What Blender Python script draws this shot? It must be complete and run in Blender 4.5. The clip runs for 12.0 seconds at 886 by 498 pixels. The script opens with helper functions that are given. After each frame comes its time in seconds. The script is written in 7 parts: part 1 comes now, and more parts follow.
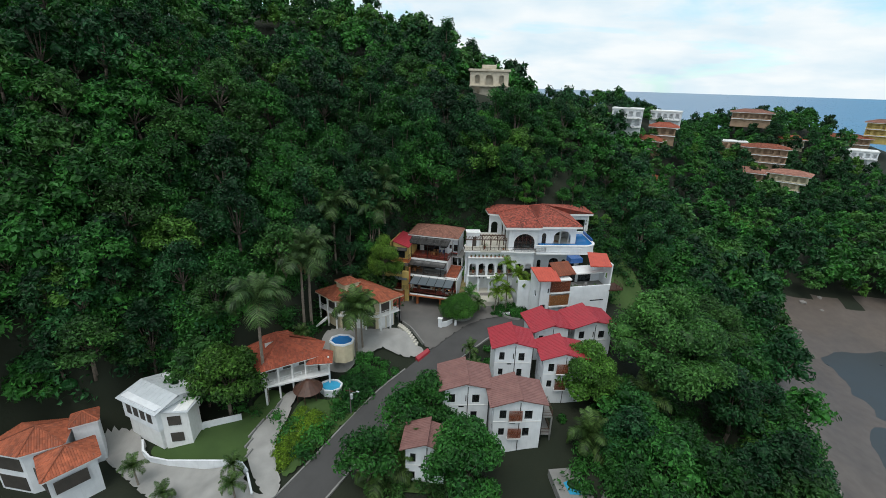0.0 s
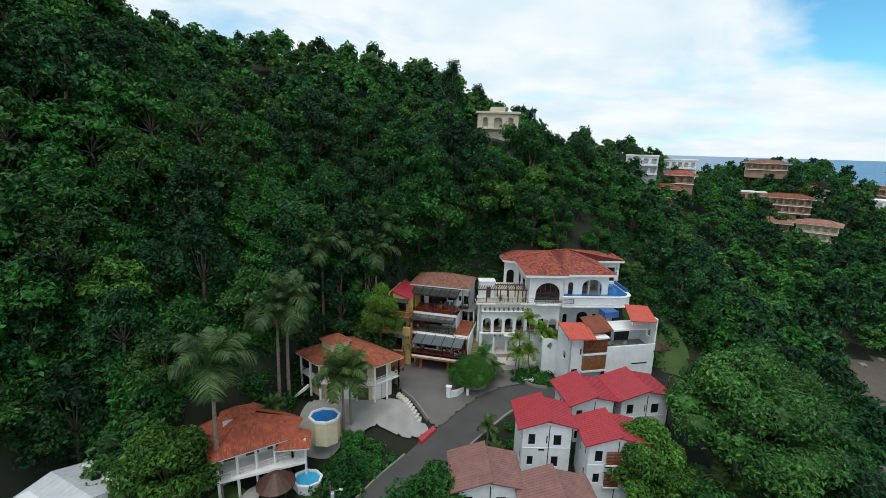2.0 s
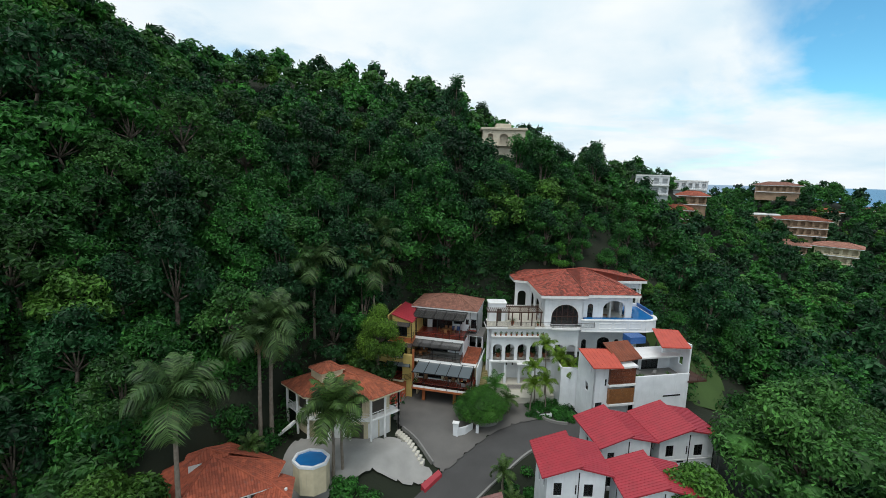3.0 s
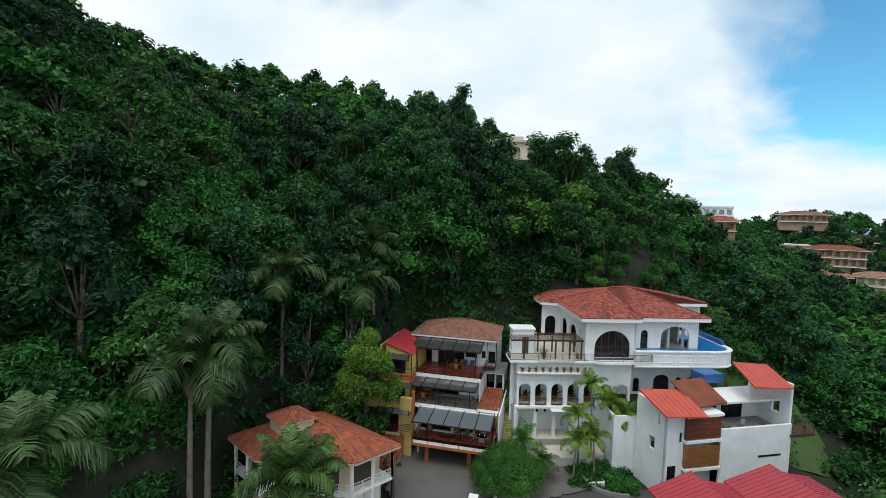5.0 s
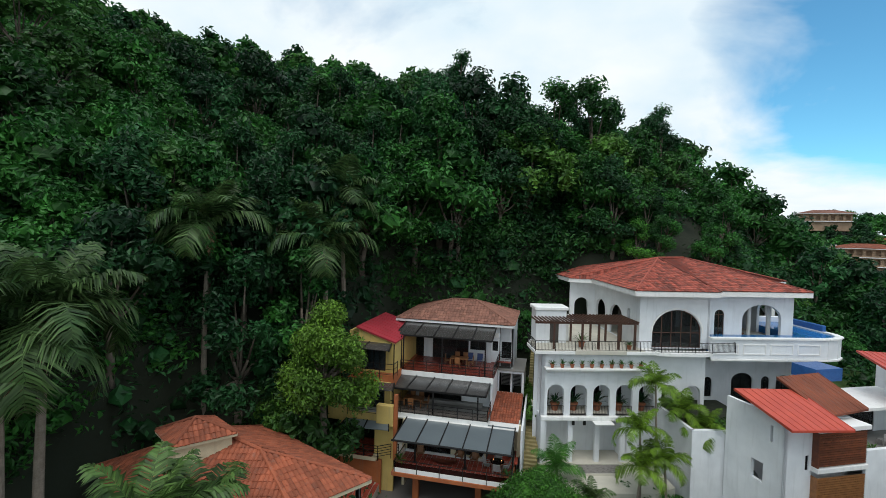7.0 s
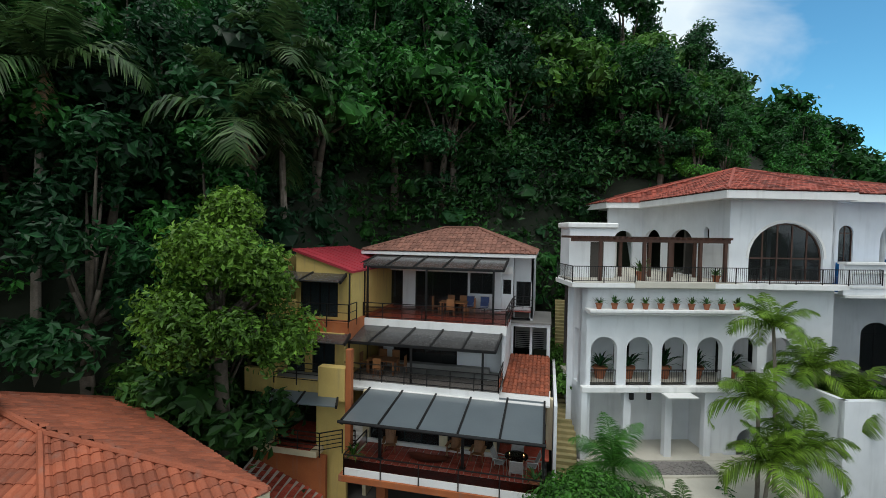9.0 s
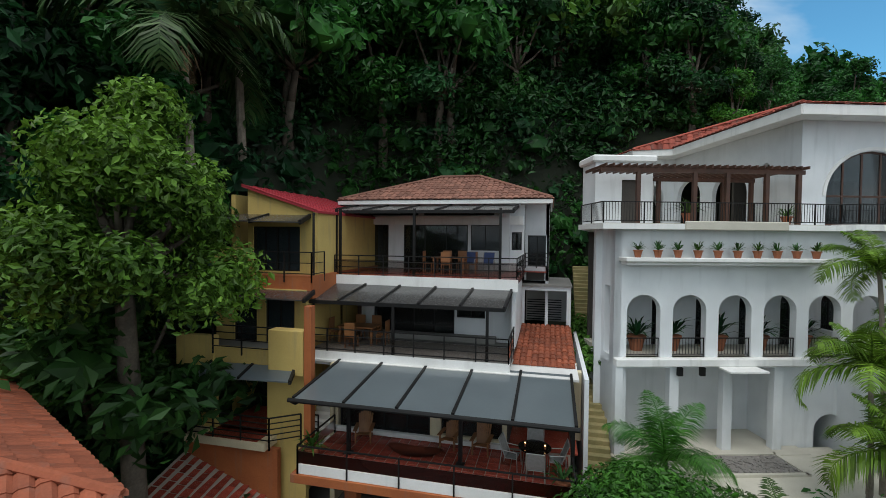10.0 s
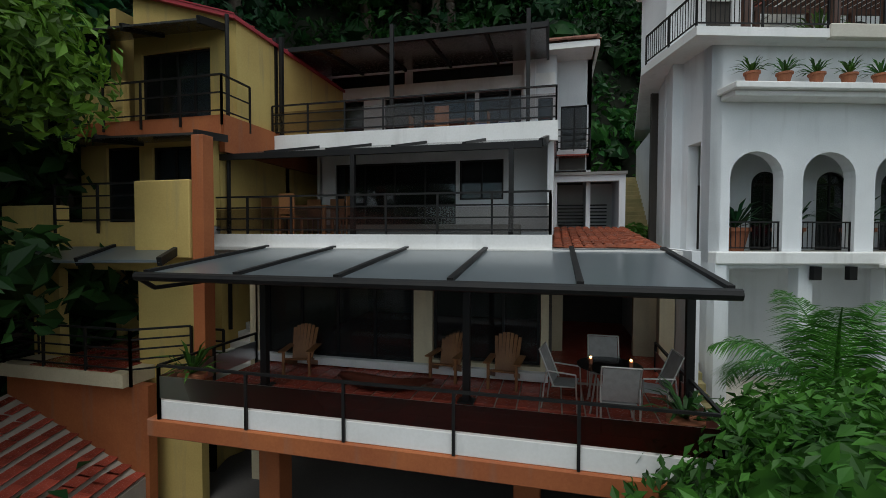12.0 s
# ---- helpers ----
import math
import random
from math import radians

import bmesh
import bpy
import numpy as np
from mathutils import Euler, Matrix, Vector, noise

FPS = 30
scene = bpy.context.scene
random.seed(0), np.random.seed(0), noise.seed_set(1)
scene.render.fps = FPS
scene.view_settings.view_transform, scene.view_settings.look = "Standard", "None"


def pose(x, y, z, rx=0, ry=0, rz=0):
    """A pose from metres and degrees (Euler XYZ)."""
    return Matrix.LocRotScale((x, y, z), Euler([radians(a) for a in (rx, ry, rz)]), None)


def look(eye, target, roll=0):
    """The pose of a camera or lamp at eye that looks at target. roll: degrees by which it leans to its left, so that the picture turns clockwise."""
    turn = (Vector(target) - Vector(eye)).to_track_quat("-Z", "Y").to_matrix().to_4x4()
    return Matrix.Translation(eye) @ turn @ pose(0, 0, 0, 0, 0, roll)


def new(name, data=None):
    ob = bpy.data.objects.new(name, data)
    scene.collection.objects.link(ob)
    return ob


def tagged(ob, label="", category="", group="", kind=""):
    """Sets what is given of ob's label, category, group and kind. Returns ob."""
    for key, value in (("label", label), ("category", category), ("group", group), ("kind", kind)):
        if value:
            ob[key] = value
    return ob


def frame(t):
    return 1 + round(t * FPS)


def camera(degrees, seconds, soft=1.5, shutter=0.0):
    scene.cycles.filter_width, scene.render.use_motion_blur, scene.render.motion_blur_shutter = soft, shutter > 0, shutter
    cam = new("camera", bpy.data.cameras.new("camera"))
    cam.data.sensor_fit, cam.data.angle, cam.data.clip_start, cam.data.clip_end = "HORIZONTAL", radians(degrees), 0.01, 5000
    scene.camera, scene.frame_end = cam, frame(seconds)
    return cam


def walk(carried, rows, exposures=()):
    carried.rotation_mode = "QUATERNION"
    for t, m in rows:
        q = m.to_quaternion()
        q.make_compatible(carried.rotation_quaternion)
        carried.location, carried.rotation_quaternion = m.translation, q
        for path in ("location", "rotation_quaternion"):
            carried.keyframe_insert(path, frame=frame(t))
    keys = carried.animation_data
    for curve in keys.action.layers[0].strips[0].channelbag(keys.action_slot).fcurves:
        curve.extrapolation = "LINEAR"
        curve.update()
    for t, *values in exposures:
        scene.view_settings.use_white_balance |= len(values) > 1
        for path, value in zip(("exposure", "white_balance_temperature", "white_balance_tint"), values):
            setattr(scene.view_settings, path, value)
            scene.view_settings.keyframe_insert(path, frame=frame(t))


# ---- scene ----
cam = camera(89.0, 12.0, soft=0.6)
# t, x, y, z, yaw, pitch, roll of the flight
ROWS = [
    (0.0, 1.841, -5.678, 37.420, 12.633, -20.644, 1.657),
    (0.5, 0.923, -2.648, 36.024, 12.878, -18.791, 1.576),
    (1.0, -0.000, 0.384, 34.482, 12.980, -16.921, 1.534),
    (1.5, -0.967, 3.466, 32.866, 13.050, -15.048, 1.507),
    (2.0, -1.993, 6.630, 31.218, 13.134, -13.191, 1.483),
    (2.5, -3.078, 9.894, 29.563, 13.242, -11.381, 1.461),
    (3.0, -4.206, 13.266, 27.909, 13.360, -9.651, 1.442),
    (5.0, -8.688, 27.653, 21.194, 13.524, -4.234, 1.445),
    (5.5, -9.678, 31.377, 19.449, 13.442, -3.392, 1.457),
    (6.0, -10.578, 35.098, 17.668, 13.324, -2.775, 1.460),
    (6.5, -11.379, 38.782, 15.858, 13.193, -2.366, 1.447),
    (7.0, -12.081, 42.398, 14.029, 13.073, -2.135, 1.410),
    (9.0, -14.073, 55.486, 6.950, 13.096, -1.975, 0.935),
    (9.5, -14.449, 58.246, 5.372, 13.254, -1.853, 0.751),
    (10.0, -14.809, 60.736, 3.920, 13.445, -1.639, 0.565),
    (10.5, -15.164, 62.923, 2.607, 13.639, -1.371, 0.395),
    (11.0, -15.511, 64.776, 1.434, 13.804, -1.158, 0.260),
    (11.5, -15.833, 66.261, 0.380, 13.918, -1.208, 0.179),
    (12.0, -16.092, 67.344, -0.597, 13.978, -1.860, 0.162),
]
walk(cam, [(t, pose(x, y, z, 0, 0, yaw) @ pose(0, 0, 0, 90 + pitch, 0, 0) @ pose(0, 0, 0, 0, 0, roll)) for t, x, y, z, yaw, pitch, roll in ROWS], [(0.0, 0.0), (7.0, 0.05), (9.0, 0.05), (10.5, -0.02), (12.0, -0.2)])

# ---- world, sun and light ----
world = bpy.data.worlds.new("sky")
scene.world = world
world.use_nodes = True
SUN_ELEV, SUN_AZ = 66.0, 186.0


def build_sky():
    nt = world.node_tree
    nd, ln = nt.nodes, nt.links
    nd.clear()
    out = nd.new("ShaderNodeOutputWorld")
    bg = nd.new("ShaderNodeBackground")
    bg.inputs[1].default_value = 0.107
    sky = nd.new("ShaderNodeTexSky")
    sky.sky_type = 'NISHITA'
    sky.sun_disc = False
    sky.sun_elevation, sky.sun_rotation = radians(SUN_ELEV), radians(SUN_AZ)
    sky.air_density, sky.dust_density, sky.ozone_density = 1.0, 0.3, 3.0
    tc = nd.new("ShaderNodeTexCoord")
    sep = nd.new("ShaderNodeSeparateXYZ")
    ln.new(tc.outputs["Generated"], sep.inputs[0])

    def math_node(op, a, b=None, c=None):
        n = nd.new("ShaderNodeMath")
        n.operation = op
        for i, v in enumerate((a, b, c)):
            if v is None:
                continue
            if isinstance(v, (int, float)):
                n.inputs[i].default_value = v
            else:
                ln.new(v, n.inputs[i])
        return n.outputs[0]

    # cloud deck: the direction laid onto a flat layer overhead
    up = math_node('ADD', math_node('MAXIMUM', sep.outputs[2], 0.0), 0.22)
    px = math_node('DIVIDE', sep.outputs[0], up)
    py = math_node('DIVIDE', sep.outputs[1], up)
    comb = nd.new("ShaderNodeCombineXYZ")
    ln.new(px, comb.inputs[0])
    ln.new(math_node('MULTIPLY', py, 1.0), comb.inputs[1])
    big = nd.new("ShaderNodeTexNoise")
    big.inputs["Scale"].default_value = 0.75
    big.inputs["Detail"].default_value = 7
    big.inputs["Roughness"].default_value = 0.55
    big.inputs["Distortion"].default_value = 0.5
    ln.new(comb.outputs[0], big.inputs["Vector"])
    # a clearer patch of sky towards the sea
    dot = nd.new("ShaderNodeVectorMath")
    dot.operation = 'DOT_PRODUCT'
    dot.inputs[1].default_value = Vector((0.56, 0.74, 0.36)).normalized()
    ln.new(tc.outputs["Generated"], dot.inputs[0])
    patch = math_node('MULTIPLY', math_node('MAXIMUM', math_node('SUBTRACT', dot.outputs["Value"], 0.93), 0.0), 4.6)
    cover = math_node('SUBTRACT', big.outputs["Fac"], patch)
    ramp = nd.new("ShaderNodeValToRGB")
    ramp.color_ramp.elements[0].position, ramp.color_ramp.elements[0].color = 0.26, (0, 0, 0, 1)
    ramp.color_ramp.elements[1].position, ramp.color_ramp.elements[1].color = 0.46, (1, 1, 1, 1)
    ln.new(cover, ramp.inputs[0])
    fine = nd.new("ShaderNodeTexNoise")
    fine.inputs["Scale"].default_value = 1.6
    fine.inputs["Detail"].default_value = 6
    ln.new(comb.outputs[0], fine.inputs["Vector"])
    shade = nd.new("ShaderNodeValToRGB")
    shade.color_ramp.elements[0].position, shade.color_ramp.elements[0].color = 0.3, (6.2, 7.8, 8.8, 1)
    shade.color_ramp.elements[1].position, shade.color_ramp.elements[1].color = 0.62, (8.7, 9.2, 9.4, 1)
    ln.new(fine.outputs["Fac"], shade.inputs[0])
    blue = nd.new("ShaderNodeMix")
    blue.data_type = 'RGBA'
    blue.blend_type = 'MULTIPLY'
    blue.inputs[0].default_value = 1.0
    ln.new(sky.outputs[0], blue.inputs[6])
    blue.inputs[7].default_value = (0.8, 1.5, 1.55, 1)
    mix = nd.new("ShaderNodeMix")
    mix.data_type = 'RGBA'
    ln.new(ramp.outputs[0], mix.inputs[0])
    ln.new(blue.outputs[2], mix.inputs[6])
    ln.new(shade.outputs[0], mix.inputs[7])
    ln.new(mix.outputs[2], bg.inputs[0])
    ln.new(bg.outputs[0], out.inputs[0])


build_sky()
sun_data = bpy.data.lights.new("sun", 'SUN')
sun_data.energy, sun_data.angle, sun_data.color = 1.5, radians(34), (1.0, 0.985, 0.95)
sun = new("sun", sun_data)
az, el = radians(SUN_AZ), radians(SUN_ELEV)
sun.matrix_world = look((0, 0, 80), (-math.sin(az) * math.cos(el), -math.cos(az) * math.cos(el), 80 - math.sin(el)))


# ---- materials ----
def material(name, c1, c2=None, rough=0.7, scale=3.0, fine=40.0, bump=0.15, dist=0.02, metal=0.0, spread=0.5, obrand=0.0, island=0.0, spec=0.5, stain=0.0, coat=0.0):
    m = bpy.data.materials.new(name)
    m.use_nodes = True
    nt = m.node_tree
    nd, ln = nt.nodes, nt.links
    bsdf = nd["Principled BSDF"]
    c2 = c2 or tuple(v * 0.75 for v in c1)
    tc = nd.new("ShaderNodeTexCoord")
    n1 = nd.new("ShaderNodeTexNoise")
    n1.inputs["Scale"].default_value, n1.inputs["Detail"].default_value = scale, 5
    n2 = nd.new("ShaderNodeTexNoise")
    n2.inputs["Scale"].default_value, n2.inputs["Detail"].default_value = fine, 4
    for n in (n1, n2):
        ln.new(tc.outputs["Object"], n.inputs["Vector"])
    add = nd.new("ShaderNodeMath")
    add.operation = 'MULTIPLY_ADD'
    ln.new(n2.outputs["Fac"], add.inputs[0])
    add.inputs[1].default_value = 0.45
    ln.new(n1.outputs["Fac"], add.inputs[2])
    last = add.outputs[0]
    ramp = nd.new("ShaderNodeMapRange")
    ramp.inputs[1].default_value, ramp.inputs[2].default_value = 0.72 - spread * 0.4, 0.72 + spread * 0.4
    ln.new(last, ramp.inputs[0])
    fac = ramp.outputs[0]
    mix = nd.new("ShaderNodeMix")
    mix.data_type = 'RGBA'
    mix.inputs[6].default_value, mix.inputs[7].default_value = (*c1, 1), (*c2, 1)
    ln.new(fac, mix.inputs[0])
    col = mix.outputs[2]
    if obrand or island:
        hsv = nd.new("ShaderNodeHueSaturation")
        ln.new(col, hsv.inputs["Color"])
        val = None
        for amount, kind in ((obrand, "ShaderNodeObjectInfo"), (island, "ShaderNodeNewGeometry")):
            if not amount:
                continue
            src = nd.new(kind)
            mr = nd.new("ShaderNodeMapRange")
            mr.inputs[3].default_value, mr.inputs[4].default_value = 1 - amount, 1 + amount
            ln.new(src.outputs["Random" if kind.endswith("Info") else "Random Per Island"], mr.inputs[0])
            if val is None:
                val = mr.outputs[0]
            else:
                mu = nd.new("ShaderNodeMath")
                mu.operation = 'MULTIPLY'
                ln.new(val, mu.inputs[0])
                ln.new(mr.outputs[0], mu.inputs[1])
                val = mu.outputs[0]
        ln.new(val, hsv.inputs["Value"])
        col = hsv.outputs[0]
    if stain:
        st = nd.new("ShaderNodeTexNoise")
        st.inputs["Scale"].default_value, st.inputs["Detail"].default_value = 1.0, 8
        mp = nd.new("ShaderNodeMapping")
        mp.inputs["Scale"].default_value = (3.2, 3.2, 0.35)
        ln.new(tc.outputs["Object"], mp.inputs[0])
        ln.new(mp.outputs[0], st.inputs["Vector"])
        rr = nd.new("ShaderNodeMapRange")
        rr.inputs[1].default_value, rr.inputs[2].default_value, rr.inputs[4].default_value = 0.56, 0.78, stain
        ln.new(st.outputs["Fac"], rr.inputs[0])
        sm = nd.new("ShaderNodeMix")
        sm.data_type = 'RGBA'
        sm.inputs[7].default_value = (0.16, 0.16, 0.14, 1)
        ln.new(rr.outputs[0], sm.inputs[0])
        ln.new(col, sm.inputs[6])
        col = sm.outputs[2]
    ln.new(col, bsdf.inputs["Base Color"])
    rn = nd.new("ShaderNodeMapRange")
    rn.inputs[3].default_value, rn.inputs[4].default_value = max(0.02, rough - 0.1), min(1.0, rough + 0.1)
    ln.new(n2.outputs["Fac"], rn.inputs[0])
    ln.new(rn.outputs[0], bsdf.inputs["Roughness"])
    bsdf.inputs["Metallic"].default_value = metal
    bsdf.inputs["Specular IOR Level"].default_value = spec
    bsdf.inputs["Coat Weight"].default_value = coat
    bsdf.inputs["Coat Roughness"].default_value = 0.12
    if bump:
        bp = nd.new("ShaderNodeBump")
        bp.inputs["Strength"].default_value, bp.inputs["Distance"].default_value = bump, dist
        ln.new(add.outputs[0], bp.inputs["Height"])
        ln.new(bp.outputs[0], bsdf.inputs["Normal"])
    return m


def leaf_material(name, dark, light, obrand=0.35):
    m = material(name, tuple(v * 0.75 for v in dark), tuple(v * 1.2 for v in light), rough=0.5, scale=0.14, fine=1.1, bump=0.0, spread=0.4, obrand=obrand, island=0.55, spec=0.3)
    nt = m.node_tree
    bsdf = nt.nodes["Principled BSDF"]
    tr = nt.nodes.new("ShaderNodeBsdfTranslucent")
    sh = nt.nodes.new("ShaderNodeMixShader")
    sh.inputs[0].default_value = 0.3
    nt.links.new(bsdf.inputs["Base Color"].links[0].from_socket, tr.inputs[0])
    nt.links.new(bsdf.outputs[0], sh.inputs[1])
    nt.links.new(tr.outputs[0], sh.inputs[2])
    nt.links.new(sh.outputs[0], nt.nodes["Material Output"].inputs[0])
    return m


def glass_material(name, tint, gloss_rough=0.03, clear=0.6):
    m = bpy.data.materials.new(name)
    m.use_nodes = True
    nt = m.node_tree
    nd, ln = nt.nodes, nt.links
    nd.remove(nd["Principled BSDF"])
    tp = nd.new("ShaderNodeBsdfTransparent")
    tp.inputs[0].default_value = (*tint, 1)
    df = nd.new("ShaderNodeBsdfDiffuse")
    df.inputs[0].default_value = (*[t * 0.08 for t in tint], 1)
    gl = nd.new("ShaderNodeBsdfGlossy")
    gl.inputs["Roughness"].default_value = gloss_rough
    fr = nd.new("ShaderNodeFresnel")
    fr.inputs[0].default_value = 1.38
    a = nd.new("ShaderNodeMixShader")
    a.inputs[0].default_value = clear
    ln.new(df.outputs[0], a.inputs[1])
    ln.new(tp.outputs[0], a.inputs[2])
    b = nd.new("ShaderNodeMixShader")
    ln.new(fr.outputs[0], b.inputs[0])
    ln.new(a.outputs[0], b.inputs[1])
    ln.new(gl.outputs[0], b.inputs[2])
    ln.new(b.outputs[0], nd["Material Output"].inputs[0])
    return m


M = dict(
    white=material("white_stucco", (0.80, 0.82, 0.84), (0.68, 0.70, 0.72), rough=0.85, scale=0.7, fine=30, bump=0.2, stain=0.16),
    trimwhite=material("white_trim", (0.84, 0.84, 0.83), (0.74, 0.74, 0.72), rough=0.6, scale=1.0, fine=20, bump=0.1, stain=0.2),
    cream=material("cream_plaster", (0.66, 0.58, 0.40), (0.55, 0.47, 0.32), rough=0.8, scale=1.2, fine=25, stain=0.3),
    sand=material("sand_plaster", (0.62, 0.56, 0.45), (0.5, 0.44, 0.34), rough=0.8, scale=0.8, fine=25, stain=0.3),
    yellow=material("ochre_plaster", (0.62, 0.46, 0.15), (0.52, 0.37, 0.12), rough=0.85, scale=0.9, fine=25, bump=0.2, stain=0.45),
    orange=material("burnt_orange_plaster", (0.42, 0.13, 0.04), (0.32, 0.09, 0.03), rough=0.8, scale=1.0, fine=25, bump=0.2, stain=0.45),
    black=material("black_painted_steel", (0.009, 0.009, 0.010), (0.015, 0.014, 0.013), rough=0.5, scale=4, fine=60, bump=0.05, spec=0.25),
    darkwood=material("dark_stained_wood", (0.05, 0.022, 0.014), (0.085, 0.035, 0.02), rough=0.55, scale=2, fine=30, bump=0.2),
    wood=material("honey_wood", (0.30, 0.13, 0.045), (0.2, 0.08, 0.028), rough=0.5, scale=3, fine=30, bump=0.15),
    slatwood=material("varnished_slat_wood", (0.20, 0.06, 0.025), (0.12, 0.035, 0.018), rough=0.5, scale=3, fine=30, bump=0.15, obrand=0.25),
    redtile=material("red_floor_tile", (0.40, 0.08, 0.05), (0.27, 0.052, 0.035), rough=0.25, scale=3, fine=30, bump=0.05, obrand=0.3),
    grout=material("pale_grout", (0.42, 0.36, 0.30), (0.34, 0.29, 0.24), rough=0.9, scale=3, fine=40),
    clay=material("orange_clay_roof_tile", (0.33, 0.088, 0.04), (0.21, 0.058, 0.028), rough=0.8, scale=0.8, fine=18, bump=0.3, obrand=0.3, island=0.25, stain=0.3),
    claybrown=material("brown_clay_roof_tile", (0.28, 0.13, 0.09), (0.2, 0.09, 0.065), rough=0.85, scale=1.2, fine=18, bump=0.3, obrand=0.3, island=0.25),
    clayred=material("weathered_red_roof_tile", (0.36, 0.075, 0.045), (0.14, 0.04, 0.03), rough=0.85, scale=1.5, fine=14, bump=0.35, obrand=0.3, island=0.5, stain=0.5, spread=0.8),
    clayrust=material("rust_red_roof_tile", (0.36, 0.085, 0.04), (0.26, 0.06, 0.032), rough=0.8, scale=0.9, fine=18, bump=0.3, island=0.25, stain=0.25),
    metalred=material("crimson_metal_roof", (0.40, 0.035, 0.05), (0.32, 0.03, 0.042), rough=0.5, scale=1.0, fine=20, bump=0.05, stain=0.2),
    metalbright=material("vermilion_metal_roof", (0.52, 0.08, 0.045), (0.42, 0.06, 0.035), rough=0.5, scale=1.0, fine=20, bump=0.05, stain=0.2),
    metalpink=material("faded_rose_metal_roof", (0.25, 0.125, 0.11), (0.19, 0.09, 0.08), rough=0.6, scale=1.0, fine=20, bump=0.1, stain=0.3),
    metalgrey=material("pale_grey_metal_roof", (0.55, 0.58, 0.6), (0.47, 0.5, 0.52), rough=0.5, scale=1.0, fine=20, bump=0.1, stain=0.25),
    asphalt=material("worn_asphalt", (0.075, 0.073, 0.071), (0.05, 0.048, 0.047), rough=0.85, scale=0.35, fine=30, bump=0.25, spread=0.8),
    concrete=material("pale_concrete", (0.27, 0.265, 0.25), (0.18, 0.175, 0.165), rough=0.85, scale=0.5, fine=25, bump=0.2, spread=0.7),
    paledrive=material("weathered_driveway_concrete", (0.36, 0.35, 0.33), (0.25, 0.245, 0.23), rough=0.85, scale=0.5, fine=25, bump=0.2, spread=0.7),
    darkconcrete=material("damp_grey_concrete", (0.15, 0.14, 0.13), (0.1, 0.095, 0.09), rough=0.8, scale=0.4, fine=25, bump=0.2, spread=0.8),
    limestone=material("cream_limestone_paving", (0.60, 0.57, 0.49), (0.5, 0.47, 0.4), rough=0.7, scale=0.8, fine=25, bump=0.1),
    gravel=material("grey_gravel", (0.3, 0.28, 0.26), (0.16, 0.15, 0.14), rough=0.9, scale=6, fine=30, bump=0.6),
    farochre=material("tawny_far_plaster", (0.44, 0.3, 0.2), (0.34, 0.22, 0.14), rough=0.85, scale=0.4, fine=6, stain=0.3),
    interior=material("shaded_room_plaster", (0.72, 0.71, 0.69), (0.62, 0.61, 0.59), rough=0.9, scale=1, fine=20),
    # darkroom: gloom of unlit rooms put into the colour; dark doors share it
    darkroom=material("dark_room_gloom", (0.07, 0.06, 0.05), (0.045, 0.04, 0.035), rough=0.7, scale=1, fine=20),
    curtain=material("pale_blue_curtain", (0.46, 0.54, 0.62), (0.38, 0.46, 0.54), rough=0.9, scale=5, fine=30, bump=0.3),
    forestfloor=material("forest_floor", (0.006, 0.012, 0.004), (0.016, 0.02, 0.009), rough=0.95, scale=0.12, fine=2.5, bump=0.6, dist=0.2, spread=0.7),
    grass=material("mown_grass", (0.05, 0.095, 0.02), (0.035, 0.07, 0.015), rough=0.95, scale=0.3, fine=14, bump=0.6, dist=0.05, spread=0.7),
    beach=material("wet_tidal_mud", (0.14, 0.11, 0.09), (0.075, 0.062, 0.055), rough=0.5, scale=0.05, fine=0.6, bump=0.5, dist=0.3, spread=0.7),
    bark=material("grey_bark", (0.16, 0.13, 0.1), (0.08, 0.065, 0.05), rough=0.9, scale=2, fine=14, bump=0.5, dist=0.05),
    palmbark=material("pale_palm_trunk", (0.26, 0.22, 0.18), (0.16, 0.13, 0.1), rough=0.9, scale=2, fine=14, bump=0.5, dist=0.04),
    deadfrond=material("dry_palm_leaf", (0.28, 0.19, 0.10), (0.18, 0.11, 0.055), rough=0.9, scale=3, fine=14, obrand=0.2),
    terracotta=material("terracotta_pot", (0.36, 0.13, 0.06), (0.27, 0.09, 0.045), rough=0.8, scale=4, fine=30),
    chairmesh=material("grey_chair_mesh", (0.32, 0.31, 0.3), (0.26, 0.25, 0.24), rough=0.8, scale=10, fine=80),
    chairframe=material("silver_chair_frame", (0.5, 0.48, 0.45), (0.42, 0.4, 0.38), rough=0.4, metal=0.6, scale=8, fine=60, bump=0.05),
    blueseat=material("navy_chair_fabric", (0.05, 0.08, 0.2), (0.04, 0.06, 0.15), rough=0.8, scale=8, fine=60),
    pooltile=material("blue_pool_mosaic", (0.03, 0.12, 0.34), (0.02, 0.08, 0.26), rough=0.3, scale=3, fine=40),
    poolrim=material("white_pool_rim", (0.75, 0.78, 0.8), (0.66, 0.69, 0.72), rough=0.6, scale=3, fine=30),
    stone=material("sea_rock", (0.16, 0.14, 0.12), (0.09, 0.08, 0.07), rough=0.9, scale=0.8, fine=8, bump=0.6, dist=0.1),
)
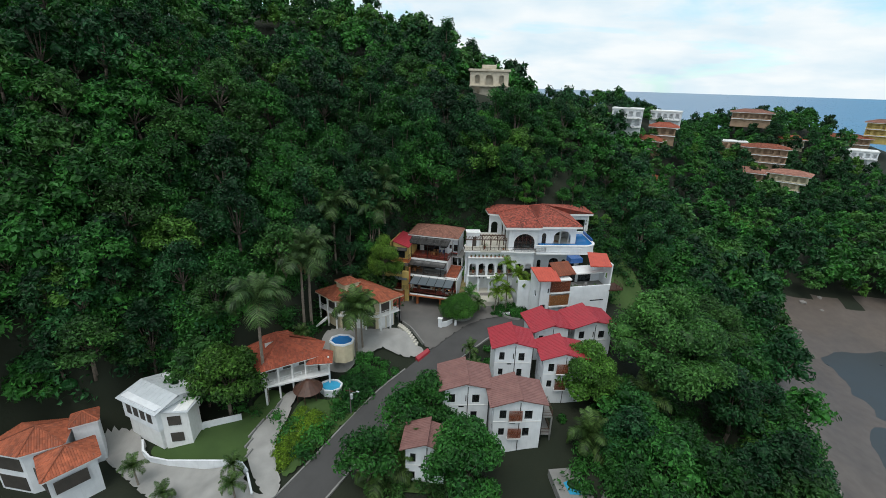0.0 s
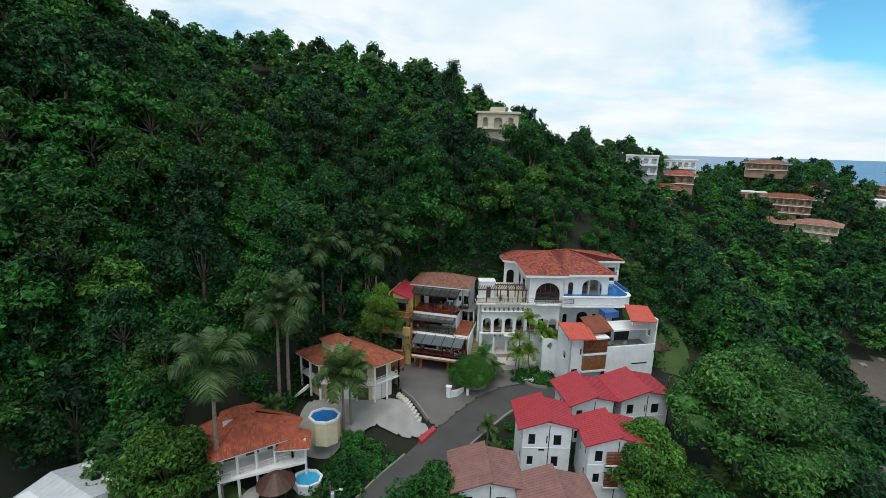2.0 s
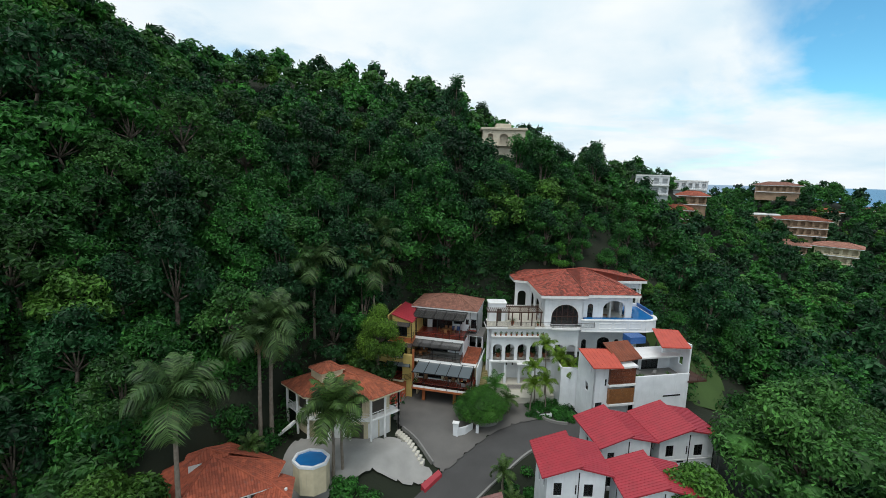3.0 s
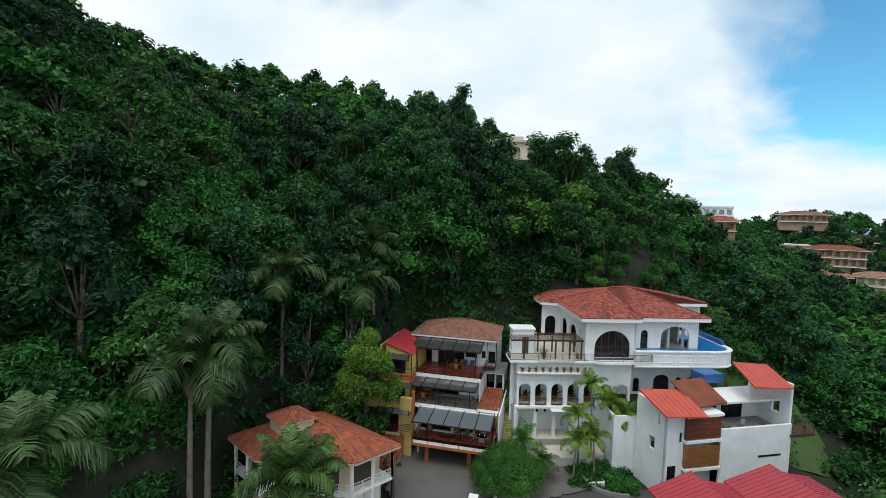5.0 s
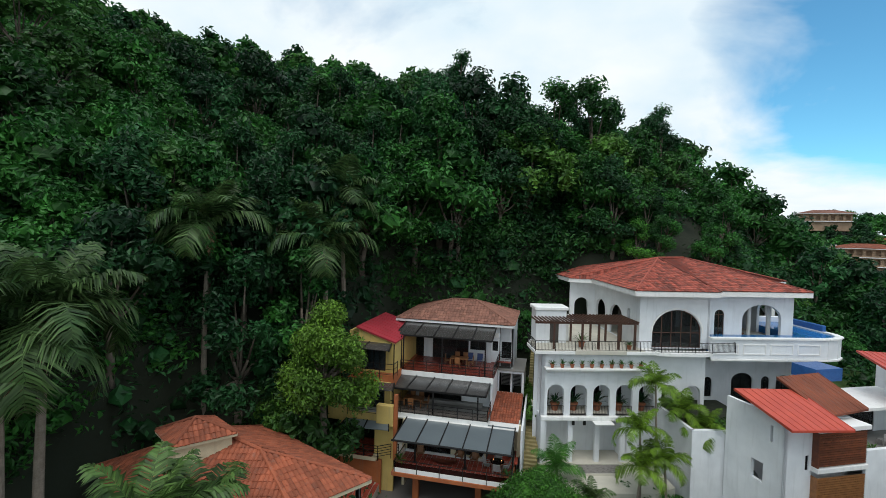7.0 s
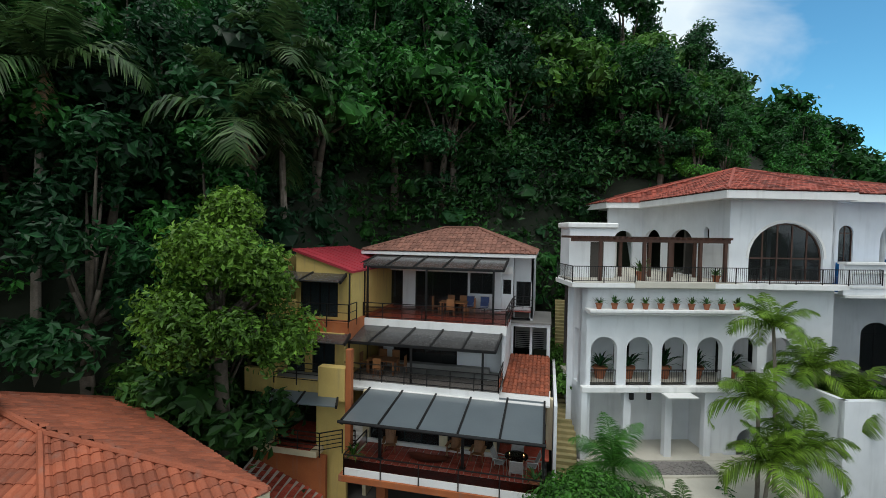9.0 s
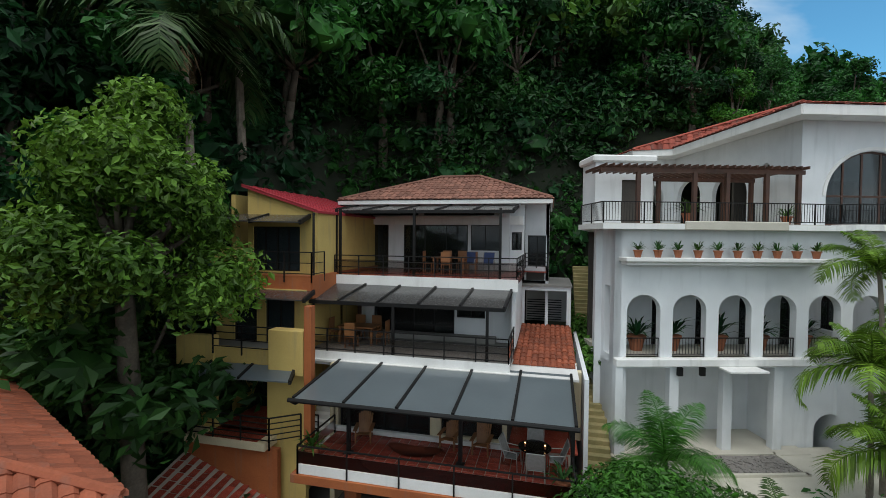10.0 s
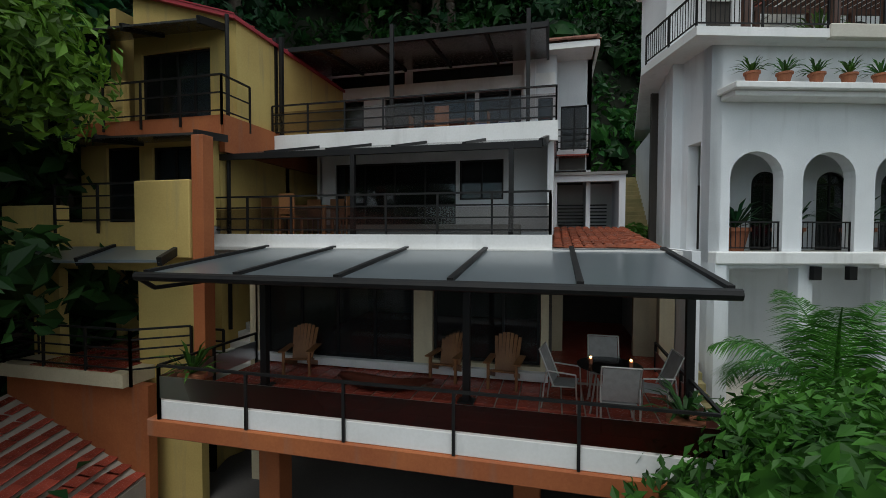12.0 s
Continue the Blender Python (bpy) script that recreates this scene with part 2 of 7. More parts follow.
L = dict(
    forest=leaf_material("forest_leaf", (0.015, 0.082, 0.016), (0.038, 0.15, 0.024)),
    deep=leaf_material("deep_green_leaf", (0.01, 0.055, 0.018), (0.024, 0.1, 0.028)),
    fresh=leaf_material("fresh_green_leaf", (0.042, 0.125, 0.02), (0.078, 0.185, 0.026)),
    olive=leaf_material("olive_leaf", (0.03, 0.1, 0.024), (0.055, 0.15, 0.03)),
    sunny=leaf_material("sunny_green_leaf", (0.066, 0.15, 0.017), (0.11, 0.21, 0.024)),
    court=leaf_material("garden_leaf", (0.03, 0.13, 0.018), (0.075, 0.22, 0.026)),
    palm=leaf_material("palm_leaflet", (0.045, 0.1, 0.025), (0.085, 0.15, 0.035), 0.25),
    greypalm=leaf_material("grey_green_palm_leaflet", (0.04, 0.095, 0.03), (0.08, 0.14, 0.042), 0.2),
    limepalm=leaf_material("lime_palm_leaflet", (0.1, 0.2, 0.02), (0.17, 0.28, 0.028), 0.25),
    hedge=leaf_material("lime_hedge_leaf", (0.1, 0.2, 0.015), (0.15, 0.25, 0.02), 0.2),
)
GLASS = glass_material("dark_window_glass", (0.55, 0.6, 0.62), clear=0.75)
SMOKE = glass_material("smoked_balustrade_panel", (0.75, 0.71, 0.69), gloss_rough=0.1, clear=0.97)
REDPANEL = glass_material("wine_red_balustrade_panel", (0.3, 0.09, 0.06), gloss_rough=0.3, clear=0.8)
AWNING = material("grey_polycarbonate_sheet", (0.17, 0.2, 0.215), (0.13, 0.155, 0.17), rough=0.22, scale=0.7, fine=12, bump=0.02, spread=0.8, coat=0.3)
def let_light_through(m, amount):
    nt = m.node_tree
    bsdf = nt.nodes["Principled BSDF"]
    tr = nt.nodes.new("ShaderNodeBsdfTranslucent")
    tr.inputs[0].default_value = (0.75, 0.8, 0.82, 1)
    sh = nt.nodes.new("ShaderNodeMixShader")
    sh.inputs[0].default_value = amount
    nt.links.new(bsdf.outputs[0], sh.inputs[1])
    nt.links.new(tr.outputs[0], sh.inputs[2])
    nt.links.new(sh.outputs[0], nt.nodes["Material Output"].inputs[0])


let_light_through(AWNING, 0.25)
DARKAWN = material("dark_bronze_polycarbonate_sheet", (0.06, 0.058, 0.056), (0.045, 0.043, 0.042), rough=0.25, scale=0.7, fine=12, bump=0.02, coat=0.3)


def water_material(name, c, rough=0.06, bump=0.25, scale=1.2):
    m = material(name, c, tuple(v * 0.8 for v in c), rough=rough, scale=scale * 0.2, fine=scale, bump=bump, dist=0.08)
    return m


POOLWATER = water_material("blue_pool_water", (0.02, 0.16, 0.42), bump=0.05)
LIGHTPOOL = water_material("turquoise_pool_water", (0.05, 0.38, 0.62), bump=0.05)
SEA = water_material("grey_blue_sea", (0.02, 0.13, 0.27), rough=0.3, bump=0.3, scale=0.15)


def silt_the_shallows(m):
    """Brown silt clouds the water close to the shore."""
    nt = m.node_tree
    bsdf = nt.nodes["Principled BSDF"]
    bsdf.inputs["Specular IOR Level"].default_value = 0.3
    src = bsdf.inputs["Base Color"].links[0].from_socket
    tc = nt.nodes.new("ShaderNodeTexCoord")
    sep = nt.nodes.new("ShaderNodeSeparateXYZ")
    nt.links.new(tc.outputs["Object"], sep.inputs[0])
    mr = nt.nodes.new("ShaderNodeMapRange")
    mr.inputs[1].default_value, mr.inputs[2].default_value = 150.0, 650.0
    nt.links.new(sep.outputs[1], mr.inputs[0])
    mix = nt.nodes.new("ShaderNodeMix")
    mix.data_type = 'RGBA'
    mix.inputs[6].default_value = (0.055, 0.06, 0.06, 1)
    nt.links.new(mr.outputs[0], mix.inputs[0])
    nt.links.new(src, mix.inputs[7])
    nt.links.new(mix.outputs[2], bsdf.inputs["Base Color"])


silt_the_shallows(SEA)


# ---- mesh helpers ----
def thing(name, label, category, loc=(0, 0, 0), rz=0.0, group="", kind=""):
    e = new(name)
    e.empty_display_size = 0.3
    e.matrix_world = pose(*loc, 0, 0, rz)
    tagged(e, label, category, group, kind)
    return e


def mesh_of(name, bm, mats, smooth=False):
    me = bpy.data.meshes.new(name)
    bm.to_mesh(me)
    bm.free()
    for m in (mats if isinstance(mats, (list, tuple)) else [mats]):
        me.materials.append(m)
    if smooth:
        me.shade_smooth()
    return me


def part(name, bm, mat, parent=None, label="", smooth=False, kind=""):
    """A bmesh as one mesh object; the coordinates are the parent's own."""
    me = bm if isinstance(bm, bpy.types.Mesh) else mesh_of(name, bm, mat, smooth)
    ob = new(name, me)
    if parent is not None:
        ob.parent = parent
    return tagged(ob, label=label, kind=kind)


def raw_mesh(name, verts, faces, mat, smooth=False):
    me = bpy.data.meshes.new(name)
    me.from_pydata(verts, [], faces)
    me.materials.append(mat)
    if smooth:
        me.shade_smooth()
    return me


def hexa(bm, a, b, mi=0):
    """A solid between the quad a and the quad b (four corners each)."""
    va, vb = [bm.verts.new(p) for p in a], [bm.verts.new(p) for p in b]
    fs = [bm.faces.new(va[::-1]), bm.faces.new(vb)]
    for i in range(4):
        j = (i + 1) % 4
        fs.append(bm.faces.new((va[i], va[j], vb[j], vb[i])))
    for f in fs:
        f.material_index = mi
    return bm


def box(bm, x0, x1, y0, y1, z0, z1):
    return hexa(bm, [(x0, y0, z0), (x1, y0, z0), (x1, y1, z0), (x0, y1, z0)], [(x0, y0, z1), (x1, y0, z1), (x1, y1, z1), (x0, y1, z1)])


def bx(*a, bevel=0.0):
    bm = box(bmesh.new(), *a)
    if bevel:
        bmesh.ops.bevel(bm, geom=bm.edges[:], offset=bevel, segments=1, affect='EDGES')
    return bm


def prism(bm, poly, z0, z1):
    """A plan polygon (anticlockwise) raised from z0 to z1."""
    lo = [bm.verts.new((x, y, z0)) for x, y in poly]
    hi = [bm.verts.new((x, y, z1)) for x, y in poly]
    bm.faces.new(lo[::-1])
    bm.faces.new(hi)
    n = len(poly)
    for i in range(n):
        bm.faces.new((lo[i], lo[(i + 1) % n], hi[(i + 1) % n], hi[i]))
    return bm


def bar(bm, a, b, r=0.02, sides=6, r2=None):
    """A round bar from a to b."""
    a, b = Vector(a), Vector(b)
    d = (b - a)
    q = d.to_track_quat('Z', 'Y')
    ra, rb = [], []
    for i in range(sides):
        t = 2 * math.pi * i / sides
        o = Vector((math.cos(t), math.sin(t), 0))
        ra.append(bm.verts.new(a + q @ (o * r)))
        rb.append(bm.verts.new(b + q @ (o * (r if r2 is None else r2))))
    for i in range(sides):
        bm.faces.new((ra[i], ra[(i + 1) % sides], rb[(i + 1) % sides], rb[i]))
    bm.faces.new(ra[::-1])
    bm.faces.new(rb)
    return bm


def beam(bm, a, b, w=0.06, h=0.1):
    """A squared bar from a to b."""
    a, b = Vector(a), Vector(b)
    d = (b - a).normalized()
    side = d.cross(Vector((0, 0, 1)))
    side = side.normalized() if side.length > 1e-4 else Vector((1, 0, 0))
    up = side.cross(d)
    o = [side * sx * w / 2 + up * sz * h / 2 for sx, sz in ((-1, -1), (1, -1), (1, 1), (-1, 1))]
    return hexa(bm, [a + v for v in o], [b + v for v in o])


def wall(x0, x1, z0, z1, y0, y1, openings=(), along='x', bm=None):
    """A wall with openings right through it. An opening is (a, b, bottom, top) or, arched, (a, b, bottom, top, rise)."""
    bm = bm or bmesh.new()
    cuts = {x0, x1}
    for o in openings:
        cuts |= {o[0], o[1]}
        if len(o) > 4:
            cuts |= {o[0] + (o[1] - o[0]) * (0.5 - 0.5 * math.cos(math.pi * i / 12)) for i in range(13)}
    cuts = sorted(c for c in cuts if x0 <= c <= x1)

    def top(o, x):
        if len(o) < 5:
            return o[3]
        h, c = (o[1] - o[0]) / 2, (o[0] + o[1]) / 2
        return o[3] - o[4] + o[4] * math.sqrt(max(0.0, 1 - ((x - c) / h) ** 2))

    for a, b in zip(cuts, cuts[1:]):
        if b - a < 1e-5:
            continue
        here = sorted((o for o in openings if o[0] <= a + 1e-6 and o[1] >= b - 1e-6), key=lambda o: o[2])
        la = lb = z0
        spans = []
        for o in here:
            spans.append((la, lb, o[2], o[2]))
            la, lb = top(o, a), top(o, b)
        spans.append((la, lb, z1, z1))
        for pa, pb, qa, qb in spans:
            if qa - pa < 1e-4 and qb - pb < 1e-4:
                continue
            if along == 'x':
                hexa(bm, [(a, y0, pa), (b, y0, pb), (b, y1, pb), (a, y1, pa)], [(a, y0, qa), (b, y0, qb), (b, y1, qb), (a, y1, qa)])
            else:
                hexa(bm, [(y1, a, pa), (y1, b, pb), (y0, b, pb), (y0, a, pa)], [(y1, a, qa), (y1, b, qb), (y0, b, qb), (y0, a, qa)])
    bmesh.ops.remove_doubles(bm, verts=bm.verts[:], dist=1e-4)
    return bm


def window(parent, x0, x1, z0, z1, y, along='x', bars=1, frame_mat=None, w=0.05, rise=0.0, glass=None, cross=False, name="window"):
    """A glazed window set in a wall at depth y: frame, mullions and a pane."""
    frame_mat = frame_mat or M['black']
    bm = bmesh.new()

    def put(a0, a1, b0, b1, d=0.035):
        if along == 'x':
            box(bm, a0, a1, y - d, y + d, b0, b1)
        else:
            box(bm, y - d, y + d, a0, a1, b0, b1)
    mullions = []

    def mullion(a0, a1, b0, b1, d):
        m = bmesh.new()
        mullions.append(box(m, a0, a1, y - d, y + d, b0, b1) if along == 'x' else box(m, y - d, y + d, a0, a1, b0, b1))
    if rise:
        put(x0, x0 + w, z0, z1 - rise)
        put(x1 - w, x1, z0, z1 - rise)
        put(x0 + w, x1 - w, z0, z0 + w)
    if rise:
        n = 10
        for i in range(n):
            t0, t1 = math.pi * i / n, math.pi * (i + 1) / n
            c, h = (x0 + x1) / 2, (x1 - x0) / 2 - w / 2
            p = [(c - h * math.cos(t), z1 - rise + (rise - w / 2) * math.sin(t)) for t in (t0, t1)]
            q = [(px, y, pz) if along == 'x' else (y, px, pz) for px, pz in p]
            beam(bm, q[0], q[1], 0.07, w)
        put(x0 + w, x1 - w, z1 - rise - w / 2, z1 - rise + w / 2, 0.03)
    else:
        loops = []
        for k, d in ((0, -0.035), (w, -0.035), (w, 0.035), (0, 0.035)):
            loops.append([bm.verts.new((px, y + d, pz) if along == 'x' else (y + d, px, pz)) for px, pz in ((x0 + k, z0 + k), (x1 - k, z0 + k), (x1 - k, z1 - k), (x0 + k, z1 - k))])
        for la, lb in zip(loops, loops[1:] + loops[:1]):
            for q in range(4):
                bm.faces.new((la[q], la[(q + 1) % 4], lb[(q + 1) % 4], lb[q]))
        bmesh.ops.recalc_face_normals(bm, faces=bm.faces[:])
    for i in range(1, bars + 1):
        c = x0 + (x1 - x0) * i / (bars + 1)
        mullion(c - w / 2, c + w / 2, z0 + w, z1 - w if not rise else z1 - rise + rise * math.sqrt(max(0, 1 - ((c - (x0 + x1) / 2) / ((x1 - x0) / 2)) ** 2)) - w / 2, 0.03)
    if cross:
        mullion(x0 + w, x1 - w, (z0 + z1) / 2 - w / 2, (z0 + z1) / 2 + w / 2, 0.025)
    ob = part(name, bm, frame_mat, parent)
    for m in mullions:
        part("mullion", m, frame_mat, ob)
    g = bmesh.new()
    pts = [(x0 + 0.01, z0 + 0.01), (x1 - 0.01, z0 + 0.01)]
    if rise:
        c, h = (x0 + x1) / 2, (x1 - x0) / 2 - 0.02
        pts += [(c + h * math.cos(math.pi * i / 12), z1 - rise + (rise - 0.02) * math.sin(math.pi * i / 12)) for i in range(13)]
    else:
        pts += [(x1 - 0.01, z1 - 0.01), (x0 + 0.01, z1 - 0.01)]
    for off in (-0.006, 0.006):
        vs = [g.verts.new((px, y + off, pz) if along == 'x' else (y + off, px, pz)) for px, pz in pts]
        g.faces.new(vs if off < 0 else vs[::-1])
    pane = part("pane", g, glass or GLASS, ob)
    pane.visible_shadow = False
    return ob


def railing(parent, pts, z, h=0.92, posts=1.5, rails=4, mat=None, panel=None, balusters=0.0, r=0.016, drop=0.0, name="railing", low=0.72):
    """A railing along plan points: posts, rails or balusters, and an infill panel where there is one."""
    mat = mat or M['black']
    bm = bmesh.new()
    pn = bmesh.new() if panel else None
    for (xa, ya), (xb, yb) in zip(pts, pts[1:]):
        n = max(1, round(math.hypot(xb - xa, yb - ya) / posts))
        for i in range(n + 1):
            t = i / n
            x, y = xa + (xb - xa) * t, ya + (yb - ya) * t
            box(bm, x - 0.022, x + 0.022, y - 0.022, y + 0.022, z - drop, z + h)
        for k in range(rails):
            zz = z + h - k * (h - 0.1) / max(1, rails - 1) if rails > 1 else z + h
            beam(bm, (xa, ya, zz), (xb, yb, zz), 0.05 if k == 0 else 2 * r, 0.04 if k == 0 else 2 * r)
        if balusters:
            m = max(2, round(math.hypot(xb - xa, yb - ya) / balusters))
            for i in range(1, m):
                x, y = xa + (xb - xa) * i / m, ya + (yb - ya) * i / m
                box(bm, x - 0.008, x + 0.008, y - 0.008, y + 0.008, z + 0.08, z + h)
        if pn is not None:
            beam(pn, (xa, ya, z + 0.06 + h * low / 2), (xb, yb, z + 0.06 + h * low / 2), 0.012, h * low)
    ob = part(name, bm, mat, parent)
    if pn is not None:
        p = part("infill_panel", pn, panel, ob, "translucent dark infill panel")
        p.visible_shadow = False
    return ob


# ---- terrain ----
HILL = (
    (28.2, -18.8, -2.5, -12.0, -6.8, 18.7, 3.1),
    (-10.8, -9.8, 8.0, 26.6, -28.3, -1.3, 0.6),
    (42.3, 43.9, -46.3, -5.5, 1.9, 1.2, 3.9),
    (30.2, -58.5, 71.6, 11.2, -16.8, -6.9, -14.8),
    (55.5, 19.4, 4.4, -32.0, 9.3, 9.0, -0.9),
    (-5.6, 30.6, -25.7, 61.6, -16.8, -11.2, 3.3),
    (3.8, 19.9, -12.6, 19.6, -15.0, 32.5, -21.1),
    (4.6, 3.9, -15.5, -2.8, 13.0, -0.6, 26.4),
)


def smooth01(t):
    t = min(1.0, max(0.0, t))
    return t * t * (3 - 2 * t)


ROAD = [(-36, 2), (-31, 18), (-24.7, 33), (-19.1, 48.5), (-15.6, 55.3), (-12.7, 60.6), (-9.9, 65.0), (-7.2, 68.7), (-3.5, 71.4), (1.0, 72.9), (6.0, 73.6)]


def road_z(y):
    return -6.5 + 0.2 * (min(y, 70.5) - 70.5) if y > 20 else -16.6 + 0.1 * (y - 20)


def road_near(x, y):
    best = (1e9, 0, 0)
    for (xa, ya), (xb, yb) in zip(ROAD, ROAD[1:]):
        dx, dy = xb - xa, yb - ya
        t = min(1, max(0, ((x - xa) * dx + (y - ya) * dy) / (dx * dx + dy * dy)))
        d = math.hypot(x - xa - t * dx, y - ya - t * dy)
        if d < best[0]:
            best = (d, xa + t * dx, ya + t * dy)
    return best


# level pads: x0, x1, y0, y1, height, width of the bank round it
PADS = [
    (-27.5, -14.0, 78.0, 90.5, 0.2, 3.2),
    (-29.5, -23.5, 66.0, 76.0, -7.2, 4.0),
    (-23.5, -13.5, 66.0, 80.0, -6.62, 6.0), (-14.0, 2.0, 72.0, 80.0, -6.55, 5.0), (-12.0, 12.0, 80.0, 92.0, -5.2, 5.0),
    (-37.0, -24.0, 57.0, 70.5, -6.8, 3.0), (-24.0, -18.5, 58.0, 66.0, -6.9, 3.0), (-33.0, -25.0, 51.5, 57.5, -7.6, 3.0),
    (-40.0, -27.0, 42.0, 54.0, -10.6, 4.0), (-54.0, -33.0, 31.0, 42.0, -12.2, 5.0), (-64.0, -40.0, 15.0, 31.0, -14.2, 6.0),
    (-9.0, 12.0, 42.0, 64.0, -9.6, 4.0), (0.0, 20.0, 60.0, 84.0, -6.9, 5.0), (-14.0, 8.0, 30.0, 42.0, -12.4, 5.0),
]


def ground_z(x, y):
    z = -10.0
    for j, row in enumerate(HILL):
        gy = math.exp(-(y + 15 - 45 * j) ** 2 / 3200)
        if gy < 1e-4:
            continue
        for i, k in enumerate(row):
            z += k * gy * math.exp(-(x + 110 - 45 * i) ** 2 / 3200)
    z += 1.2 * noise.noise((x * 0.06, y * 0.06, 3.1)) + 0.5 * noise.noise((x * 0.2, y * 0.2, 7.7))
    z -= 11.0 * smooth01((-58 - x) / 32) * smooth01((y - 78) / 32)
    z -= 4.0 * math.exp(-((x + 17) / 11) ** 2 - ((y - 123) / 11) ** 2)
    far = max(0.0, y - 315, abs(x - 20) - 185)
    z += (-32 - z) * smooth01(far / 60)
    for x0, x1, y0, y1, h, bank in PADS:
        d = math.hypot(max(x0 - x, 0, x - x1), max(y0 - y, 0, y - y1))
        if d < bank:
            z += (h - z) * (1 - smooth01(d / bank))
    d, _, ry = road_near(x, y)
    if d < 9:
        z += (road_z(ry) - 0.12 - z) * (1 - smooth01((d - 3.6) / 5.4))
    return z


def terrain():
    xs = np.concatenate([np.linspace(-420, -130, 12)[:-1], np.arange(-130, 171, 2.5), np.linspace(170, 420, 10)[1:]])
    ys = np.concatenate([np.linspace(-260, -30, 10)[:-1], np.arange(-30, 331, 2.5), np.linspace(330, 480, 6)[1:]])
    verts = [(x, y, ground_z(x, y)) for y in ys for x in xs]
    n = len(xs)
    faces = [(j * n + i, j * n + i + 1, (j + 1) * n + i + 1, (j + 1) * n + i) for j in range(len(ys) - 1) for i in range(n - 1)]
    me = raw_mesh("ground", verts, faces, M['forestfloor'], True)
    me.materials.append(M['beach'])
    for p in me.polygons:
        if p.center.z < -22.0 + 1.5 * noise.noise((p.center.x * 0.1, p.center.y * 0.1, 0)):
            p.material_index = 1
    return tagged(new("ground", me), "steep dark earth hillside running down to tidal mud flats", "ground", kind="structure")


terrain()
sea = raw_mesh("water", [(-4800, -3000, -26.7), (4800, -3000, -26.7), (4800, 4900, -26.7), (-4800, 4900, -26.7)], [(0, 1, 2, 3)], SEA)
tagged(new("water", sea), "calm grey-blue ocean reaching the horizon", "sea", kind="structure")


def ribbon(pts, half0, half1, lift, step=1.5):
    """A strip along plan points between two offsets, laid on the road's grade."""
    P = [Vector(p).to_2d() for p in pts]
    path = []
    for i in range(len(P) - 1):
        p0, p1, p2, p3 = P[max(0, i - 1)], P[i], P[i + 1], P[min(len(P) - 1, i + 2)]
        n = max(2, int((p2 - p1).length / step))
        for k in range(n):
            t = k / n
            path.append(0.5 * (2 * p1 + (p2 - p0) * t + (2 * p0 - 5 * p1 + 4 * p2 - p3) * t * t + (3 * p1 - p0 - 3 * p2 + p3) * t ** 3))
    path.append(P[-1])
    bm = bmesh.new()
    prev = None
    for i, p in enumerate(path):
        d = (path[min(i + 1, len(path) - 1)] - path[max(i - 1, 0)]).normalized()
        nrm = Vector((-d.y, d.x))
        z = road_z(p.y) + lift
        a, b = p + nrm * half0, p + nrm * half1
        row = [bm.verts.new((a.x, a.y, z - 0.35)), bm.verts.new((a.x, a.y, z)), bm.verts.new((b.x, b.y, z)), bm.verts.new((b.x, b.y, z - 0.35))]
        if prev:
            for k in range(3):
                bm.faces.new((prev[k], row[k], row[k + 1], prev[k + 1]))
        prev = row
    bmesh.ops.recalc_face_normals(bm, faces=bm.faces[:])
    return bm


tagged(part("road", ribbon(ROAD, -2.9, 2.9, 0.06), M['asphalt']), "worn grey asphalt lane climbing the hill", "road", kind="structure")
for side in (-1, 1):
    tagged(part("kerb", ribbon(ROAD[:5] if side > 0 else ROAD, side * 2.9, side * 3.15, 0.17), M['concrete']), "pale concrete kerb along the asphalt lane", "kerb", kind="structure")


# ---- trees ----
def leaf_cloud(rng, centres, radii, count, size, flat=0.75, core=True, heart=0.66, inner=0.72, detail=2):
    """Leaves on the shells of several lobes, and a knotted core in each: vertices and faces."""
    w = radii ** 2 / (radii ** 2).sum()
    which = rng.choice(len(radii), count, p=w)
    d = rng.normal(size=(count, 3))
    d[:, 2] += 0.25
    d /= np.linalg.norm(d, axis=1)[:, None]
    rad = radii[which] * (inner + (1.44 - 0.5 * inner - inner) * rng.random(count))
    c = centres[which] + d * rad[:, None] * np.array([1, 1, flat])
    nrm = d * 0.7 + rng.normal(size=(count, 3)) * 0.45 + np.array([0, 0, 0.35])
    nrm /= np.linalg.norm(nrm, axis=1)[:, None]
    a = np.cross(nrm, rng.normal(size=(count, 3)))
    a /= np.linalg.norm(a, axis=1)[:, None]
    b = np.cross(nrm, a)
    s = size * (0.6 + 0.8 * rng.random(count))[:, None]
    v = np.stack([c - a * s, c + b * s * 0.5 + nrm * s * 0.15, c + a * s - nrm * s * 0.2, c - b * s * 0.5 + nrm * s * 0.15], 1).reshape(-1, 3)
    f = np.arange(count * 4).reshape(-1, 4)
    verts, faces = v.tolist(), f.tolist()
    if core:
        for cc, rr in zip(centres, radii):
            bm = bmesh.new()
            bmesh.ops.create_icosphere(bm, subdivisions=detail, radius=1.0)
            base = len(verts)
            for q in bm.verts:
                k = rr * (heart + 0.3 * noise.noise(q.co * 2.3 + Vector(cc)))
                verts.append((cc[0] + q.co.x * k, cc[1] + q.co.y * k, cc[2] + q.co.z * k * flat))
            faces += [[base + q.index for q in fc.verts] for fc in bm.faces]
            bm.free()
    return verts, faces


